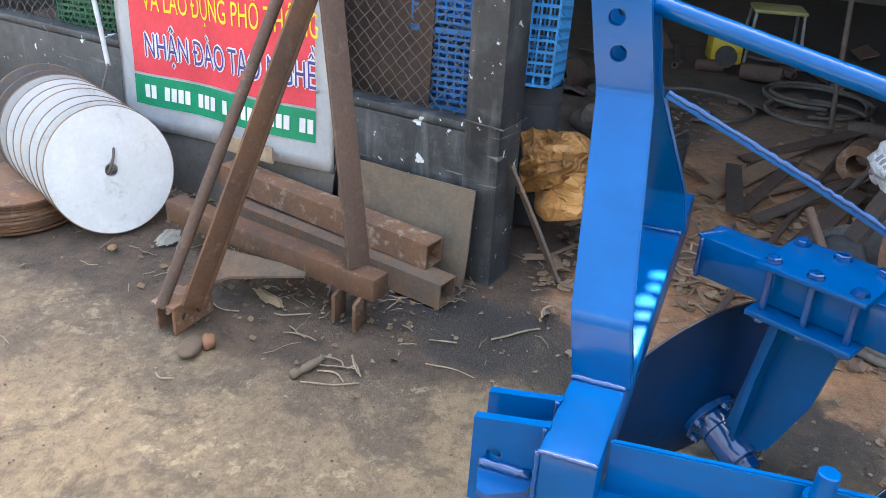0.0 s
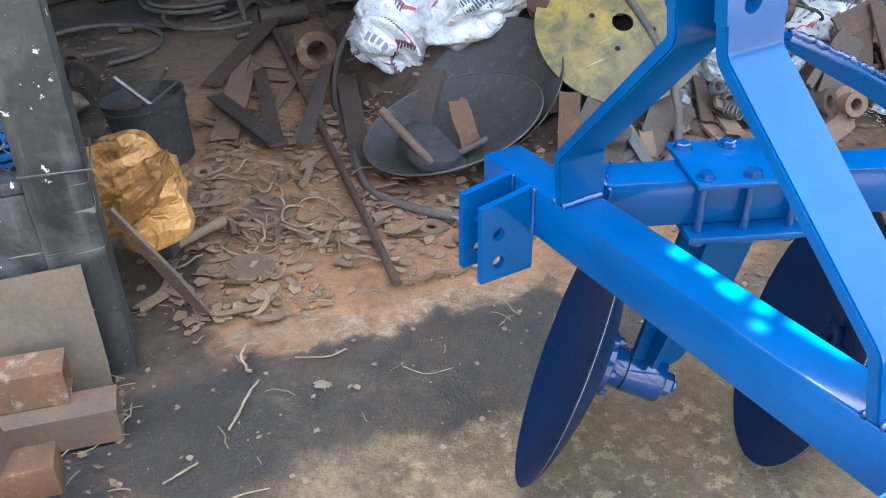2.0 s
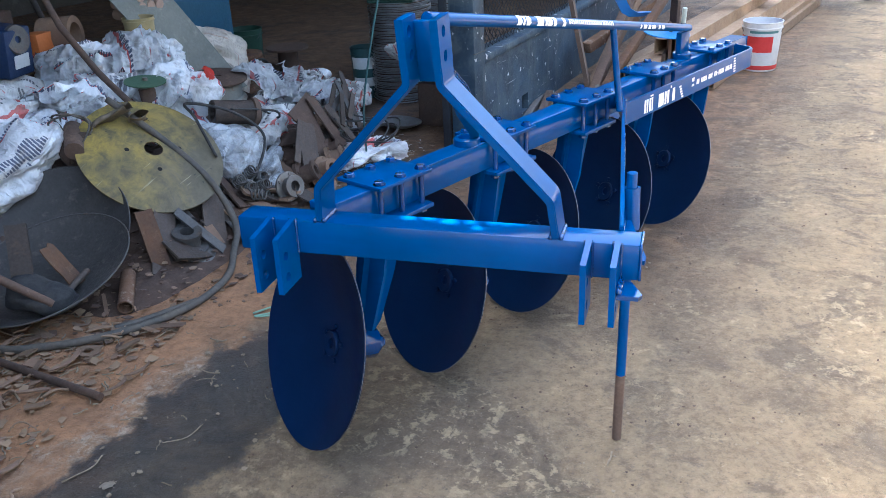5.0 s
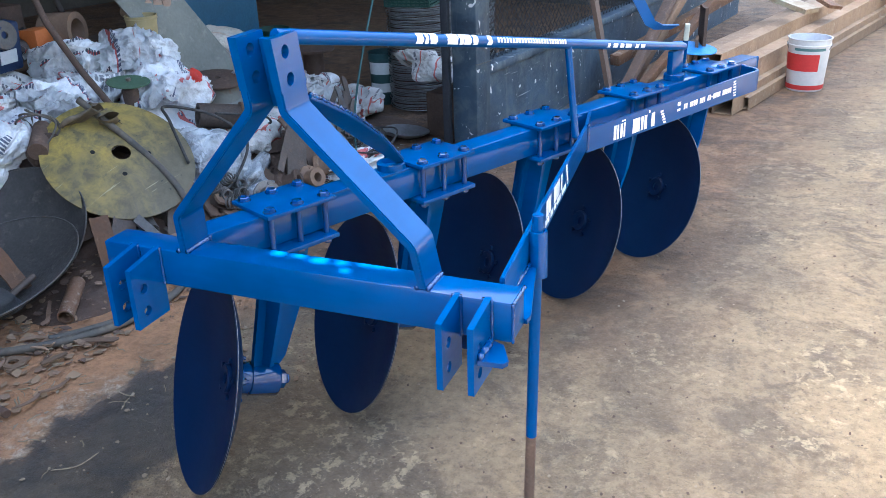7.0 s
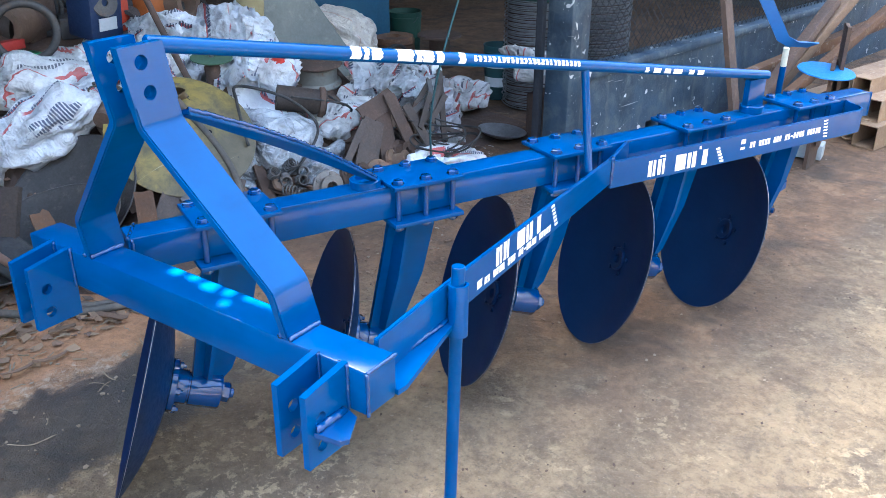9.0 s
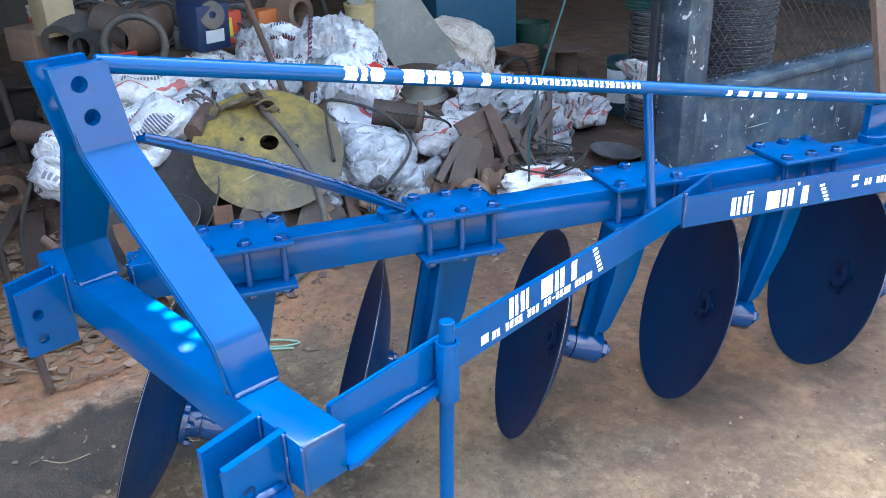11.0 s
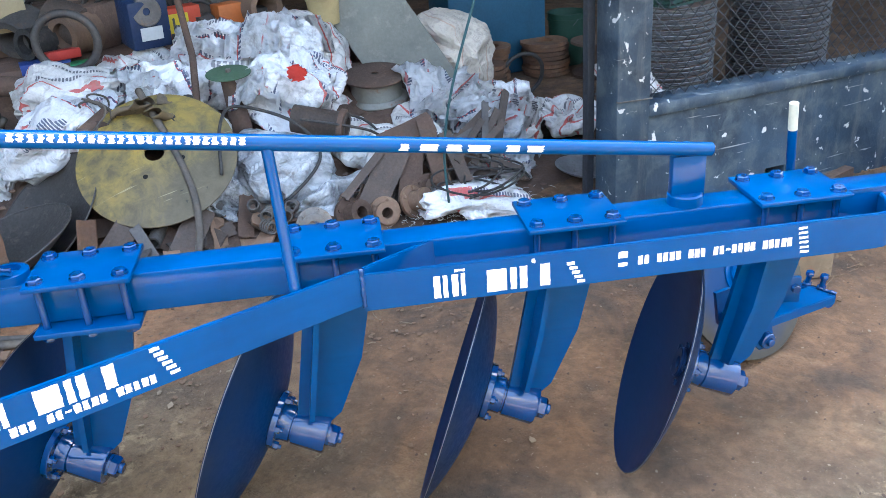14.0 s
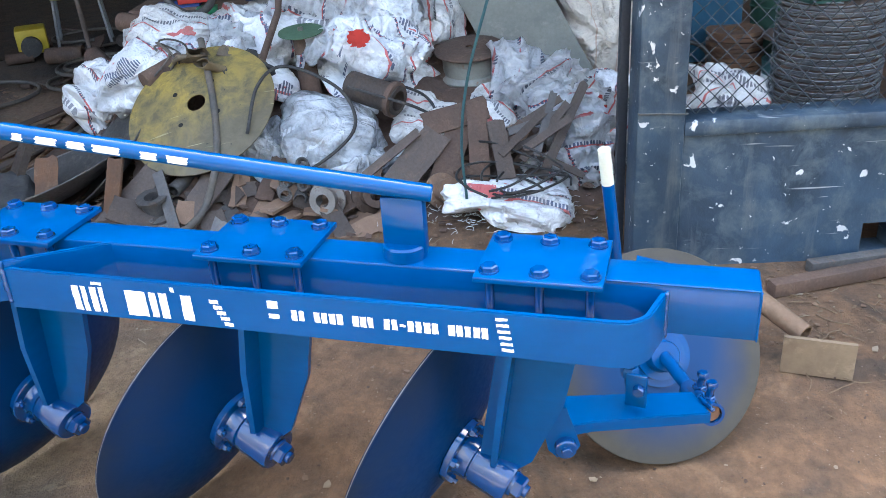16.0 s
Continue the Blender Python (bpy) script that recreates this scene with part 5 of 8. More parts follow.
# ---- along the low wall: banner, discs, hitch frame, channels ----
def banner():
    """Printed cloth banner: white border, red field, green foot strip."""
    b = thing("banner", "red and green printed cloth banner hung on the low wall", "banner")
    y0, y1, z0, z1 = -2.87, -1.60, 0.30, 1.62

    def at(y, z, lift=0.0):
        w = 0.012 * math.sin(y * 9 + z * 2) + 0.006 * noise.noise((y * 5, z * 5, 0))
        k = max(0.0, 0.62 - z)
        drop = 0.05 * (y1 - y) / (y1 - y0)
        return WK @ Vector((0.045 + w + 0.06 * k + lift, y, z - drop * 0.6))

    def field(name, ya, yb, za, zb, lift, material, label=""):
        bm = bmesh.new()
        nu, nv = 40, 24
        g = [[bm.verts.new(at(ya + (yb - ya) * i / nu, za + (zb - za) * j / nv, lift)) for j in range(nv + 1)] for i in range(nu + 1)]
        for i in range(nu):
            for j in range(nv):
                bm.faces.new((g[i][j], g[i + 1][j], g[i + 1][j + 1], g[i][j + 1]))
        if lift == 0:
            bmesh.ops.solidify(bm, geom=bm.faces[:], thickness=0.002)
        return part(name, bm, material, b, label, smooth="all")

    field("cloth", y0, y1, z0, z1, 0, plain((0.80, 0.81, 0.82), 0.6))
    field("red_field", y0 + 0.10, y1 - 0.10, 0.565, z1 - 0.1, 0.003, plain((0.66, 0.045, 0.07), 0.5))
    field("green_strip", y0 + 0.10, y1 - 0.10, 0.415, 0.553, 0.003, plain((0.005, 0.25, 0.11), 0.5))

    def letters(text):
        cu = bpy.data.curves.new("words", "FONT")
        cu.body, cu.size, cu.resolution_u = text, 1.0, 3
        tmp = bpy.data.objects.new("words", cu)
        scene.collection.objects.link(tmp)
        bpy.context.view_layer.update()
        me = bpy.data.meshes.new_from_object(tmp.evaluated_get(bpy.context.evaluated_depsgraph_get()))
        bpy.data.objects.remove(tmp)
        bpy.data.curves.remove(cu)
        bm = bmesh.new()
        bm.from_mesh(me)
        bpy.data.meshes.remove(me)
        return bm

    def words(text, y, z, height, width, material, lift):
        """One line of capitals; a barred D is a D with a stroke of its own."""
        bm = letters(text.replace("\u0110", "D"))
        xs = [v.co.x for v in bm.verts]
        lo, hi = min(xs), max(xs)
        at_d = []
        for i, ch in enumerate(text):
            if ch == "\u0110":
                pre = letters(text[:i].replace("\u0110", "D").rstrip() + "D")
                right = max(v.co.x for v in pre.verts) + (0.28 if text[i - 1] == " " else 0)
                pre.free()
                at_d.append(right - 0.66)
        for x in at_d:
            q = [bm.verts.new((x + dx, dy, 0)) for dx, dy in ((-0.05, 0.32), (0.26, 0.32), (0.26, 0.41), (-0.05, 0.41))]
            bm.faces.new(q)
        for v in bm.verts:
            v.co = at(y + (v.co.x - lo) / (hi - lo) * width, z + v.co.y * height / 0.72, lift)
        part("lettering", bm, material, b, smooth=False)

    yellow, purple = plain((0.80, 0.62, 0.02), 0.5), plain((0.07, 0.05, 0.26), 0.5)
    words("V\u00c0 LAO \u0110\u1ed8NG PH\u1ed4 TH\u00d4NG", -2.68, 0.855, 0.105, 1.0, yellow, 0.006)
    for dy, dz in ((0.007, 0), (-0.007, 0), (0, 0.007), (0, -0.007)):
        words("NH\u1eacN \u0110\u00c0O T\u1ea0O NGH\u1ec0", -2.68 + dy, 0.645 + dz, 0.115, 0.985, plain((0.80, 0.80, 0.80), 0.5), 0.006)
    words("NH\u1eacN \u0110\u00c0O T\u1ea0O NGH\u1ec0", -2.68, 0.645, 0.115, 0.985, purple, 0.009)
    y = -2.70
    for i in range(25):
        w = 0.030
        if i not in (2, 7, 11, 13, 18, 22):
            bm = bmesh.new()
            q = [at(y + dx, 0.452 + dz, 0.006) for dx, dz in ((0, 0), (w, 0), (w, 0.062), (0, 0.062))]
            bm.faces.new([bm.verts.new(p) for p in q])
            part("number_bar", bm, plain((0.78, 0.78, 0.78), 0.5), b, smooth=False)
        y += 0.040


def leaning_discs():
    n = Vector((0.42, 0.86, 0.28)).normalized()
    first = Vector((-1.475, -2.44, 0.268))
    for k in range(9):
        c = first - Vector((0.036, 0.089, -0.002)) * k * 0.92 + Vector((RNG.uniform(-.008, .008), RNG.uniform(-.008, .008), RNG.uniform(-.004, .006)))
        tilt = n + Vector((RNG.uniform(-.05, .05), RNG.uniform(-.05, .05), RNG.uniform(-.02, .03)))
        bm = bmesh.new()
        lathe(bm, [(0.028, 0), (0.268, 0), (0.2705, 0.002), (0.2705, 0.006), (0.268, 0.008), (0.028, 0.008)], facing(c, tilt), 64, closed=True)
        sd = single("steel_disc", bm, WHITE_DISC if k < 7 else STEEL_DARK, "dull white flat steel disc leaning in a row" if k < 7 else "dark flat steel disc leaning behind white ones", "steel disc", "discs leaning by the wall")
        bm = bmesh.new()
        lathe(bm, [(0.2695 + 0.003 * math.cos(t), 0.004 + 0.0045 * math.sin(t)) for t in [2 * math.pi * i / 8 for i in range(8)]], facing(c, tilt), 64, closed=True)
        part("cut_edge", bm, DUSTY_STEEL, sd, "dark flame-cut edge")
    for k in range(9):
        bm = bmesh.new()
        c = (-1.36 + RNG.uniform(-.012, .012), -2.93 + RNG.uniform(-.012, .012), 0.002 + 0.0165 * k)
        lathe(bm, [(0, 0), (0.256, 0), (0.26, 0.003), (0.26, 0.012), (0.256, 0.015), (0, 0.015)], pose(*c, RNG.uniform(-.6, .6), RNG.uniform(-.6, .6), 0), 56)
        single("steel_disc", bm, RUST, "rust-brown flat steel disc in a low stack", "steel disc", "rusty discs stacked flat")


def hitch_frame():
    """A raw rusty hitch mast on its own cross beam."""
    f = thing("hitch_frame", "unpainted rusty three-point hitch frame leaning by the wall", "hitch frame")
    a, b = Vector((-1.52, -2.15, 0.155)), Vector((-1.375, -1.06, 0.155))
    bm = bmesh.new()
    m, L = aim(a, b)
    span(bm, (-0.045, -0.045, 0), (0.045, 0.045, L), m, 0.006)
    part("cross_beam", bm, RUST, f)
    foot = Vector((-1.01, -1.635, 0.10))
    top = Vector((-1.56, -1.465, 1.20))
    bm = bmesh.new()
    m, L = aim(foot, top)
    span(bm, (-0.05, -0.045, 0), (0.05, -0.030, L), m, 0.003)
    span(bm, (-0.05, -0.030, 0), (-0.037, 0.05, L), m, 0.003)
    part("mast_arm", bm, RUST, f, "rusty angle-iron arm")
    bm = bmesh.new()
    rod(bm, Vector((-0.935, -1.685, 0.10)), Vector((-1.565, -1.545, 1.20)), 0.021, 16)
    part("stay_rod", bm, RUST_DARK, f, "round dull steel stay")
    bm = bmesh.new()
    low, high = Vector((-1.395, -1.165, 0.20)), Vector((-1.57, -1.40, 1.20))
    L, run = (high - low).length, (high - low).normalized()
    wide = (Vector((0.95, -0.31, 0)) - run * run.dot(Vector((0.95, -0.31, 0)))).normalized()
    thin = run.cross(wide)
    m = Matrix(((wide.x, thin.x, run.x, low.x), (wide.y, thin.y, run.y, low.y), (wide.z, thin.z, run.z, low.z), (0, 0, 0, 1)))
    span(bm, (-0.048, -0.008, 0), (0.048, 0.008, L), m, 0.003)
    part("mast_arm", bm, RUST_DARK, f, "flat bar arm")
    bm = bmesh.new()
    slab(bm, [(-1.36, -1.816), (-1.097, -1.607), (-1.05, -1.66), (-1.20, -1.60), (-1.352, -1.372), (-1.40, -1.40)], 0.010, Matrix.Translation((0, 0, 0.1165)))
    part("gusset", bm, GREY_BROWN, f)
    for y in (-1.724, -1.647):
        bm = bmesh.new()
        slab(bm, [(-1.142, 0.004), (-0.945, 0.0), (-0.945, 0.10), (-1.142, 0.10)], 0.012, Matrix.Translation((0, y + 0.012, 0)) @ pose(0, 0, 0, 90, 0, 0), [circle(-0.995, 0.05, 0.016, 14), circle(-1.07, 0.05, 0.016, 14)])
        part("hitch_lug", bm, RUSTY_BEAM, f)
    bm = bmesh.new()
    span(bm, (-1.075, -1.732, 0.1005), (-0.935, -1.628, 0.114), None, 0.003)
    part("lug_cap", bm, RUSTY_BEAM, f)
    for c in ((-1.345, -1.22), (-1.325, -1.12)):
        bm = bmesh.new()
        span(bm, (-0.05, -0.007, 0.0), (0.05, 0.007, 0.115), pose(c[0], c[1], 0, 0, 0, 8), 0.002)
        part("hitch_lug", bm, RUSTY_BEAM, f)


def channels():
    for (a, b, s, steel) in (((-1.625, -0.915, 0.056), (-1.80, -2.10, 0.075), 0.052, GREY_SECTION), ((-1.700, -1.015, 0.164), (-1.865, -2.14, 0.20), 0.052, RUSTY_BEAM)):
        bm = bmesh.new()
        m, L = aim(a, b)
        t = 0.007
        o, i = [(-s, -s), (s, -s), (s, s), (-s, s)], [(-s + t, -s + t), (s - t, -s + t), (s - t, s - t), (-s + t, s - t)]
        rings = [[bm.verts.new(m @ Vector((x, y, z))) for x, y in q] for q, z in ((o, 0), (o, L), (i, L), (i, 0))]
        for p, q in zip(rings, rings[1:] + rings[:1]):
            for k in range(4):
                bm.faces.new((p[k], p[(k + 1) % 4], q[(k + 1) % 4], q[k]))
        single("box_section", bm, steel, "rusty square steel box section lying by the wall", "steel section", "box sections by the wall")
    for y0, y1, h, x, mat, lab, sd in ((-1.56, -0.915, 0.40, 0.075, GREY_BROWN, "dull brown steel plate leaning against the low wall", 3), (-2.95, -1.60, 0.335, 0.055, STEEL_DARK, "long dark steel sheet leaning against the low wall", 4)):
        m = WK @ pose(x, (y0 + y1) / 2, h / 2, 0, 0, 0) @ pose(0, 0, 0, 0, 0, 90) @ pose(0, 0, 0, 82, 0, 0)
        ob = plate((0, 0, 0), (y1 - y0, h, 0.008), (0, 0, 0), mat, lab, ragged=0.006, seed=sd)
        put(ob, m)
    put(plate((0, 0, 0), (0.30, 0.07, 0.012), (0, 0, 0), WOOD, "short brown board standing on the sheet", "board", "board", seed=9), WK @ pose(0.12, -2.02, 0.34, 0, 0, 90) @ pose(0, 0, 0, 90, 0, 0))
    hose("cord", [WK @ Vector(p) for p in ((0.06, -3.02, 1.3), (0.08, -2.99, 0.95), (0.10, -2.93, 0.72), (0.12, -2.88, 0.55))], 0.012, plain((0.55, 0.56, 0.58), 0.7), "grey-white knotted cord hanging on the netting", "cord")
    hose("cable", [WK @ Vector((0.12, -2.88, 0.56)), Vector((-1.70, -2.70, 0.45)), Vector((-1.52, -2.46, 0.36)), Vector((-1.46, -2.43, 0.28)), Vector((-1.47, -2.47, 0.25)), Vector((-1.50, -2.44, 0.27))], 0.006, HOSE, "thin dark cable drooping into the disc's hole", "cable")


def crate(c, rot, size, material, label):
    """A ribbed plastic crate with lattice sides."""
    w, d, h = size
    cr = thing("plastic_crate", label, "crate", "plastic crates in the shed")
    m = pose(*c, *rot)
    for side in range(4):
        bm = bmesh.new()
        L = w if side % 2 == 0 else d
        off = d / 2 if side % 2 == 0 else w / 2
        t = m @ pose(0, 0, 0, 0, 0, 90 * side) @ Matrix.Translation((0, -off, 0))
        for k in range(11):
            z = h * k / 10
            span(bm, (-L / 2, -0.006, z - 0.006), (L / 2, 0.006, z + 0.006), t)
        for k in range(int(L / 0.034) + 1):
            x = -L / 2 + L * k / int(L / 0.034)
            span(bm, (x - 0.004, -0.005, 0), (x + 0.004, 0.005, h), t)
        part("side_lattice", bm, material, cr)
    bm = bmesh.new()
    for k in range(9):
        x = -w / 2 + w * k / 8
        span(bm, (x - 0.005, -d / 2, -0.004), (x + 0.005, d / 2, 0.006), m)
        y = -d / 2 + d * k / 8
        span(bm, (-w / 2, y - 0.005, -0.003), (w / 2, y + 0.005, 0.005), m)
    part("base_lattice", bm, material, cr)
    bm = bmesh.new()
    for sx, sy in ((1, 0), (-1, 0), (0, 1), (0, -1)):
        if sx:
            span(bm, (sx * w / 2 - 0.014, -d / 2 - 0.014, h - 0.01), (sx * w / 2 + 0.014, d / 2 + 0.014, h + 0.012), m)
        else:
            span(bm, (-w / 2 - 0.014, sy * d / 2 - 0.014, h - 0.01), (w / 2 + 0.014, sy * d / 2 + 0.014, h + 0.011), m)
    part("rim", bm, material, cr)
    return cr


def near_shed():
    for k in range(4):
        crate((-2.33 + 0.01 * k, -1.19, 0.005 + 0.315 * k), (0, 0, 12 - 3 * k), (0.36, 0.36, 0.28), CRATE_BLUE, "dark blue plastic crate in a stack behind the netting")
    crate((-2.52, -0.985, 0.66), (0, -10, 10), (0.34, 0.22, 0.46), CRATE_LIGHT, "light blue plastic crate tipped beside the pillar")
    bucket((-2.56, -0.985, 0.0), 0.13, 0.655, plain((0.05, 0.05, 0.055)), "tall dark drum under the light blue crate", handle=False)
    put(plate((0, 0, 0), (0.66, 1.06, 0.01), (0, 0, 0), RUST_DARK, "dark brown sheet standing behind the netting", seed=12, ragged=0.02), WK @ pose(-0.17, -1.60, 0.53, 0, 0, 90) @ pose(0, 0, 0, 87, 0, 0))
    crate((-2.45, -3.30, 0.62), (0, 0, 5), (0.36, 0.5, 0.30), plain((0.01, 0.14, 0.05)), "green plastic crate behind the netting")
    crate((-2.45, -2.72, 0.62), (0, 0, 5), (0.36, 0.5, 0.30), CRATE_BLUE, "blue plastic crate behind the netting")
    structure("bench_near", (-0.75, -3.9, 0.0), (-0.22, -2.2, 0.615), RUST_DARK, "rough dark bench behind the low wall", "bench", 0.01)
    # against the pillar
    a, b = Vector((-1.93, -0.815, 0.50)), Vector((-2.02, -0.60, 0.005))
    m, L = aim(b, a)
    bm = bmesh.new()
    slab(bm, [(-0.018, 0), (0.018, 0.01), (0.030, L * 0.45), (0.018, L), (-0.014, L * 0.98), (-0.026, L * 0.4)], 0.012, m @ pose(0, 0, 0, 90, 0, 25), [circle(0.01, L * k, 0.009, 8) for k in (0.35, 0.6, 0.8)])
    single("steel_strip", bm, GREY_SECTION, "rusty drilled steel strip leaning on the pillar", "steel strip")
    sack((-2.28, -0.70, 0.345), (0.25, 0.30, 0.36), (6, -16, 74), ORANGE_SACK, 5.7, "crumpled ochre-yellow sack beside the dark pillar", group="", amp=0.34)
    flat_sack((-2.17, -0.74, 0.47), (0.72, 0.12, 0.60), 20, (0.26, 0.24), ORANGE_SACK, 91.0, "creased ochre-yellow woven sack by the dark pillar")
    tool = thing("hammer", "hammer with a pale wooden handle and black head on the soil", "hammer")
    bm = bmesh.new()
    rod(bm, (-2.40, -0.63, 0.06), (-2.50, -0.44, 0.06), 0.016, 14, 0.021, 0.004)
    part("handle", bm, WOOD, tool)
    bm = bmesh.new()
    span(bm, (-0.022, -0.022, -0.055), (0.022, 0.022, 0.055), pose(-2.395, -0.64, 0.06, 80, 0, 60), 0.008)
    part("head", bm, RUBBER, tool, "black hammer head")
    for a, b, r in (((-3.30, -0.60, 0.20), (-3.16, -0.46, 0.42), 0.010), ((-3.22, -0.50, 0.20), (-3.30, -0.66, 0.37), 0.013), ((-3.26, -0.58, 0.22), (-3.20, -0.40, 0.36), 0.007)):
        bm = bmesh.new()
        rod(bm, a, b, r, 10, r * 0.8, 0.002)
        single("steel_rod", bm, STEEL_BARE, "bare steel rod end standing in the pail", "steel rod", "rods in the pail")
    bucket((-3.25, -0.55, 0.0), 0.17, 0.29, RUBBER, "black plastic pail full of scrap", tilt=(4, -5, 0), fill=RUST_DARK)


banner()
leaning_discs()
hitch_frame()
channels()
near_shed()


SPRINGS = Vector((-2.38, 1.74, 0.17))
# ---- the scrap heap ----
def step(a, b, x):
    t = min(1, max(0, (x - a) / (b - a)))
    return t * t * (3 - 2 * t)


def heap_z(x, y):
    up = 0.42 * max(0.0, -2.12 - x) if x > -3.35 else 0.5166 - 0.12 * (-3.35 - x)
    w = step(0.35, 0.95, y) * (1 - 0.75 * step(2.75, 3.35, y)) * step(-4.6, -4.1, x)
    up *= 1 - 0.95 * math.exp(-((x + 2.78) ** 2 + (y - 0.70) ** 2) / 0.10)
    return max(0.0, up * w)


def heap():
    bm = bmesh.new()
    n = 70
    g = [[None] * (n + 1) for _ in range(n + 1)]
    for i in range(n + 1):
        for j in range(n + 1):
            x, y = -4.8 + 2.9 * i / n, 0.1 + 3.7 * j / n
            z = heap_z(x, y)
            z += (noise.noise((x * 9, y * 9, 1)) * 0.045 + noise.noise((x * 23, y * 23, 4)) * 0.02) * min(1, z * 6) - 0.02
            g[i][j] = bm.verts.new((x, y, z))
    for i in range(n):
        for j in range(n):
            bm.faces.new((g[i][j], g[i + 1][j], g[i + 1][j + 1], g[i][j + 1]))
    single("scrap_heap", bm, RUST_DARK, "heap of dark rusty steel offcuts", "scrap heap", kind="stuff", smooth=False)


def on_heap(x, y, lift=0.0):
    return Vector((x, y, heap_z(x, y) + lift))


def heap_frame(x, y, spin=0.0, lean=0.0):
    dzx = (heap_z(x + 0.05, y) - heap_z(x - 0.05, y)) / 0.1
    dzy = (heap_z(x, y + 0.05) - heap_z(x, y - 0.05)) / 0.1
    return facing(on_heap(x, y), Vector((-dzx + lean, -dzy, 1)), spin)


def heap_sacks():
    S = SACKS
    rows = [  # x, y, z, size, turn, material
        (-3.22, 0.96, 0.46, (0.72, 0.44, 0.32), (0, -34, 64), 0), (-3.46, 0.66, 0.30, (0.46, 0.44, 0.36), (10, 24, 40), 1),
        (-3.45, 1.10, 0.68, (0.62, 0.36, 0.30), (0, 8, 75), 2), (-3.30, 1.55, 0.60, (0.46, 0.50, 0.40), (0, 18, 20), 0),
        (-3.42, 1.90, 0.70, (0.50, 0.52, 0.42), (6, 12, 70), 1), (-3.32, 2.20, 0.72, (0.50, 0.42, 0.46), (0, 20, 100), 0),
        (-3.55, 2.42, 0.68, (0.50, 0.46, 0.36), (0, 10, 10), 2), (-3.05, 2.12, 0.50, (0.46, 0.44, 0.36), (0, 24, 50), 0),
        (-3.02, 1.52, 0.50, (0.40, 0.34, 0.30), (0, 20, 110), 1), (-3.68, 1.50, 0.56, (0.5, 0.5, 0.36), (0, 0, 30), 2),
        (-3.12, 2.34, 0.46, (0.30, 0.28, 0.26), (10, 10, 20), 1), (-3.66, 2.02, 0.58, (0.5, 0.6, 0.38), (0, 0, 80), 0),
        (-2.88, 3.08, 0.22, (0.46, 0.30, 0.18), (0, 12, 70), 1), (-2.66, 3.24, 0.16, (0.30, 0.26, 0.15), (0, 16, 120), 2),
        (-2.80, 2.76, 0.24, (0.36, 0.32, 0.18), (0, 18, 30), 2),
        (-2.96, 3.40, 0.24, (0.56, 0.36, 0.24), (0, 6, 150), 1), (-2.74, 3.68, 0.15, (0.46, 0.30, 0.22), (0, 6, 100), 2), (-2.72, 2.40, 0.26, (0.36, 0.34, 0.26), (0, 20, 80), 2)]
    for k, (x, y, z, size, rot, m) in enumerate(rows):
        z -= 0.09 if z > 0.58 else 0.0
        sack((x, y, z), tuple(v * 0.92 for v in size), rot, S[m], k * 1.31 + 0.4, neck=0.08 if k % 3 == 0 else 0.0, amp=0.8 if k < 3 else 0.95)
    for k, (x, y, z, size, rot, m) in enumerate(rows):
        if k in (0, 1, 2, 9, 10):
            continue
        z -= 0.09 if z > 0.58 else 0.0
        for j in range(1 if size[0] > 0.4 and k < 12 else (1 if k < 12 or k == 12 else 0)):
            nrm = (0.55 + RNG.uniform(-.15, .2), RNG.uniform(-.35, .3), 0.8)
            flat_sack((x + 0.10 + RNG.uniform(-.05, .06), y + (j - 0.5) * 0.22 + RNG.uniform(-.05, .05), z + size[2] * RNG.uniform(0.36, 0.48)), nrm, RNG.uniform(0, 360), (RNG.uniform(0.30, 0.46), RNG.uniform(0.24, 0.36)), S[(m + j) % 3], k * 3.3 + j * 1.7)
    for k, (x, y, z, w, h) in enumerate(((-2.46, 3.06, 0.30, 0.34, 0.44), (-2.70, 3.02, 0.40, 0.44, 0.34), (-2.56, 3.22, 0.30, 0.30, 0.44), (-2.86, 2.86, 0.42, 0.40, 0.30), (-2.34, 2.98, 0.13, 0.22, 0.30))):
        flat_sack((x, y, z), (0.75, 0.1, 0.6), 25 * k, (w, h), S[k % 3], 70 + k * 2.9, "draped frayed white sack over the heap's edge")
    sack((-2.66, 1.92, 0.24), (0.52, 0.44, 0.36), (0, 22, 95), FILM, 11.3, "bulging grey-white plastic film bag on the heap", name="plastic_bag", amp=0.5, neck=0.05)
    sack((-2.50, 2.10, 0.12), (0.40, 0.36, 0.24), (0, 16, 60), FILM, 12.9, "slumped clear plastic bag of springs", name="plastic_bag")
    sack((-2.62, 1.62, 0.16), (0.36, 0.26, 0.28), (0, 20, 40), FILM, 15.2, "grey plastic bag behind the yellow disc", name="plastic_bag")
    sack((-3.78, 3.42, 0.34), (0.55, 0.50, 0.62), (0, 14, 20), BEIGE_SACK, 6.6, "beige woven sack slumped beside the steel sheet", group="", amp=0.6)
    sack((-2.14, 2.68, 0.07), (0.56, 0.36, 0.16), (0, 6, 80), SACKS[0], 21.0, "flattened frayed white sack at the heap's foot", amp=0.8)
    sheet_cloth((-2.785, 2.085, 0.685), (0.09, 0.115), (0, 52, 14), plain((0.70, 0.05, 0.03)), 3.0, "small red printed panel on a white sack", "plastic_scrap", "plastic", 0.012, 12)
    sheet_cloth((-2.60, 3.20, 0.33), (0.2, 0.14), (0, 20, 30), plain((0.50, 0.04, 0.03)), 5.0, "red printed scrap on a white sack", "plastic_scrap", "plastic", 0.015, 12)


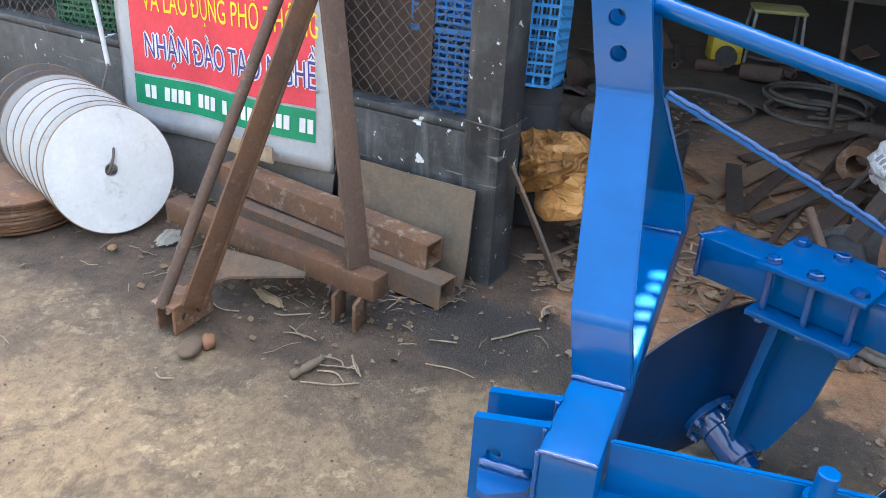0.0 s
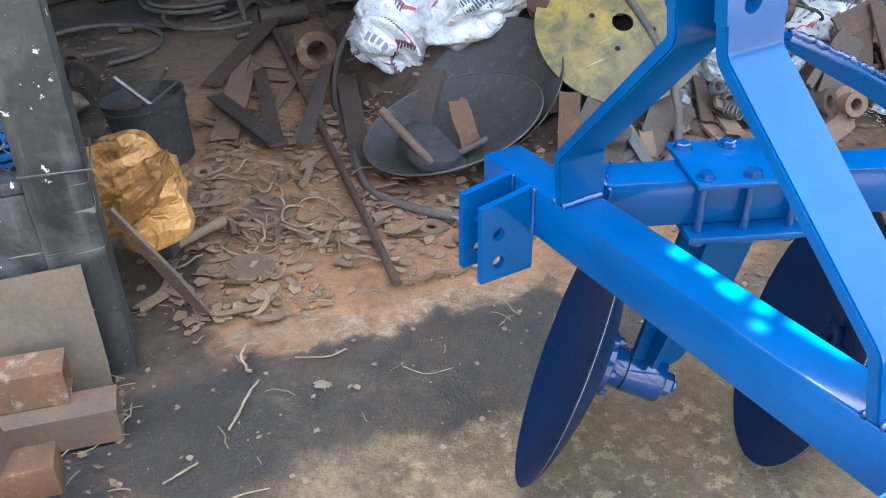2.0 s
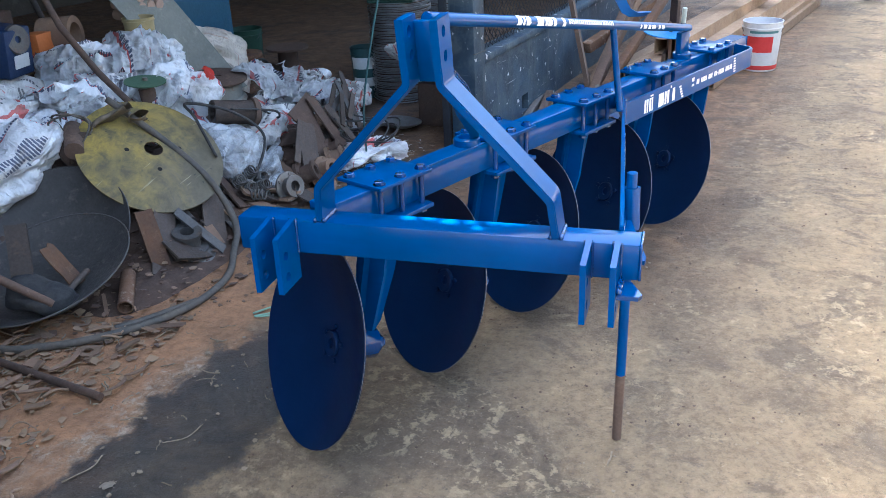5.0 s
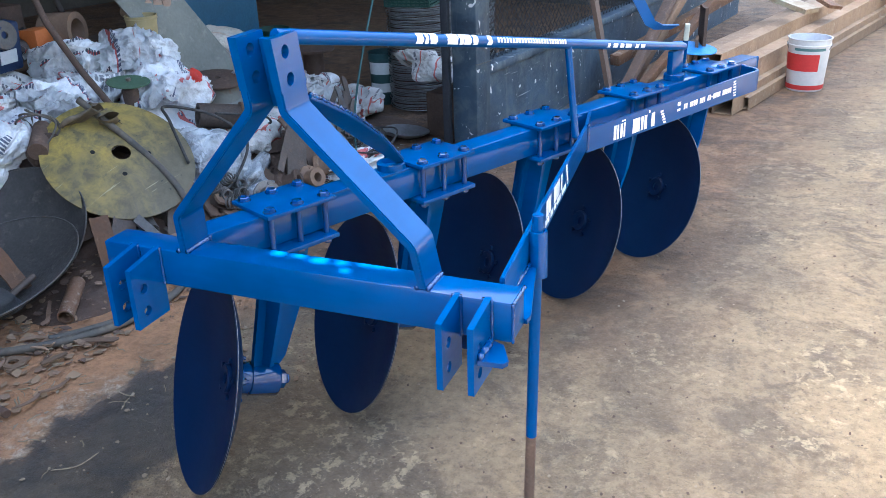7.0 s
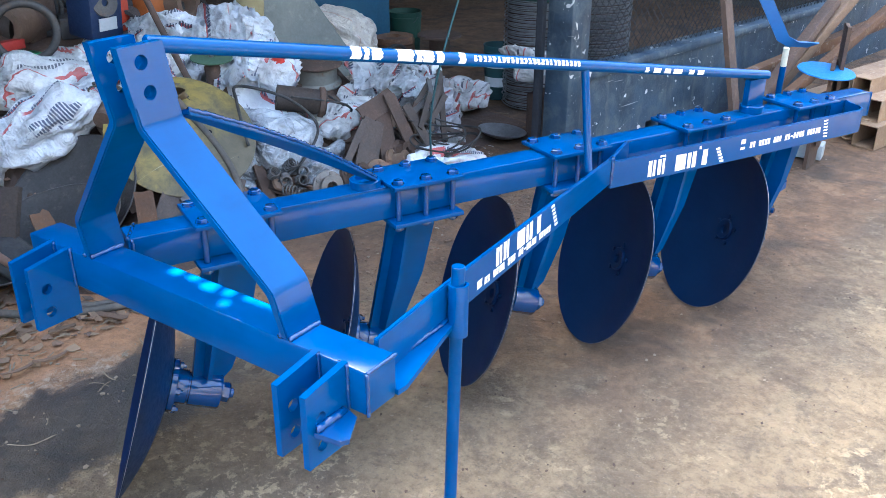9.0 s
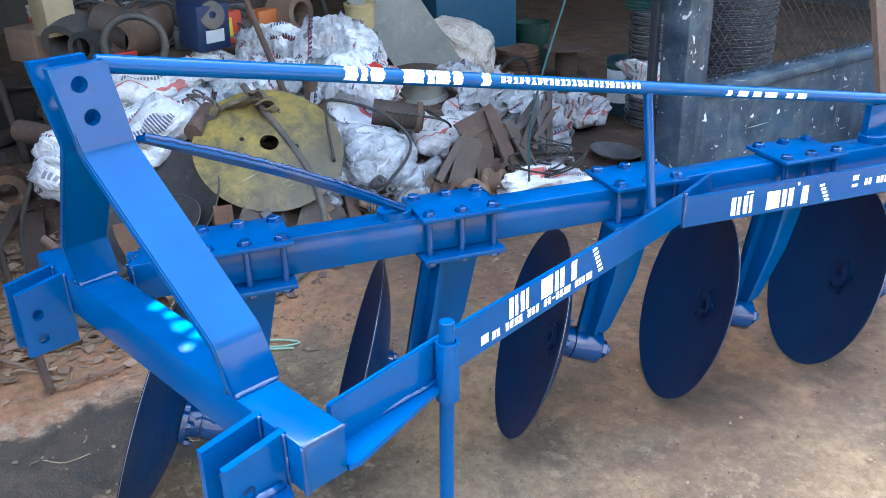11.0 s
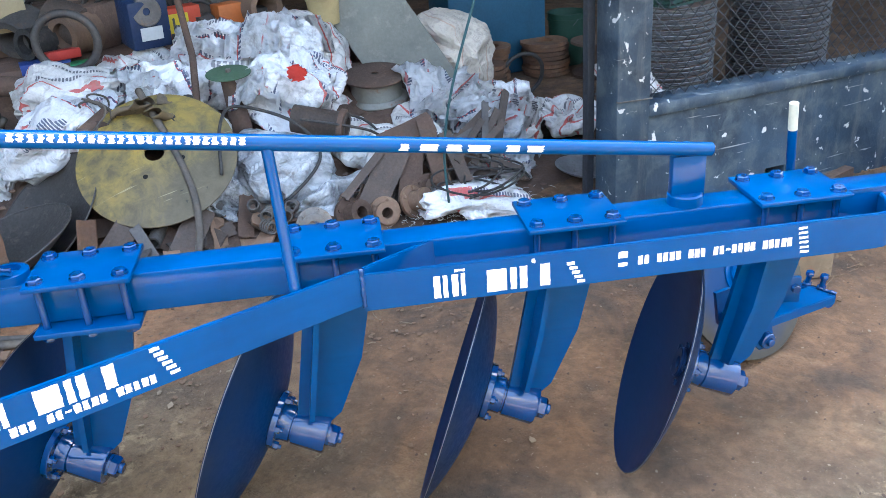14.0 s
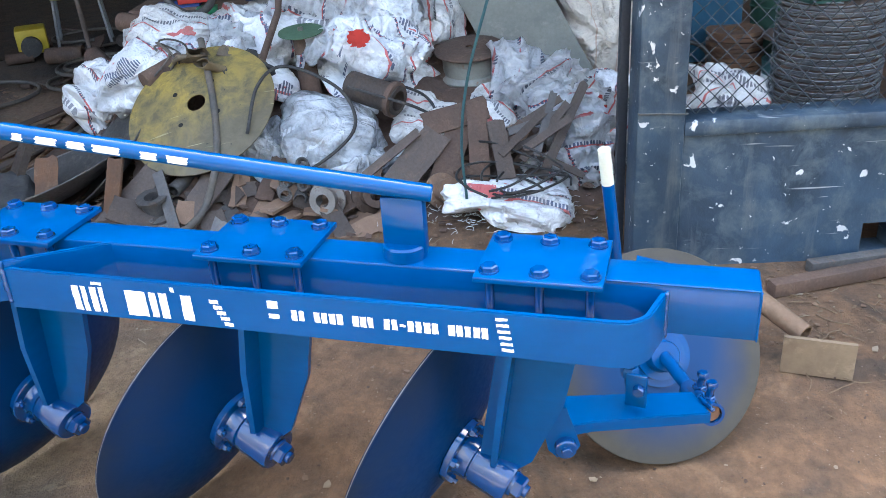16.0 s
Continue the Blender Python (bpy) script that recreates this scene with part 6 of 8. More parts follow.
def heap_dishes():
    bm = bmesh.new()
    lathe(bm, dish(0.362, 0.05, 0.006, rings=14, hole=0.045), facing((0, 0, 0), (0, 0, 1)), 72, closed=True)
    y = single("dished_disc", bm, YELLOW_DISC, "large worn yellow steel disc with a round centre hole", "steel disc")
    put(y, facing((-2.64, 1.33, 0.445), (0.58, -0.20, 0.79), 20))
    for k in range(4):
        a = 2 * math.pi * k / 4 + 0.9
        bm = bmesh.new()
        lathe(bm, [(0, 0.052), (0.012, 0.052)], pose(0.13 * math.cos(a), 0.13 * math.sin(a), 0.0, 0, 0, 0), 12)
        ob = part("bolt_hole", bm, plain((0.01, 0.01, 0.01), 0.9), y)
        ob.matrix_parent_inverse = Matrix()
    for c, n, r, dep, lab in (((-2.664, 0.553, 0.182), (-0.035, -0.279, 0.96), 0.38, 0.125, "black concave steel dish holding offcuts"), ((-2.819, 0.797, 0.222), (0.192, -0.639, 0.745), 0.355, 0.10, "black concave steel dish leaning on the heap")):
        bm = bmesh.new()
        lathe(bm, [(a, -b) for a, b in dish(r, dep, 0.005)], facing(c, n), 72, closed=True)
        ob = single("steel_dish", bm, BLACK_PAN, lab, "steel dish", "black steel dishes")
        bm = bmesh.new()
        lathe(bm, [(r + 0.004 * math.cos(t), 0.004 * math.sin(t)) for t in [2 * math.pi * i / 8 for i in range(8)]], facing(c, n), 72, closed=True)
        part("rolled_rim", bm, STEEL_DARK, ob, "worn dark grey rim")
    # offcuts in the lower dish
    base = Vector((-2.60, 0.47, 0.07))
    sack(base + Vector((0.04, -0.07, 0.06)), (0.26, 0.20, 0.12), (10, 12, 20), CLOTH_DARK, 61.0, "oily black rag heaped in the dish", "rag", "", amp=0.5, res=60, category="cloth")
    plate(base + Vector((-0.07, -0.02, 0.17)), (0.085, 0.34, 0.035), (58, 0, 40), SPRING, "thick flat steel bar standing in the dish", "steel_bar", "steel bar", "bars in the dish", 0.01, 2)
    plate(base + Vector((0.02, 0.10, 0.12)), (0.10, 0.22, 0.006), (50, 10, 100), RUST, "pointed rusty offcut in the dish", "scrap_plate", "scrap plate", "", 0.05, 5)
    ring_stock(base + Vector((-0.02, -0.24, 0.24)), base + Vector((0.14, -0.10, 0.05)), 0.018, 0.004, RUST_DARK, "thin dark pipe leaning in the dish")
    ring_stock(base + Vector((0.12, 0.0, 0.05)), base + Vector((0.10, 0.16, 0.08)), 0.014, 0.004, SPRING, "short steel pipe in the dish")


def coil_spring(c, n, r, h, wire, label):
    bm = bmesh.new()
    m = facing(c, n)
    turns = int(h / (wire * 3.2))
    tube(bm, [m @ Vector((r * math.cos(2 * math.pi * i / 12), r * math.sin(2 * math.pi * i / 12), h * i / (12 * turns))) for i in range(12 * turns + 1)], wire, 6)
    return single("coil_spring", bm, STEEL_DARK, label, "spring", "springs in the clear bag", smooth="all")


def flanged_hub(c, n, r, h, material, label):
    b = thing("flanged_hub", label, "wheel hub", "hubs on the heap")
    m = facing(c, n)
    bm = bmesh.new()
    lathe(bm, [(r * 0.35, 0), (r, 0), (r, h * 0.18), (r * 0.62, h * 0.24), (r * 0.58, h * 0.8), (r * 0.72, h * 0.86), (r * 0.72, h), (r * 0.35, h)], m, 32, closed=True)
    part("hub_body", bm, material, b)
    for k in range(5):
        a = 2 * math.pi * k / 5
        bm = bmesh.new()
        hexa(bm, m @ pose(r * 0.82 * math.cos(a), r * 0.82 * math.sin(a), h * 0.18), r * 0.11, r * 0.12)
        part("stud", bm, material, b)
    return b


def work_glove(c, rot, material, seed, label):
    """A slack fabric glove: cuff, palm, four curled fingers and a thumb in one skin."""
    rng = random.Random(seed)
    bm = bmesh.new()
    n, rings = 18, []
    for k, (x, w, h) in enumerate(((-0.115, 0.050, 0.016), (-0.112, 0.053, 0.020), (-0.06, 0.043, 0.017), (-0.05, 0.045, 0.018), (0.0, 0.052, 0.021), (0.045, 0.050, 0.018), (0.056, 0.042, 0.010))):
        rings.append([bm.verts.new(Vector((x, w * math.cos(t), h * math.sin(t) + 0.012 * math.sin(3 * t + seed + k) * 0.4))) for t in [2 * math.pi * i / n for i in range(n)]])
    for p, q in zip(rings, rings[1:]):
        for i in range(n):
            bm.faces.new((p[i], p[(i + 1) % n], q[(i + 1) % n], q[i]))
    bm.faces.new(rings[-1])
    for j in range(4):
        y, L, drop = -0.036 + 0.024 * j, (0.062, 0.078, 0.082, 0.07)[j] * rng.uniform(0.7, 1.05), rng.uniform(0.0, 0.035)
        tube(bm, curve_points([(0.035, y, 0.0), (0.055 + L * 0.3, y * 1.15, 0.004), (0.055 + L * 0.7, y * 1.25, -drop * 0.4), (0.055 + L, y * 1.2, -drop)], 4), 0.0125, 9, 0.12, rng)
    tube(bm, curve_points([(-0.03, 0.03, 0.0), (0.0, 0.062, 0.004), (0.035, 0.082, 0.0), (0.06, 0.085, -0.012)], 4), 0.0135, 9, 0.12, rng)
    for v in bm.verts:
        v.co += noise.noise_vector(v.co * 28 + Vector((seed * 4.0, 0, 0))) * 0.007
    return put(single("work_glove", bm, material, label, "glove", "work gloves on the heap", smooth="all"), pose(*c, *rot))


def heap_metal():
    # angle grinder standing with a green disc on top
    g = thing("grinding_disc_tool", "dark steel tool carrying a flat green grinding disc", "grinder")
    c = Vector((-3.0, 1.80, 0.50))
    bm = bmesh.new()
    rod(bm, c + Vector((0.03, 0.02, -0.14)), c + Vector((0, 0, 0.16)), 0.055, 20, 0.045)
    part("body", bm, RUST_DARK, g)
    bm = bmesh.new()
    rod(bm, c + Vector((0, 0.02, 0.12)), c + Vector((0.02, 0.20, 0.12)), 0.018, 12)
    part("side_handle", bm, RUBBER, g)
    bm = bmesh.new()
    lathe(bm, [(0.012, 0), (0.112, 0), (0.113, 0.003), (0.112, 0.006), (0.04, 0.010), (0.012, 0.010)], facing(c + Vector((0, 0, 0.19)), (0.12, -0.03, 1)), 48, closed=True)
    part("grinding_disc", bm, plain((0.07, 0.13, 0.075), 0.8), g, "flat green grinding disc")
    bm = bmesh.new()
    rod(bm, c + Vector((0, 0, 0.15)), c + Vector((0.003, 0, 0.215)), 0.014, 12)
    part("spindle", bm, STEEL_BARE, g)
    # drum rim
    rim = thing("wheel_rim", "pale rusty two-flanged steel rim lying flat on the heap", "wheel rim")
    m = facing((-3.15, 2.65, 0.365), (0.12, -0.05, 1)) @ Matrix.Scale(1.0, 4)
    pale = surface("pale_rusty_rim", (0.25, 0.255, 0.23), (0.17, 0.16, 0.135), (0.20, 0.10, 0.05), 6, 70, (0.5, 0.8), 0.1)
    bm = bmesh.new()
    lathe(bm, [(0.13, 0.0), (0.172, 0.0), (0.178, 0.012), (0.172, 0.022), (0.148, 0.034), (0.146, 0.12), (0.158, 0.132), (0.15, 0.132), (0.13, 0.12)], m, 48, closed=True)
    part("drum", bm, pale, rim)
    bm = bmesh.new()
    lathe(bm, [(0.12, 0.134), (0.172, 0.134), (0.184, 0.142), (0.184, 0.150), (0.176, 0.155), (0.02, 0.158), (0.02, 0.150), (0.12, 0.148)], m, 48, closed=True)
    part("top_flange", bm, RUST_DARK, rim, "dark rusty top flange")
    ring_stock((-2.60, 2.25, 0.42), (-2.76, 2.03, 0.47), 0.070, 0.022, SPRING, "thick-walled dark pipe end on the heap")
    bm = bmesh.new()
    lathe(bm, [(0.072, 0), (0.085, 0.004), (0.085, 0.03), (0.072, 0.034)], facing((-2.605, 2.243, 0.422), (-0.57, -0.80, 0.18)), 30)
    single("pipe_collar", bm, RUST_DARK, "dark collar round a pipe end", "collar")
    # motor-like brown lump and gloves over the yellow disc
    flanged_hub((-2.93, 1.16, 0.50), (0.75, -0.35, 0.4), 0.10, 0.10, RUST_DARK, "brown rusty gear housing on the sacks")
    ring_stock((-2.84, 1.04, 0.545), (-2.98, 1.20, 0.60), 0.045, 0.045, RUST_DARK, "dark round shaft lying on the sacks", "shaft", "shaft")
    tan = plain((0.20, 0.15, 0.085), 0.9)
    for c, rot, mt, sd, lab in (((-2.83, 1.30, 0.640), (12, 26, 205), CLOTH_BROWN, 1, "grimy brown work glove on the yellow disc"), ((-2.77, 1.42, 0.590), (-8, 30, 140), tan, 2, "grimy tan work glove on the yellow disc"),
                                ((-2.85, 1.52, 0.615), (6, 22, 75), CLOTH_BROWN, 3, "folded brown work glove on the sacks"), ((-2.80, 1.57, 0.575), (10, 30, 20), CLOTH_DARK, 4, "oily dark work glove by the grinder")):
        work_glove(c, rot, mt, sd, lab)
    sack((-2.71, 1.50, 0.565), (0.18, 0.10, 0.04), (0, 32, 40), CLOTH_DARK, 59.0, "dark rag under the work gloves", "rag", "", amp=0.4, res=54, category="cloth")
    for k in range(3):
        hose("thin_cable", [Vector((-2.93, 1.13, 0.60)) + Vector((0.10 * math.cos(t) - 0.02 * k, 0.05 * math.sin(2 * t + k) + 0.02 * k, 0.09 * math.sin(t) + 0.01 * k)) for t in [0.45 * i for i in range(15)]], 0.005, HOSE, "thin dusty cable looped round the gear housing", "cable", 4)
    for k, (dx, dy, dz) in enumerate(((0, 0, 0), (0.03, 0.07, -0.03), (-0.04, 0.05, 0.03), (0.05, -0.05, -0.04), (0.0, 0.12, 0.0), (-0.03, -0.06, 0.02), (0.04, 0.03, -0.07))):
        coil_spring(SPRINGS + Vector((dx, dy, dz)), (0.8, -0.5 + 0.25 * (k % 4), 0.3 * (k % 3)), 0.026, 0.075, 0.0048, "small dark coil spring at the mouth of a clear bag")
    # big grey sheet leaning
    bl, br, up = Vector((-3.43, 2.84, 0.26)), Vector((-3.43, 3.37, 0.26)), Vector((-0.34, -0.42, 0.84)).normalized()
    bm = bmesh.new()
    q = [bl, br, br + up * 1.35, bl + up * 1.35]
    nrm = (q[1] - q[0]).cross(q[3] - q[0]).normalized() * 0.008
    lo, hi = [bm.verts.new(p) for p in q], [bm.verts.new(p + nrm) for p in q]
    bm.faces.new(lo[::-1]), bm.faces.new(hi)
    for i in range(4):
        bm.faces.new((lo[i], lo[(i + 1) % 4], hi[(i + 1) % 4], hi[i]))
    single("steel_sheet", bm, GREY_PLATE, "large grey-green steel sheet leaning behind the heap", "steel sheet", smooth=False)
    # flat springs and blades fanned at the front of the heap
    fan = [((-2.255, 2.380, 0.043), (-2.462, 2.523, 0.319), 0.118, RUST_DARK), ((-2.453, 2.363, 0.328), (-2.490, 2.642, 0.377), 0.112, RUST_DARK),
           ((-2.249, 2.156, 0.075), (-2.413, 2.407, 0.294), 0.135, SPRING), ((-2.293, 2.076, 0.174), (-2.398, 2.317, 0.314), 0.039, SPRING),
           ((-2.270, 2.581, 0.123), (-2.476, 2.599, 0.398), 0.089, RUST_DARK), ((-2.252, 2.700, 0.119), (-2.410, 2.672, 0.331), 0.079, SPRING),
           ((-2.407, 2.676, 0.246), (-2.508, 2.983, 0.381), 0.033, SPRING), ((-2.415, 2.740, 0.277), (-2.463, 3.012, 0.341), 0.033, STEEL_DARK),
           ((-2.350, 2.729, 0.210), (-2.407, 2.963, 0.286), 0.032, SPRING), ((-2.312, 2.784, 0.180), (-2.455, 3.010, 0.370), 0.037, SPRING),
           ((-2.312, 2.846, 0.200), (-2.477, 2.952, 0.419), 0.035, STEEL_DARK), ((-2.274, 2.863, 0.109), (-2.517, 3.098, 0.433), 0.043, SPRING),
           ((-2.330, 2.898, 0.163), (-2.276, 3.048, 0.091), 0.032, SPRING), ((-2.309, 2.686, 0.215), (-2.413, 2.891, 0.354), 0.035, SPRING),
           ((-2.318, 2.798, 0.228), (-2.392, 3.009, 0.325), 0.035, SPRING), ((-2.36, 2.62, 0.16), (-2.44, 2.80, 0.30), 0.05, RUST_DARK)]
    for k, (a, b, w, mt) in enumerate(fan):
        a, b = Vector(a), Vector(b)
        u = (b - a).normalized()
        nrm = Vector((0.80, RNG.uniform(-.10, .14), 0.60))
        nrm = (nrm - u * nrm.dot(u)).normalized()
        m = Matrix((u.cross(nrm), u, nrm)).transposed().to_4x4()
        m.translation = (a + b) * 0.5 + Vector((0.03, 0, 0.02))
        ob = plate((0, 0, 0), (w, (b - a).length * 1.06, 0.011), (0, 0, 0), mt, "flat dark rusty spring leaf in a fanned pile", "flat_spring", "flat spring", "flat springs fanned on the heap", 0.02, k + 30, 0.012)
        put(ob, m)
    for k, (x, y, w, h, spin, mt) in enumerate(((-2.33, 1.335, 0.12, 0.36, -34, SPRING), (-2.38, 1.00, 0.11, 0.36, -40, SPRING), (-2.30, 1.18, 0.05, 0.30, 20, STEEL_DARK))):
        ob = plate((0, 0, 0), (w, h, 0.012), (0, 0, 0), mt, "dark flat steel bar propped under the yellow disc", "steel_bar", "steel bar", "bars under the yellow disc", 0.015, k + 130)
        put(ob, facing((x, y, 0.13), (0.75, -0.1, 0.62), spin))
    for k in range(6):
        plate((-2.27 + 0.02 * (k % 2), 1.52 + 0.075 * k, 0.035 + 0.022 * (k % 3)), (0.075, 0.20, 0.014), (RNG.uniform(-8, 8), RNG.uniform(0, 12), 70 + RNG.uniform(-25, 25)), DUSTY_RUST, "short red-brown drilled flat bar at the heap's foot", "flat_bar", "steel bar", "red-brown bars at the heap's foot", 0.02, k + 160)
    for k, (c, n, r, h, mt) in enumerate((((-2.23, 1.90, 0.11), (0.86, -0.3, 0.25), 0.085, 0.07, STEEL_BARE), ((-2.26, 2.08, 0.10), (0.8, 0.3, 0.35), 0.085, 0.11, RUST_DARK), ((-2.20, 2.24, 0.10), (0.9, -0.2, 0.3), 0.075, 0.09, DUSTY_RUST),
                                         ((-2.24, 2.40, 0.10), (0.8, 0.4, 0.3), 0.08, 0.10, DUSTY_RUST), ((-2.30, 2.52, 0.12), (0.9, 0.1, 0.3), 0.075, 0.08, RUST_DARK))):
        flanged_hub(c, n, r, h, mt, "rusty flanged hub lying on its side at the heap's foot")
    hose("air_hose", [(-2.42, 1.56, 0.38), (-2.56, 1.62, 0.56), (-2.70, 1.74, 0.60), (-2.60, 1.98, 0.50), (-2.44, 2.04, 0.36), (-2.38, 1.86, 0.22), (-2.36, 1.66, 0.16)], 0.008, RUBBER, "thin black hose looped over the plastic bag")
    hose("air_hose", [(-2.62, 2.02, 0.50), (-2.52, 2.30, 0.42), (-2.58, 2.42, 0.34), (-2.70, 2.36, 0.42), (-2.72, 2.10, 0.52)], 0.007, RUBBER, "thin black hose lying over white bags")
    for k in range(6):
        a0, rx, ry, dx, dy = RNG.uniform(0, 6), RNG.uniform(0.09, 0.17), RNG.uniform(0.13, 0.25), RNG.uniform(-.04, .04), RNG.uniform(-.06, .07)
        hose("wire_loop", [Vector((-2.10 + dx, 2.72 + dy, 0.135 + 0.012 * k)) + Vector((rx * (1 + 0.06 * t * (k % 2)) * math.cos(a0 + t), ry * math.sin(a0 + t), 0.022 * math.sin(2 * t + k) + 0.01 * t * (k % 3))) for t in [0.55 * i for i in range(7 + 2 * (k % 4))]], 0.0055, RUBBER, "loop of black cable tangled on a frayed sack", "cable", 6)
    hose("teal_rope", [(-2.03, 2.50, 0.14), (-2.02, 2.49, 0.40), (-1.98, 2.53, 0.70), (-1.92, 2.66, 1.15), (-1.84, 2.80, 1.7), (-1.76, 2.95, 2.6), (-1.74, 3.0, 2.9)], 0.006, plain((0.03, 0.095, 0.105), 0.6), "taut dark teal rope hanging before the pillar", "rope")
    hose("green_cord", [(-1.72, 0.72, 0.008), (-1.66, 0.80, 0.01), (-1.60, 0.84, 0.008), (-1.62, 0.76, 0.012), (-1.70, 0.70, 0.008), (-1.64, 0.72, 0.01), (-1.58, 0.80, 0.008)], 0.004, plain((0.24, 0.40, 0.30), 0.7), "frayed pale green cord lying on the ground", "cord", 6)
    # leaning small plates left of the yellow disc and below it
    plate((-2.37, 0.93, 0.155), (0.085, 0.34, 0.012), (66, 0, 62), RUST, "rust-brown flat bar leaning before the yellow disc", "steel_bar", "steel bar", "", 0.01, 71)
    ring_stock((-2.26, 0.56, 0.035), (-2.40, 0.76, 0.08), 0.034, 0.006, RUSTY_BEAM, "short rusty pipe on the shed floor")
    ring_stock((-2.36, 1.20, 0.16), (-2.50, 1.28, 0.20), 0.032, 0.009, STEEL_DARK, "dark pipe nipple under the yellow disc")
    flanged_hub((-2.34, 1.12, 0.06), (0.2, -0.1, 1), 0.10, 0.10, STEEL_DARK, "dark round hub standing at the heap's foot")
    bm = bmesh.new()
    lathe(bm, dish(0.16, 0.04, 0.005, rings=8), facing((-2.36, 1.10, 0.055), (0.3, -0.1, 1)), 40, closed=True)
    single("small_disc", bm, STEEL_DARK, "small dark dished disc at the heap's foot", "steel disc")
    for k in range(60):
        x, y = RNG.uniform(-2.62, -2.10), RNG.uniform(0.95, 3.0)
        m = heap_frame(x, y, RNG.uniform(0, 360), RNG.uniform(0, 0.7)) @ pose(0, 0, RNG.uniform(0.0, 0.03), RNG.uniform(-25, 25), RNG.uniform(-25, 25), 0)
        ob = plate((0, 0, 0), (RNG.uniform(0.05, 0.13), RNG.uniform(0.10, 0.30), RNG.uniform(0.006, 0.014)), (0, 0, 0), RNG.choice((RUST_DARK, SPRING, STEEL_DARK, DUSTY_RUST)), "rusty flat steel offcut on the heap", "scrap_plate", "scrap plate", "offcuts on the heap", 0.05, 200 + k)
        put(ob, m)
    for k, (x, y, L, ang) in enumerate(((-2.55, 0.72, 0.8, 35), (-2.72, 0.40, 0.9, 25), (-2.95, 0.30, 0.9, 15), (-3.3, 0.28, 1.0, 10), (-3.1, 0.10, 0.8, 30), (-2.9, -0.05, 0.7, 50), (-3.5, 0.05, 0.9, 20), (-3.9, 0.2, 1.0, 5))):
        plate((x - 0.45, y - 0.1, 0.02 + 0.02 * (k % 3)), (RNG.uniform(0.04, 0.10), L, 0.012), (RNG.uniform(-2, 5), RNG.uniform(-4, 4), ang + 50), (DUSTY_RUST, RUST_DARK, SPRING)[k % 3], "long dark flat steel bar on the shed floor", "steel_bar", "steel bar", "bars on the shed floor", 0.01, 300 + k)


heap()
heap_sacks()
heap_dishes()
heap_metal()


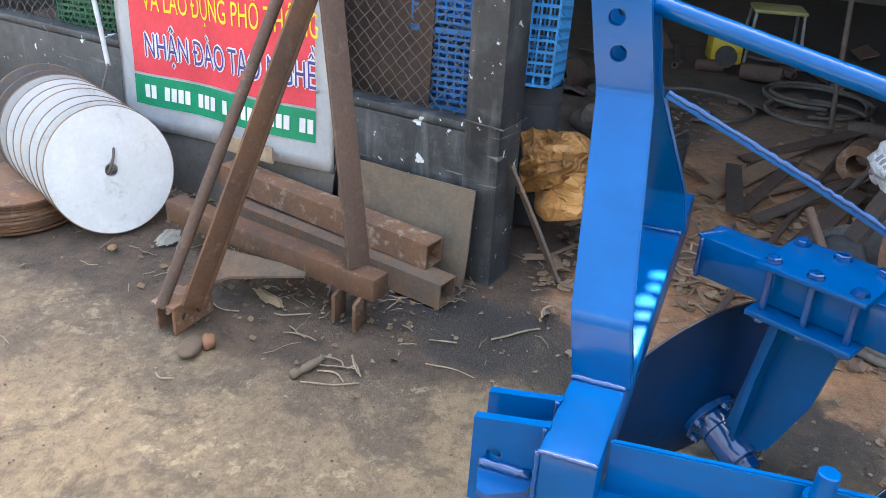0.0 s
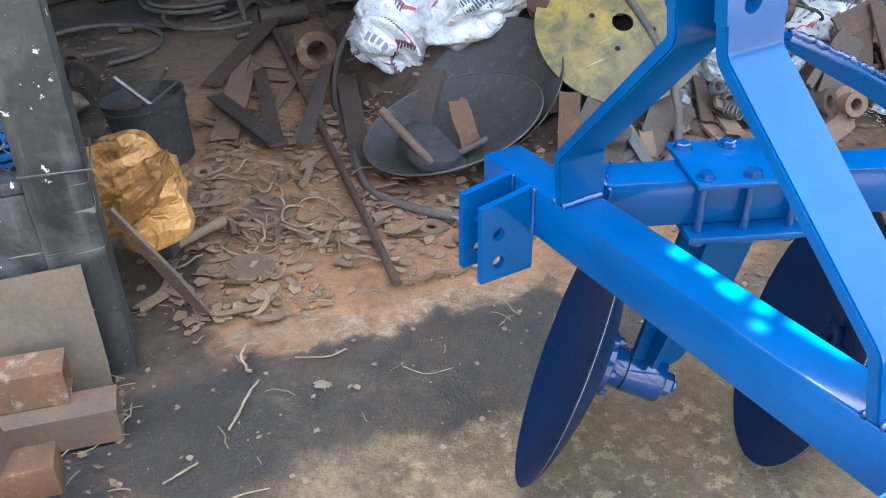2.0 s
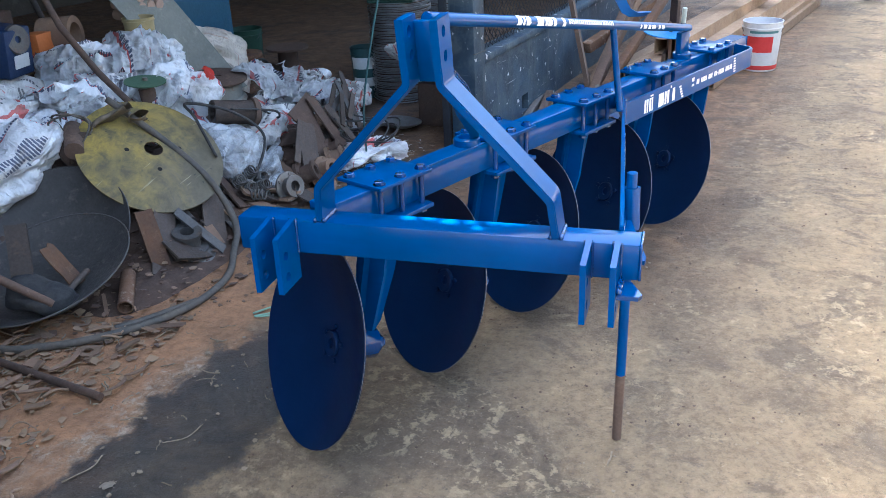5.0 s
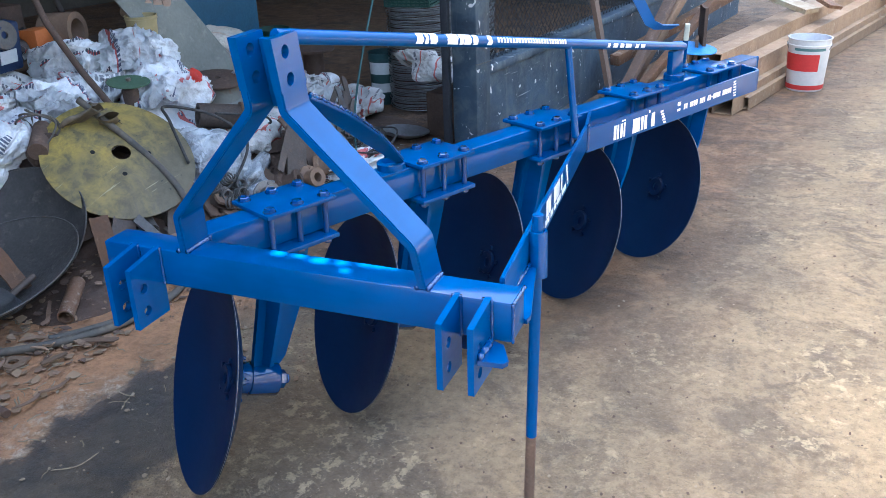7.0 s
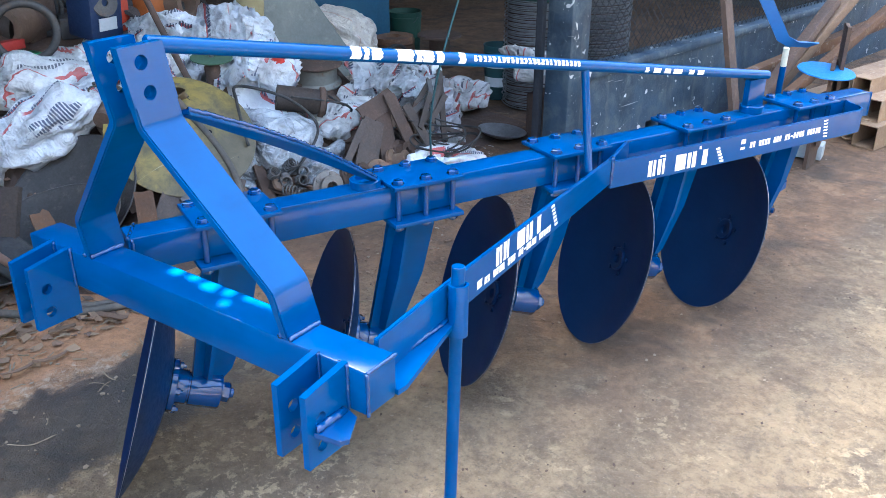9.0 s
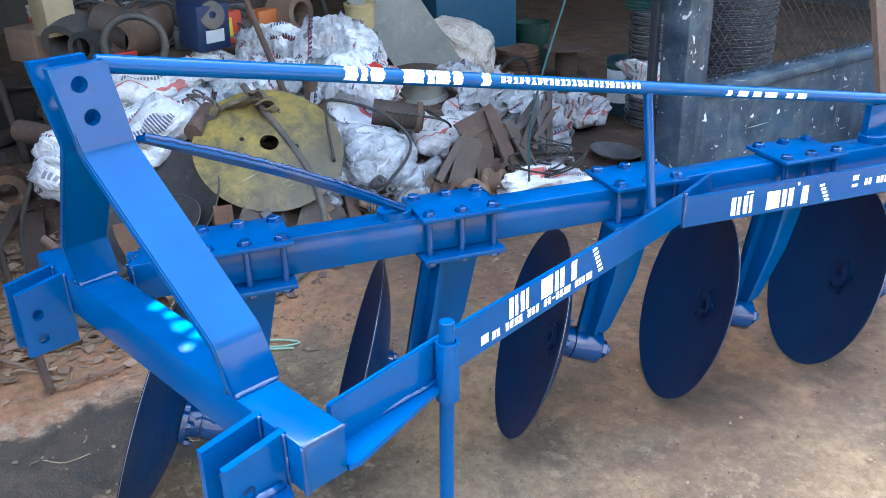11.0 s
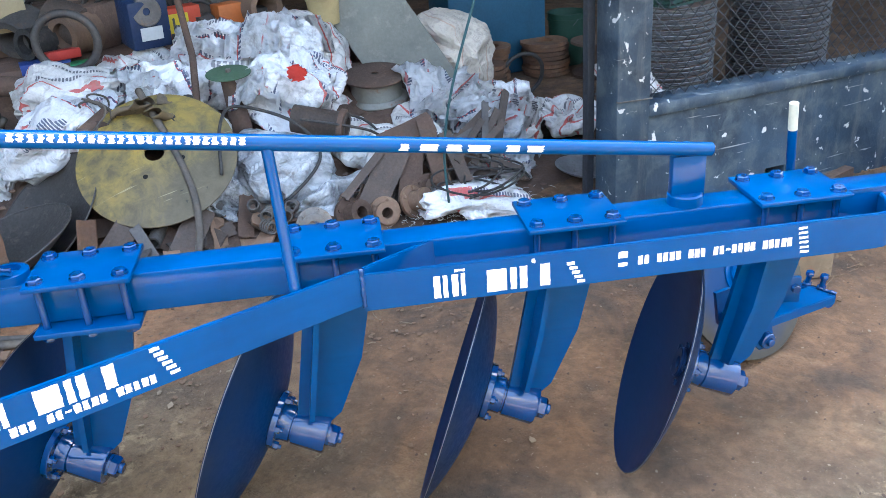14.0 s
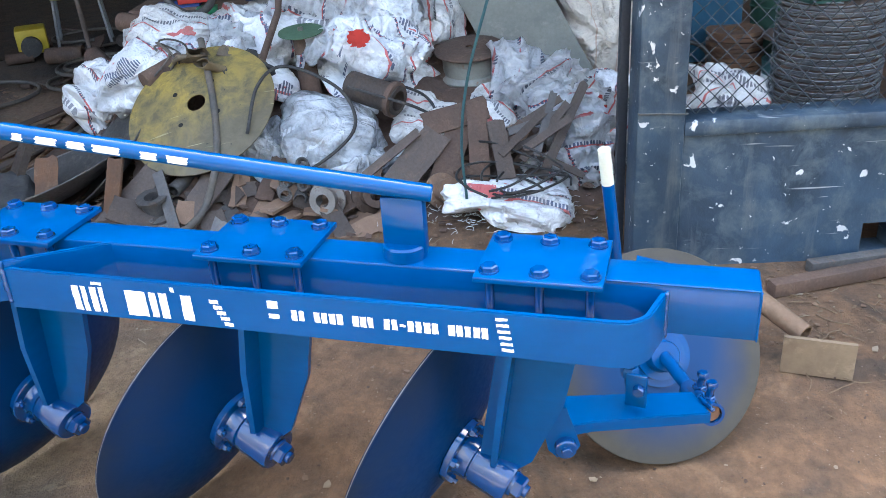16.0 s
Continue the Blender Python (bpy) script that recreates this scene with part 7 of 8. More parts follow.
# ---- the shed floor and its back ----
def shed_floor():
    bm = bmesh.new()
    rod(bm, (-1.90, -0.01, 0.018), (-5.45, 0.43, 0.05), 0.016, 12)
    single("long_rod", bm, RUST_DARK, "long thin rusty rod lying on the red soil", "steel rod")
    hose("hose", [(-2.86, 1.34, 0.72), (-2.60, 1.40, 0.505), (-2.42, 1.42, 0.35), (-2.30, 1.40, 0.22), (-2.20, 1.34, 0.10), (-2.14, 1.21, 0.03), (-2.03, 1.0, 0.02), (-2.0, 0.79, 0.018), (-2.03, 0.62, 0.018), (-2.10, 0.48, 0.018), (-2.22, 0.33, 0.018),
                  (-2.38, 0.21, 0.018), (-2.58, 0.14, 0.018), (-3.0, 0.22, 0.018), (-3.52, 0.33, 0.03), (-3.80, 0.50, 0.2), (-3.7, 0.75, 0.5)], 0.017, HOSE, "thick dusty black hose trailing from the heap")
    hose("hose", [(-2.02, 0.74, 0.015), (-2.10, 0.58, 0.016), (-2.16, 0.48, 0.016), (-2.20, 0.42, 0.02)], 0.014, HOSE, "short dusty hose end on the red soil")
    ring_stock((-3.93, 0.38, 0.11), (-4.12, 0.42, 0.11), 0.105, 0.05, RUSTY_BEAM, "thick rusty pipe ring standing on the floor")
    for k, (a, b) in enumerate((((-3.35, 0.50, 0.03), (-4.2, 0.62, 0.05)), ((-3.45, 0.58, 0.04), (-4.3, 0.75, 0.05)))):
        ring_stock(a, b, 0.04, 0.008, RUST_DARK, "dark rusty pipe lying by the heap", group="pipes by the heap")
    plate((-3.65, -0.13, 0.018), (0.12, 0.80, 0.014), (0, 0, 70), DUSTY_STEEL, "dusty flat board on the red soil", "board", "board", "", 0.01, 50)
    bm = bmesh.new()
    lathe(bm, [(0, 0), (0.11, 0), (0.112, 0.004), (0.11, 0.010), (0, 0.010)], pose(-2.58, -0.26, 0.006, 2, -3, 0), 44)
    single("round_blank", bm, DUSTY_STEEL, "round dusty steel blank on the red soil", "steel disc")
    bm = bmesh.new()
    lathe(bm, [(0, 0), (0.085, 0), (0.085, 0.006), (0, 0.006)], pose(-2.22, -0.42, 0.008, -3, 4, 0), 36)
    single("round_blank", bm, DUSTY_STEEL, "smaller dusty steel blank on the red soil", "steel disc")
    for k in range(80):
        x, y = RNG.uniform(-3.6, -1.95), RNG.uniform(-0.75, 0.60)
        r, w, span_, th = RNG.uniform(0.03, 0.13), RNG.uniform(0.005, 0.022), RNG.uniform(0.4, 1.7), RNG.uniform(0.003, 0.007)
        n = 9
        arc = [span_ * i / (n - 1) for i in range(n)]
        thin = [math.sin(math.pi * (0.12 + 0.8 * i / (n - 1))) for i in range(n)]
        outline = [((r + w * q) * math.cos(t), (r + w * q) * math.sin(t)) for t, q in zip(arc, thin)] + [((r - w * q * 0.4) * math.cos(t), (r - w * q * 0.4) * math.sin(t)) for t, q in reversed(list(zip(arc, thin)))]
        bm = bmesh.new()
        slab(bm, outline, th)
        put(single("steel_sliver", bm, RNG.choice((DUSTY_STEEL, DUSTY_RUST, PALE_DUST, PALE_DUST)), "dusty curved steel cutting on the red soil", "steel offcut", "curved cuttings on the shed floor", smooth=False), pose(x, y, 0.010 + RNG.uniform(0, 0.012), RNG.uniform(-9, 9), RNG.uniform(-9, 9), RNG.uniform(0, 360)))
    for k in range(46):
        x, y = RNG.gauss(-2.45, 0.22), RNG.gauss(-0.30, 0.16)
        r, turn = RNG.uniform(0.03, 0.09), RNG.uniform(1.2, 3.6)
        bm = bmesh.new()
        tube(bm, [Vector((r * math.cos(turn * i / 9), r * math.sin(turn * i / 9) * RNG.uniform(0.9, 1.1), 0.012 + 0.014 * math.sin(i * 0.7 + k))) for i in range(10)], RNG.uniform(0.003, 0.006), 6, 0.2, RNG)
        put(single("bent_cutting", bm, RNG.choice((PALE_DUST, DUSTY_STEEL, DUSTY_RUST)), "curled dusty steel cutting heaped on the red soil", "steel cutting", "curled cuttings on the red soil", smooth="all"), pose(x, y, 0.012, RNG.uniform(-8, 8), RNG.uniform(-8, 8), RNG.uniform(0, 360)))
    for k in range(90):
        x, y = RNG.uniform(-4.2, -1.98), RNG.uniform(-0.75, 0.62)
        w = RNG.choice((0.05, 0.07, 0.10))
        plate((x, y, 0.008 + RNG.uniform(0, 0.015)), (RNG.uniform(0.015, 0.05), RNG.uniform(0.05, 0.20), RNG.uniform(0.003, 0.008)), (RNG.uniform(-7, 7), RNG.uniform(-7, 7), RNG.uniform(0, 360)), RNG.choice((DUSTY_STEEL, DUSTY_RUST, DUSTY_STEEL, DUSTY_RUST)), "dusty cut steel strip on the red soil", "steel_offcut", "steel offcut", "offcuts on the shed floor", 0.07, 400 + k)
    for k in range(14):
        x, y = RNG.uniform(-3.6, -2.0), RNG.uniform(-0.6, 0.5)
        bm = bmesh.new()
        r = RNG.uniform(0.02, 0.05)
        lathe(bm, [(r * 0.45, 0), (r, 0), (r, 0.008), (r * 0.45, 0.008)], pose(x, y, 0.012, RNG.uniform(-9, 9), RNG.uniform(-9, 9), 0), 20, closed=True)
        single("washer", bm, DUSTY_STEEL, "dusty steel ring on the red soil", "washer", "rings on the shed floor")


def litter(name, n, area, size, material, label, category, thick=0.003, lift=0.004, curl=0.0, long=1.0):
    """Loose flat bits too small and many to count."""
    bm = bmesh.new()
    for k in range(n):
        x, y = area(RNG)
        z = heap_z(x, y) + lift
        s = RNG.uniform(*size)
        m = pose(x, y, z, RNG.uniform(-20, 20) * (1 + curl), RNG.uniform(-20, 20) * (1 + curl), RNG.uniform(0, 360))
        q = [Vector((s * long * a * RNG.uniform(.6, 1.2), s * b * RNG.uniform(.5, 1.2), curl * s * RNG.uniform(-.5, .5))) for a, b in ((-1, -.6), (.2, -1), (1, -.3), (.8, .7), (-.4, .9))]
        top, low = [bm.verts.new(m @ (p + Vector((0, 0, thick)))) for p in q], [bm.verts.new(m @ p) for p in q]
        bm.faces.new(top)
        for i in range(5):
            bm.faces.new((low[i], low[(i + 1) % 5], top[(i + 1) % 5], top[i]))
    return single(name, bm, material, label, category, kind="stuff", smooth=False)


def twigs(name, n, area, material, label, length=(0.04, 0.16), r=0.0025):
    bm = bmesh.new()
    for k in range(n):
        x, y = area(RNG)
        a, L = RNG.uniform(0, 6.28), RNG.uniform(*length)
        pts = []
        for i in range(5):
            pts.append(Vector((x, y, 0.006 + RNG.uniform(0, 0.006))))
            a += RNG.uniform(-.5, .5)
            x, y = x + math.cos(a) * L / 4, y + math.sin(a) * L / 4
        tube(bm, pts, r * RNG.uniform(0.6, 1.5), 5)
    return single(name, bm, material, label, "twigs", kind="stuff", smooth="all")


def inside(r):
    return r.uniform(-5.2, -1.95), r.uniform(-0.85, 1.0)


def mouth(r):
    return r.gauss(-1.55, 0.25), r.uniform(-1.6, 0.6)


def shed_mouth(r):
    return r.uniform(-3.3, -1.9), r.uniform(-0.72, 0.5)


def wall_foot(r):
    y = r.uniform(-3.4, -0.9)
    return -1.75 + 0.086 * y + abs(r.gauss(0, 0.35)), y


def yard(r):
    return r.uniform(-1.5, 1.8), r.uniform(-2.6, 6.5)


def far_mouth(r):
    return r.gauss(-1.5, 0.4), r.uniform(0.6, 5.0)


def near_heap(r):
    return r.uniform(-2.7, -1.95), r.uniform(0.3, 3.2)


PALE = plain((0.27, 0.215, 0.155), 0.85)
LEAF = plain((0.18, 0.125, 0.075), 0.85)
STRAW = plain((0.25, 0.20, 0.135), 0.8)
shed_floor()
litter("steel_chips", 420, inside, (0.005, 0.022), PALE_DUST, "dusty steel chips scattered on the red soil", "chips")
litter("rust_flakes", 520, inside, (0.004, 0.020), DUSTY_RUST, "rust flakes and small offcuts on the red soil", "flakes")
litter("heap_chips", 300, near_heap, (0.008, 0.028), RUST_DARK, "small dark offcuts at the heap's foot", "chips")
litter("pale_flakes", 150, mouth, (0.002, 0.011), PALE, "pale flakes on the oily ground", "flakes")
litter("dry_leaves", 620, wall_foot, (0.004, 0.019), LEAF, "dry brown leaves along the low wall", "leaves", 0.001, 0.006, 0.6)
litter("pale_leaves", 30, wall_foot, (0.005, 0.015), PALE, "pale dry leaves and paper bits along the wall", "leaves", 0.001, 0.006, 0.6)
litter("yard_grit", 260, yard, (0.002, 0.007), PALE, "pale grit on the yard", "grit")
litter("dark_grit", 1200, yard, (0.002, 0.006), RUST_DARK, "dark crumbs on the yard", "grit")
litter("mouth_grit", 1100, far_mouth, (0.003, 0.012), DUSTY_STEEL, "brown crumbs and chips by the shed mouth", "grit")
litter("pale_bits", 60, far_mouth, (0.004, 0.016), PALE, "pale bits by the shed mouth", "flakes")
twigs("twigs", 30, mouth, STRAW, "dry straw and twigs on the oily ground", (0.03, 0.11), 0.0018)
twigs("wall_twigs", 210, wall_foot, STRAW, "dry twigs along the low wall", (0.03, 0.15), 0.0019)
litter("tan_chips", 420, shed_mouth, (0.006, 0.030), plain((0.30, 0.20, 0.122), 0.9), "dusty tan chips and peelings on the red soil", "chips")
twigs("steel_shavings", 260, shed_mouth, STRAW, "pale curled steel shavings and straw on the red soil", (0.02, 0.07), 0.0022)
def frayed(r):
    return r.gauss(-2.10, 0.11), r.gauss(2.66, 0.16)


ob = twigs("frayed_fibres", 420, frayed, plain((0.62, 0.62, 0.60), 0.7), "white frayed plastic fibres by the torn sack", (0.015, 0.05), 0.0010)
ob.matrix_world = Matrix.Translation((0, 0, 0.05))
def wheel_side(r):
    return r.gauss(-0.95, 0.22), r.gauss(3.85, 0.25)


litter("far_leaves", 120, wheel_side, (0.004, 0.013), LEAF, "dry brown leaves on the soil by the tail wheel", "leaves", 0.001, 0.006, 0.6)
twigs("far_straw", 60, wheel_side, LEAF, "dry straw on the soil by the tail wheel", (0.03, 0.12), 0.0016)
twigs("far_twigs", 100, far_mouth, STRAW, "dry straw by the shed mouth", (0.02, 0.08), 0.0014)


def stick(line, r, material, label, name="stick", category="stick"):
    bm = bmesh.new()
    rng = random.Random(int(abs(line[0][0] * 1000)))
    tube(bm, [p + Vector((rng.uniform(-1, 1), rng.uniform(-1, 1), 0)) * r * 0.4 for p in curve_points([(x, y, r * 0.8 + 0.003) for x, y in line], 5)], r, 7, 0.25, rng)
    return single(name, bm, material, label, category, "sticks on the yard", smooth="all")


PALE_STICK = surface("pale_bark", (0.33, 0.27, 0.19), (0.22, 0.175, 0.12), (0.12, 0.09, 0.065), 12, 90, (0.75, 0.95), 0, 0.5)
for line, r in ((((-1.486, -0.666), (-1.53, -0.63), (-1.60, -0.585), (-1.645, -0.541)), 0.0065), (((-1.37, -0.856), (-1.39, -0.80), (-1.402, -0.764)), 0.005), (((-1.146, -1.038), (-1.10, -1.0), (-1.066, -0.964)), 0.0055),
                (((-1.03, -1.13), (-1.06, -1.06), (-1.085, -0.99)), 0.0035), (((-1.13, -1.02), (-1.10, -1.0), (-1.07, -1.01)), 0.004), (((-1.23, -0.80), (-1.25, -0.70), (-1.24, -0.62)), 0.0035), (((-1.70, -0.42), (-1.66, -0.33), (-1.67, -0.27)), 0.004),
                (((-1.52, -0.15), (-1.46, -0.10), (-1.45, -0.02)), 0.003), (((-1.20, -1.72), (-1.16, -1.62), (-1.18, -1.55)), 0.005), (((-0.093, 0.19), (-0.09, 0.225), (-0.093, 0.26)), 0.005)):
    stick(line, r * 0.62, PALE_STICK, "pale dry broken stick on the dirty ground")
stick(((-0.934, -1.132), (-1.0, -1.122), (-1.07, -1.107)), 0.014, plain((0.16, 0.125, 0.09), 0.9), "thick grey-brown length of branch on the dark ground")
for line in (((-0.931, -1.10), (-0.95, -1.05), (-0.97, -1.00), (-1.02, -0.933)), ((-1.122, -1.019), (-1.09, -0.98), (-1.054, -0.947)), ((-1.01, -1.09), (-1.03, -1.03), (-1.00, -0.98)), ((-0.733, -1.53), (-0.72, -1.50), (-0.74, -1.46)), ((-1.09, -1.13), (-1.10, -1.06), (-1.08, -1.03))):
    stick(line, 0.0028, PALE_STICK, "thin dry twig beside the broken branch")
sack((-0.895, -1.530, 0.006), (0.13, 0.06, 0.018), (2, -3, 25), plain((0.12, 0.084, 0.056), 0.95), 71.0, "dark trodden soil clod beside the hitch lug", "soil_clod", "", amp=0.25, res=36, category="soil clod")
sack((-0.955, -1.495, 0.014), (0.055, 0.045, 0.034), (5, 6, 40), plain((0.21, 0.105, 0.058), 0.95), 73.0, "small orange-brown broken brick piece on the soil", "brick_piece", "", amp=0.18, res=36, category="brick piece")
sheet_cloth((-1.50, -2.18, 0.012), (0.15, 0.11), (3, 4, 20), plain((0.50, 0.49, 0.43), 0.85), 21.0, "crumpled dirty white paper scrap by the discs", "paper_scrap", "paper", 0.010, 14)
sheet_cloth((-1.30, -1.505, 0.014), (0.17, 0.045), (14, 4, 76), plain((0.40, 0.31, 0.19), 0.85), 23.0, "curled tan dry leaf sheath under the hitch frame", "leaf_sheath", "leaf", 0.014, 16)
sheet_cloth((-1.31, -2.31, 0.008), (0.06, 0.04), (3, 4, 40), plain((0.44, 0.32, 0.16), 0.85), 25.0, "small yellow-brown dry leaf on the soil", "dry_leaf", "leaf", 0.006, 10)
sheet_cloth((-1.761, -0.565, 0.006), (0.05, 0.035), (3, 4, 10), plain((0.46, 0.42, 0.35), 0.85), 27.0, "pale paper flake on the oily ground", "paper_flake", "paper", 0.004, 8)
sheet_cloth((-1.546, -0.383, 0.006), (0.055, 0.04), (3, 4, 60), plain((0.40, 0.34, 0.27), 0.85), 29.0, "pale flake on the oily ground", "paper_flake", "paper", 0.004, 8)


def wire_coil(c, r, h, label):
    b = thing("wire_coil", label, "wire coil")
    bm = bmesh.new()
    z, k = 0.01, 0
    pts = []
    turns = int(h / 0.0098)
    for i in range(turns * 20):
        a = 2 * math.pi * i / 20
        t = i / 20
        rr = r + 0.012 * math.sin(t * 2.1) + 0.008 * noise.noise((t * 1.7, a, 0))
        pts.append(Vector(c) + Vector((rr * math.cos(a), rr * math.sin(a), 0.008 + t * h / turns + 0.004 * math.sin(a * 2 + t))))
    tube(bm, pts, 0.0046, 5)
    part("winding", bm, GALV, b)
    bm = bmesh.new()
    lathe(bm, [(0, 0.0), (r * 0.94, 0.0), (r * 0.94, h), (0, h)], Matrix.Translation(c), 32)
    part("core", bm, RUST_DARK, b)
    return b


def shed_back():
    wire_coil((-2.55, 4.27, 0.0), 0.235, 0.76, "tall coil of dull galvanised wire behind the netting")
    crate((-2.57, 4.27, 0.775), (0, 0, 10), (0.34, 0.44, 0.22), plain((0.012, 0.06, 0.045)), "green plastic crate on the wire coil")
    wire_coil((-2.75, 5.35, 0.0), 0.30, 0.95, "coil of dark wire behind the netting")
    bucket((-2.86, 4.22, 0.0), 0.115, 0.40, plain((0.02, 0.07, 0.075)), "dark teal paint bucket with white bands", [(0.10, 0.17, -2.2, 1.6, (0.62, 0.64, 0.64)), (0.24, 0.33, -2.2, 1.6, (0.62, 0.64, 0.64))])
    bm = bmesh.new()
    lathe(bm, dish(0.16, 0.05, 0.004, rings=8), pose(-2.22, 3.42, 0.06, 175, 4, 0), 40, closed=True)
    single("pot_lid", bm, GALV, "grey metal lid lying on the floor", "lid")
    sack((-2.12, 3.66, 0.43), (0.30, 0.42, 0.20), (0, 8, 80), SACKS[2], 31.0, "white sack with red print behind the netting", group="")
    structure("bench_far", (-0.62, 3.5, 0.0), (-0.24, 3.98, 0.30), RUST_DARK, "low dark box under a sack behind the netting", "box", 0.01)
    for k, (x, y, n, r) in enumerate(((-3.75, 3.72, 9, 0.13), (-3.95, 3.50, 14, 0.15), (-4.1, 3.95, 10, 0.14), (-4.3, 3.5, 16, 0.16), (-4.2, 4.5, 8, 0.18))):
        for j in range(n):
            bm = bmesh.new()
            lathe(bm, [(r * 0.4, 0), (r, 0), (r, 0.026), (r * 0.4, 0.026)], pose(x + RNG.uniform(-.012, .012), y + RNG.uniform(-.012, .012), 0.002 + 0.031 * j, RNG.uniform(-1, 1), RNG.uniform(-1, 1), 0), 30, closed=True)
            single("steel_ring", bm, RUST_DARK if k % 2 else RUST, "rusty steel ring in a tall stack", "steel ring", "rings stacked in the shed")
    s = thing("cable_drum", "dark flanged drum standing on the shed floor", "cable drum")
    for z, r, h in ((0.0, 0.18, 0.02), (0.02, 0.09, 0.22), (0.24, 0.19, 0.02)):
        bm = bmesh.new()
        lathe(bm, [(0, 0), (r, 0), (r, h), (0, h)], Matrix.Translation((-3.9, 4.75, z)), 32)
        part("flange" if h < 0.1 else "barrel", bm, RUST_DARK, s)
    bucket((-4.35, 4.80, 0.0), 0.15, 0.40, plain((0.010, 0.05, 0.03)), "green paint bucket in the shed")
    structure("cabinet_blue", (-3.3, 3.55, 0.0), (-2.9, 4.35, 0.95), plain((0.012, 0.08, 0.14)), "blue steel cabinet at the back of the shed", "cabinet", 0.01)
    hose("tyre_ring", [Vector((-3.72, 3.98, 0.16)) + Vector((0.02 * math.sin(t), 0.17 * math.cos(t), 0.15 * math.sin(t))) for t in [0.35 * i for i in range(19)]], 0.014, RUBBER, "black rubber belt ring among steel rings", "belt")
    # behind the sacks
    mc = thing("bench_machine", "small blue bench machine with a round wheel", "machine")
    bm = bmesh.new()
    span(bm, (-0.10, -0.11, 0), (0.10, 0.11, 0.26), pose(-3.72, 1.55, 0.76, 0, 6, 10), 0.015)
    part("housing", bm, plain((0.008, 0.026, 0.08)), mc)
    bm = bmesh.new()
    lathe(bm, [(0.02, 0), (0.075, 0), (0.08, 0.01), (0.075, 0.03), (0.02, 0.03)], facing((-3.62, 1.56, 0.95), (1, 0, 0.1)), 28, closed=True)
    part("wheel", bm, STEEL_DARK, mc)
    bm = bmesh.new()
    span(bm, (0.101, -0.06, 0.05), (0.106, 0.06, 0.12), pose(-3.72, 1.55, 0.76, 0, 6, 10))
    part("plate_label", bm, plain((0.55, 0.57, 0.58)), mc, "pale rating plate")
    bm = bmesh.new()
    tube(bm, [(-3.55, 1.72, 1.25), (-3.42, 1.70, 1.0), (-3.20, 1.68, 0.76), (-2.90, 1.60, 0.58)], 0.018, 10)
    single("lever_bar", bm, RUST_DARK, "dark steel bar standing among the sacks", "steel bar")
    for k, (c, size, col, lab) in enumerate((((-4.02, 1.78, 0.705), (0.12, 0.27, 0.19), (0.55, 0.06, 0.02), "red and yellow carton behind the sacks"), ((-4.02, 2.09, 0.705), (0.12, 0.16, 0.17), (0.50, 0.14, 0.03), "orange carton behind the sacks"),
                                           ((-4.25, 0.90, 0.86), (0.16, 0.18, 0.24), (0.35, 0.28, 0.16), "cream carton in the shed"), ((-3.95, 1.02, 0.60), (0.14, 0.26, 0.12), (0.02, 0.06, 0.28), "blue carton in the shed"), ((-3.9, 1.12, 0.72), (0.06, 0.18, 0.05), (0.50, 0.04, 0.03), "small red box in the shed"),
                                           ((-3.86, 1.2, 0.60), (0.1, 0.12, 0.1), (0.02, 0.22, 0.08), "small green box in the shed"))):
        bx = thing("carton", lab, "box")
        bm = bmesh.new()
        span(bm, (-size[0] / 2, -size[1] / 2, 0), (size[0] / 2, size[1] / 2, size[2]), pose(*c, 0, 0, RNG.uniform(-15, 15)), 0.004)
        part("carton_body", bm, plain(col), bx)
        if k == 0:
            bm = bmesh.new()
            span(bm, (size[0] / 2 + 0.012, -0.10, 0.05), (size[0] / 2 + 0.016, 0.06, 0.16), pose(*c), 0)
            part("printed_panel", bm, plain((0.75, 0.55, 0.03)), bx, "yellow printed panel")
    structure("bench_back", (-2.75, 0.55, 0.0), (-2.15, 2.6, 0.70), RUST_DARK, "dark steel bench behind the sacks", "bench", 0.01)
    bucket((-4.55, 0.95, 0.71), 0.11, 0.28, plain((0.40, 0.40, 0.38)), "white paint bucket with a red band", [(0.12, 0.22, -2.5, 2.0, (0.38, 0.03, 0.03))])
    bucket((-4.5, 1.32, 0.71), 0.12, 0.26, plain((0.36, 0.37, 0.38)), "plain grimy white bucket on the bench")
    hose("strap_ring", [Vector((-3.70, 1.14, 0.84)) + Vector((0.05 * math.cos(t), 0.15 * math.cos(t), 0.15 * math.sin(t))) for t in [0.35 * i for i in range(19)]], 0.022, STEEL_DARK, "dark round guard ring on the sacks", "guard ring")
    ring_stock((-3.62, 0.98, 0.64), (-3.80, 0.72, 0.66), 0.055, 0.025, RUST_DARK, "rusty short cylinder on the sacks")
    ring_stock((-3.62, 0.62, 0.44), (-3.85, 0.50, 0.46), 0.06, 0.025, RUST_DARK, "rusty brown cylinder by the heap", group="cylinders by the heap")
    bucket((-3.62, 2.56, 0.74), 0.10, 0.16, plain((0.42, 0.33, 0.16)), "small tan tin on the sacks", handle=False)
    for k in range(8):
        ring_stock((-3.70 + 0.01 * (k % 3), 2.72 + 0.075 * (k % 3), 0.86 + 0.07 * (k // 3)), (-3.95, 2.74 + 0.075 * (k % 3), 0.88 + 0.07 * (k // 3)), 0.035, 0.035, plain((0.40, 0.27, 0.20)), "short pinkish-brown roller in a bundle", "roller", "roller", 18, "bundle of rollers")
    # far floor clutter
    y = thing("yellow_machine", "small yellow and black machine on the shed floor", "machine")
    bm = bmesh.new()
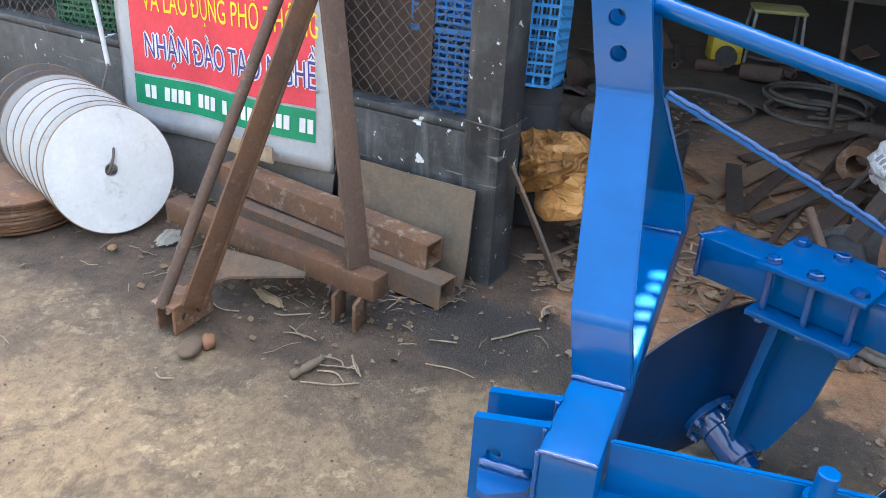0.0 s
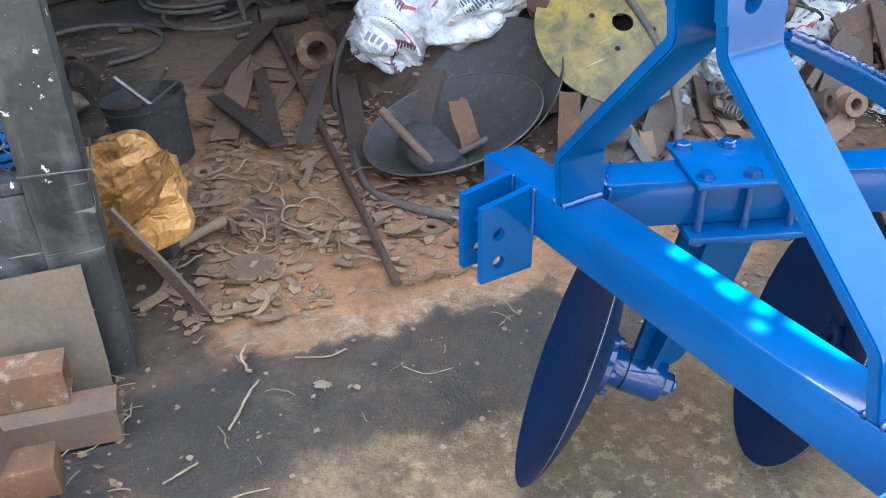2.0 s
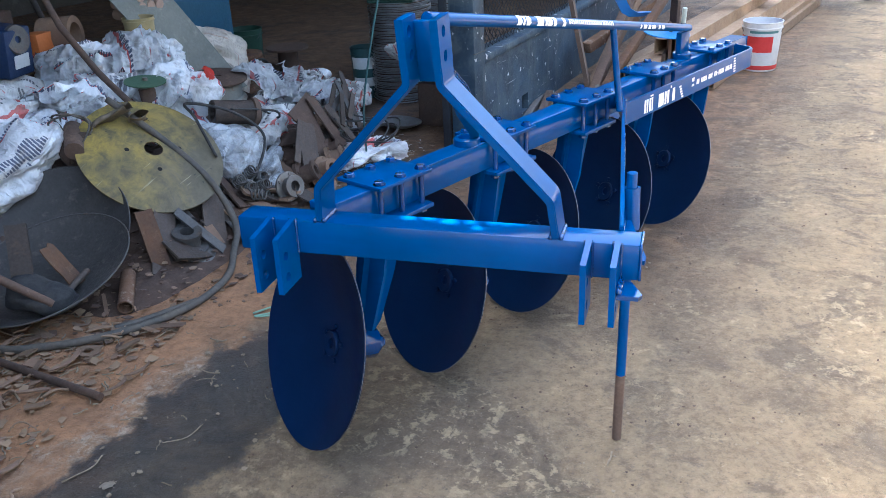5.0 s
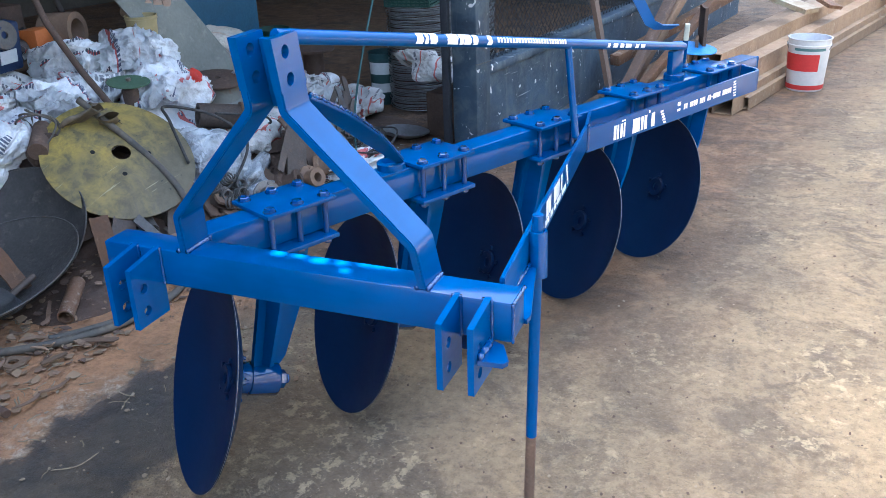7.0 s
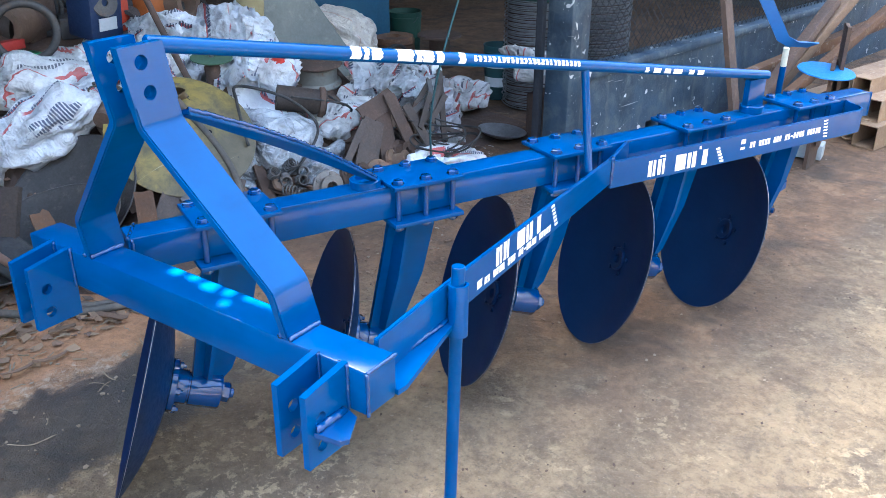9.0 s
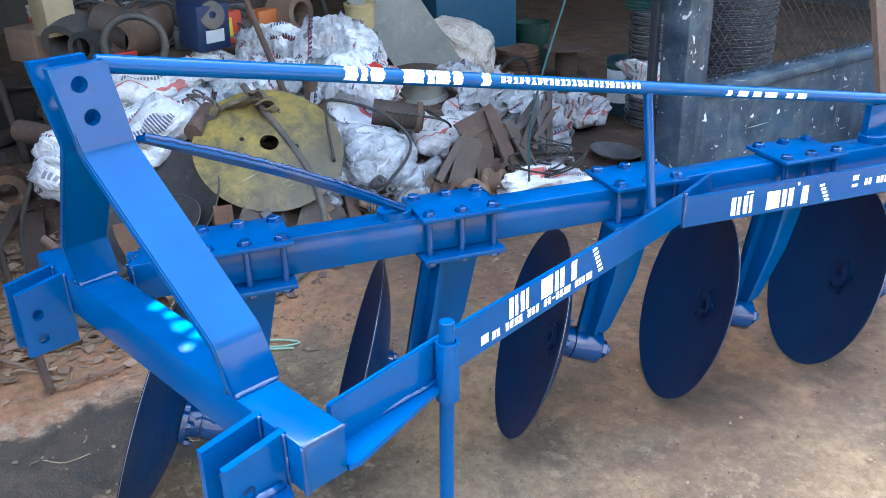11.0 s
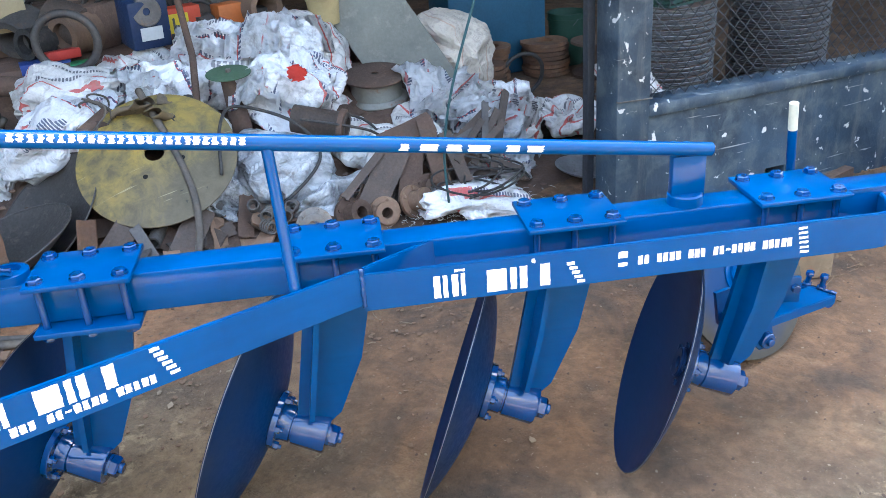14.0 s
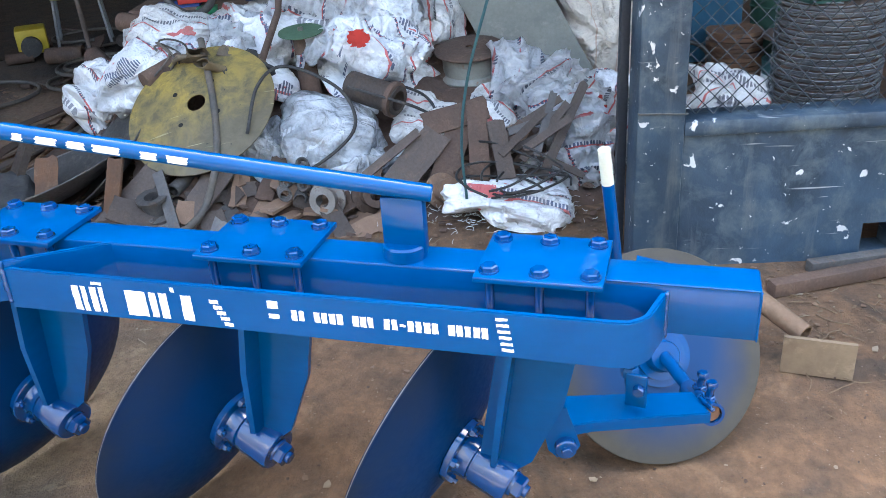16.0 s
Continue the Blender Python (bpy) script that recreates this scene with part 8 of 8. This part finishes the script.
    span(bm, (-0.13, -0.12, 0), (0.13, 0.12, 0.20), pose(-6.1, -0.72, 0.06, 0, 0, 20), 0.02)
    part("housing", bm, plain((0.45, 0.33, 0.02)), y)
    bm = bmesh.new()
    lathe(bm, [(0, 0), (0.08, 0), (0.08, 0.06), (0, 0.06)], facing((-5.96, -0.68, 0.13), (1, 0.3, 0)), 24)
    part("wheel", bm, RUBBER, y)
    st = thing("work_stool", "yellow-topped steel stool in the dark shed", "stool")
    bm = bmesh.new()
    span(bm, (-0.17, -0.2, 0.42), (0.17, 0.2, 0.45), pose(-6.5, -0.42, 0, 0, 0, 15), 0.01)
    part("seat", bm, plain((0.35, 0.32, 0.12)), st)
    for sx in (-0.15, 0.15):
        for sy in (-0.18, 0.18):
            bm = bmesh.new()
            p = pose(-6.5, -0.42, 0, 0, 0, 15)
            rod(bm, p @ Vector((sx * 1.25, sy * 1.2, 0)), p @ Vector((sx, sy, 0.42)), 0.014, 10)
            part("leg", bm, GALV, st)
    for k in range(60):
        x, yy = RNG.uniform(-7.2, -4.6), RNG.uniform(-3.2, 1.8)
        s = RNG.uniform(0.06, 0.22)
        if RNG.random() < 0.5:
            plate((x, yy, 0.02 + s * 0.2), (s, s * RNG.uniform(1, 3), 0.012), (RNG.uniform(-22, 22), RNG.uniform(-22, 22), RNG.uniform(0, 360)), RNG.choice((RUST_DARK, SPRING)), "dark steel offcut lying in the shed", "scrap_plate", "scrap plate", "offcuts in the dark shed", 0.06, 600 + k)
        else:
            a = RNG.uniform(0, 6.28)
            ring_stock((x, yy, s * 0.3), (x + s * 1.4 * math.cos(a), yy + s * 1.4 * math.sin(a), s * 0.35), s * 0.3, s * 0.1, RNG.choice((RUST_DARK, SPRING)), "dark rusty steel bush in the shed", "steel_bush", "steel bush", 20, "bushes in the dark shed")
    for k in range(5):
        x, yy = RNG.uniform(-6.6, -4.8), RNG.uniform(-1.6, 0.2)
        hose("hose", [Vector((x, yy, 0.02)) + Vector((0.28 * math.cos(t) * (1 + 0.1 * k), 0.34 * math.sin(t), 0.01 * t)) for t in [0.6 * i for i in range(12)]], 0.014, HOSE, "coiled dusty hose on the shed floor", per=5)
    # dark clutter heaped on and behind the bench at the back
    for k in range(70):
        x, yy = RNG.uniform(-4.75, -4.05), RNG.uniform(0.85, 3.4)
        s, zz = RNG.uniform(0.05, 0.14), (0.705 if 0.75 < yy < 2.35 else 0.0)
        a = RNG.uniform(0, 6.28)
        mt = RNG.choice((RUST_DARK, STEEL_DARK, SPRING, RUBBER, DUSTY_RUST))
        if k % 4 == 0:
            bm = bmesh.new()
            span(bm, (-s, -s * 1.3, 0), (s, s * 1.3, s * RNG.uniform(1.2, 2.6)), pose(x, yy, zz, 0, 0, RNG.uniform(0, 90)), 0.01)
            single("gear_case", bm, mt, "dark greasy gear case on the back bench", "gear case", "parts at the back of the shed")
        elif k % 4 == 1:
            yy, zz = 1.0 + (yy - 0.85) * 0.45, 0.705
            hose("drive_belt", [Vector((x, yy, zz + s * 1.3 + 0.012)) + Vector((0.05 * math.cos(t), s * 1.3 * math.cos(t), s * 1.3 * math.sin(t))) for t in [0.37 * i for i in range(18)]], 0.012, RUBBER, "black drive belt heaped on the back bench", "drive belt", 4)
        else:
            ring_stock((x, yy, zz + s), (x + s * 1.8 * math.cos(a), yy + s * 1.8 * math.sin(a), zz + s * RNG.uniform(0.8, 1.6)), s, s * 0.35, mt, "dark steel sleeve at the back of the shed", "steel_sleeve", "steel sleeve", 20, "parts at the back of the shed")
    for k in range(7):
        a = Vector((-4.9 + RNG.uniform(-.3, .3), 0.2 + 0.5 * k, 0.0))
        bm = bmesh.new()
        rod(bm, a, a + Vector((-0.25, RNG.uniform(-.4, .4), RNG.uniform(1.0, 1.7))), RNG.uniform(0.012, 0.03), 10)
        single("propped_rod", bm, RNG.choice((RUST_DARK, SPRING)), "dark rusty rod propped at the back of the shed", "steel rod", "rods at the back of the shed")
    # heaped dark machine parts near the first pillar
    for k in range(26):
        x, yy = RNG.uniform(-4.9, -2.9), RNG.uniform(-1.9, -0.75)
        s = RNG.uniform(0.06, 0.16)
        if k % 3:
            ring_stock((x, yy, s * 0.68), (x + RNG.uniform(-.2, .2), yy + RNG.uniform(-.2, .2), s * 0.68), s * 0.7, s * 0.25, RNG.choice((RUST_DARK, SPRING)), "dark greasy machine part by the pillar", "machine_part", "machine part", 20, "parts behind the pillar")
        else:
            plate((x, yy, s * 0.3), (s, s * 2.4, 0.02), (RNG.uniform(10, 25), RNG.uniform(-30, 30), RNG.uniform(0, 360)), RNG.choice((RUST_DARK, STEEL_DARK)), "dark steel piece by the pillar", "scrap_plate", "scrap plate", "parts behind the pillar", 0.05, 800 + k)
    sack((-3.9, -0.95, 0.10), (0.4, 0.3, 0.18), (0, 5, 20), CLOTH_BROWN, 41.0, "grimy brown sack among machine parts", group="", amp=1.0)


shed_back()


# ---- the far side of the yard ----
def section_stack():
    d = Vector((0.19, 0.98, 0)).normalized()
    side = Vector((d.y, -d.x, 0))
    rows = [(-0.26, 0.045, 0.045, 4.95), (-0.37, 0.075, 0.075, 4.75), (-0.50, 0.06, 0.06, 4.85), (-0.64, 0.06, 0.06, 4.9), (-0.77, 0.06, 0.06, 4.95),
            (-0.40, 0.22, 0.07, 4.85), (-0.56, 0.19, 0.06, 4.9), (-0.70, 0.18, 0.06, 4.8), (-0.50, 0.33, 0.06, 4.95), (-0.64, 0.31, 0.06, 5.0), (-0.80, 0.18, 0.05, 4.6), (-0.92, 0.05, 0.05, 4.5), (-0.92, 0.16, 0.05, 4.7)]
    for k, (x, z, s, y0) in enumerate(rows):
        a = Vector((x, y0, z))
        bm = bmesh.new()
        L = 4.2 + 0.2 * (k % 3)
        if k in (2, 7, 11):
            pipe(bm, a, a + d * L, s, 0.006, 20)
            lab = "long rusty steel pipe in a stack"
        else:
            m = Matrix(((side.x, 0, d.x, a.x), (side.y, 0, d.y, a.y), (0, 1, 0, a.z), (0, 0, 0, 1)))
            t = 0.006
            o = [(-s, -s), (s, -s), (s, s), (-s, s)]
            i = [(-s + t, -s + t), (s - t, -s + t), (s - t, s - t), (-s + t, s - t)]
            rings = [[bm.verts.new(m @ Vector((p, q, zz))) for p, q in loop] for loop, zz in ((o, 0), (o, L), (i, L), (i, 0))]
            for p, q in zip(rings, rings[1:] + rings[:1]):
                for j in range(4):
                    bm.faces.new((p[j], p[(j + 1) % 4], q[(j + 1) % 4], q[j]))
            lab = "long rusty steel box section in a stack"
        single("steel_section", bm, STACK_STEEL, lab, "steel section", "steel sections stacked in the yard")
    bucket((0.075, 5.74, 0.0), 0.158, 0.40, plain((0.66, 0.66, 0.66)), "white paint bucket with a red label and blue inside", [(0.16, 0.29, -3.0, -0.9, (0.55, 0.03, 0.03)), (0.015, 0.05, -3.0, 0.6, (0.50, 0.03, 0.03)), (0.315, 0.335, -2.2, -0.6, (0.10, 0.22, 0.22))], fill=plain((0.01, 0.06, 0.25)))
    bm = bmesh.new()
    lathe(bm, [(0, 0), (0.155, 0), (0.158, 0.004), (0.155, 0.008), (0, 0.008)], pose(-0.50, 4.16, 0.575, 2, 6, 0), 48)
    single("blue_disc", bm, plain((0.02, 0.20, 0.55), 0.4), "freshly painted bright blue round plate on the stack", "steel disc")
    for k in range(3):
        plate((-0.52 + 0.02 * k, 4.20 + 0.05 * k, 0.19 * k + 0.19), (0.16, 0.5, 0.02), (90, 0, 90 + 12 * k), RUST_DARK, "dark steel trestle plate under the round plate", "trestle_plate", "trestle", "trestle plates", 0.01, 900 + k)
    # blue bent arm leaning in the corner
    bm = bmesh.new()
    line = [Vector((-1.02, 4.05, 1.15)), Vector((-0.90, 4.15, 0.93)), Vector((-0.80, 4.24, 0.71)), Vector((-0.76, 4.30, 0.675)), Vector((-0.68, 4.42, 0.66))]
    sdv = Vector((0.75, 0.55, 0.35)).normalized() * 0.035
    rws = []
    for i, p in enumerate(line):
        dd = (line[min(i + 1, 4)] - line[max(i - 1, 0)]).normalized()
        nn = dd.cross(sdv).normalized() * 0.006
        rws.append([bm.verts.new(p + a * sdv + b * nn) for a, b in ((-1, -1), (1, -1), (1, 1), (-1, 1))])
    for p, q in zip(rws, rws[1:]):
        for j in range(4):
            bm.faces.new((p[j], p[(j + 1) % 4], q[(j + 1) % 4], q[j]))
    bm.faces.new(rws[0][::-1]), bm.faces.new(rws[-1])
    single("flat_bar", bm, plain((0.012, 0.13, 0.40), 0.35), "freshly painted blue bent flat bar in the stack", "steel bar")
    plate((-1.20, 4.46, 0.48), (0.17, 1.5, 0.03), (78, 0, 100), RUST_DARK, "broad dark brown plank leaning on the far wall", "plank", "plank", "", 0.005, 77)
    for k, (a, b, s) in enumerate((((-1.05, 4.30, 0.03), (-0.95, 5.6, 0.75), 0.035), ((-1.12, 4.7, 0.03), (-0.85, 6.0, 0.9), 0.04), ((-0.95, 4.35, 0.12), (-0.65, 6.3, 0.75), 0.03), ((-1.22, 4.9, 0.3), (-0.6, 6.8, 0.62), 0.04))):
        bm = bmesh.new()
        m, L = aim(a, b)
        span(bm, (-s, -s, 0), (s, s, L), m, 0.003)
        single("steel_bar", bm, (RUST_DARK, DUSTY_STEEL, RUST, RUSTY_BEAM)[k], "rusty bar propped in the corner of the yard", "steel bar", "bars propped by the wall")
    put(plate((0, 0, 0), (0.18, 1.3, 0.04), (0, 0, 0), surface("peeling_yellow_paint", (0.42, 0.37, 0.26), (0.24, 0.13, 0.06), (0.5, 0.46, 0.36), 5, 60), "old channel with peeling cream paint", "old_channel", "steel channel", "", 0.004, 60), pose(-0.55, 6.6, 0.62, 12, 0, 62))
    put(plate((0, 0, 0), (0.34, 0.9, 0.03), (0, 0, 0), RUST, "rusty sheet with peeling paint on the stack", "rusty_sheet", "steel sheet", "", 0.01, 61), pose(-0.25, 7.2, 0.60, 25, 10, 75))
    # by the wheel
    plate((-0.77, 3.44, 0.0), (0.205, 0.125, 0.014), Matrix.Identity(4), WOOD, "pale brown wooden block standing on edge", "wood_block", "block", "", 0.003, 62).matrix_world = pose(-0.775, 3.44, 0.063, 90, 0, 66)
    ring_stock((-0.83, 3.42, 0.11), (-1.05, 3.30, 0.17), 0.032, 0.007, DUSTY_STEEL, "dull grey pipe beside the wooden block")
    for k, (a, b, s, mt) in enumerate((((-1.25, 3.50, 0.03), (-1.40, 4.45, 0.035), 0.026, RUST_DARK), ((-1.385, 3.70, 0.026), (-1.465, 4.60, 0.026), 0.024, STEEL_DARK),)):
        bm = bmesh.new()
        m, L = aim(a, b)
        span(bm, (-s, -s, 0), (s, s, L), m, 0.003)
        single("steel_bar", bm, mt, "dark rusty steel bar lying along the far low wall", "steel bar", "bars along the far wall")
    bm = bmesh.new()
    box(bm, (0.26, 0.12, 0.09), pose(-0.62, 4.35, 0.05, 0, 0, 10), 0.004)
    single("grey_block", bm, plain((0.38, 0.42, 0.44)), "pale grey concrete block by the stack", "block")
    # motorcycle standing beyond the stack
    mb = thing("motorcycle", "dark motorcycle with a white side panel parked in the yard", "motorcycle")
    ax = Vector((0.82, 0.57, 0)).normalized()
    c = Vector((0.12, 8.75, 0.28))
    for k in range(2):
        p = c + ax * 1.2 * k
        bm = bmesh.new()
        ring = [(0.24 + 0.04 * math.cos(t), 0.045 * math.sin(t)) for t in [2 * math.pi * i / 10 for i in range(10)]]
        lathe(bm, ring, facing(p, Vector((-ax.y, ax.x, 0))), 40, closed=True)
        part("tyre", bm, RUBBER, mb)
        bm = bmesh.new()
        lathe(bm, [(0.20, -0.02), (0.205, 0.02), (0.19, 0.02), (0.19, -0.02)], facing(p, Vector((-ax.y, ax.x, 0))), 40, closed=True)
        part("rim", bm, GALV, mb)
        for s in range(12):
            t = 2 * math.pi * s / 12
            bm = bmesh.new()
            rod(bm, p, p + 0.2 * (math.cos(t) * ax + math.sin(t) * Vector((0, 0, 1))), 0.004, 6)
            part("spoke", bm, GALV, mb)
    bm = bmesh.new()
    span(bm, (-0.28, -0.10, -0.05), (0.30, 0.10, 0.30), Matrix.Translation(c + ax * 0.58) @ pose(0, 0, 0, 0, 0, math.degrees(math.atan2(ax.y, ax.x))), 0.05)
    part("engine", bm, STEEL_DARK, mb)
    bm = bmesh.new()
    span(bm, (-0.55, -0.13, 0.26), (0.35, 0.13, 0.55), Matrix.Translation(c + ax * 0.62) @ pose(0, 0, 0, 0, 0, math.degrees(math.atan2(ax.y, ax.x))), 0.06)
    part("body_panel", bm, plain((0.62, 0.62, 0.60), 0.35), mb, "white plastic side panel")


section_stack()
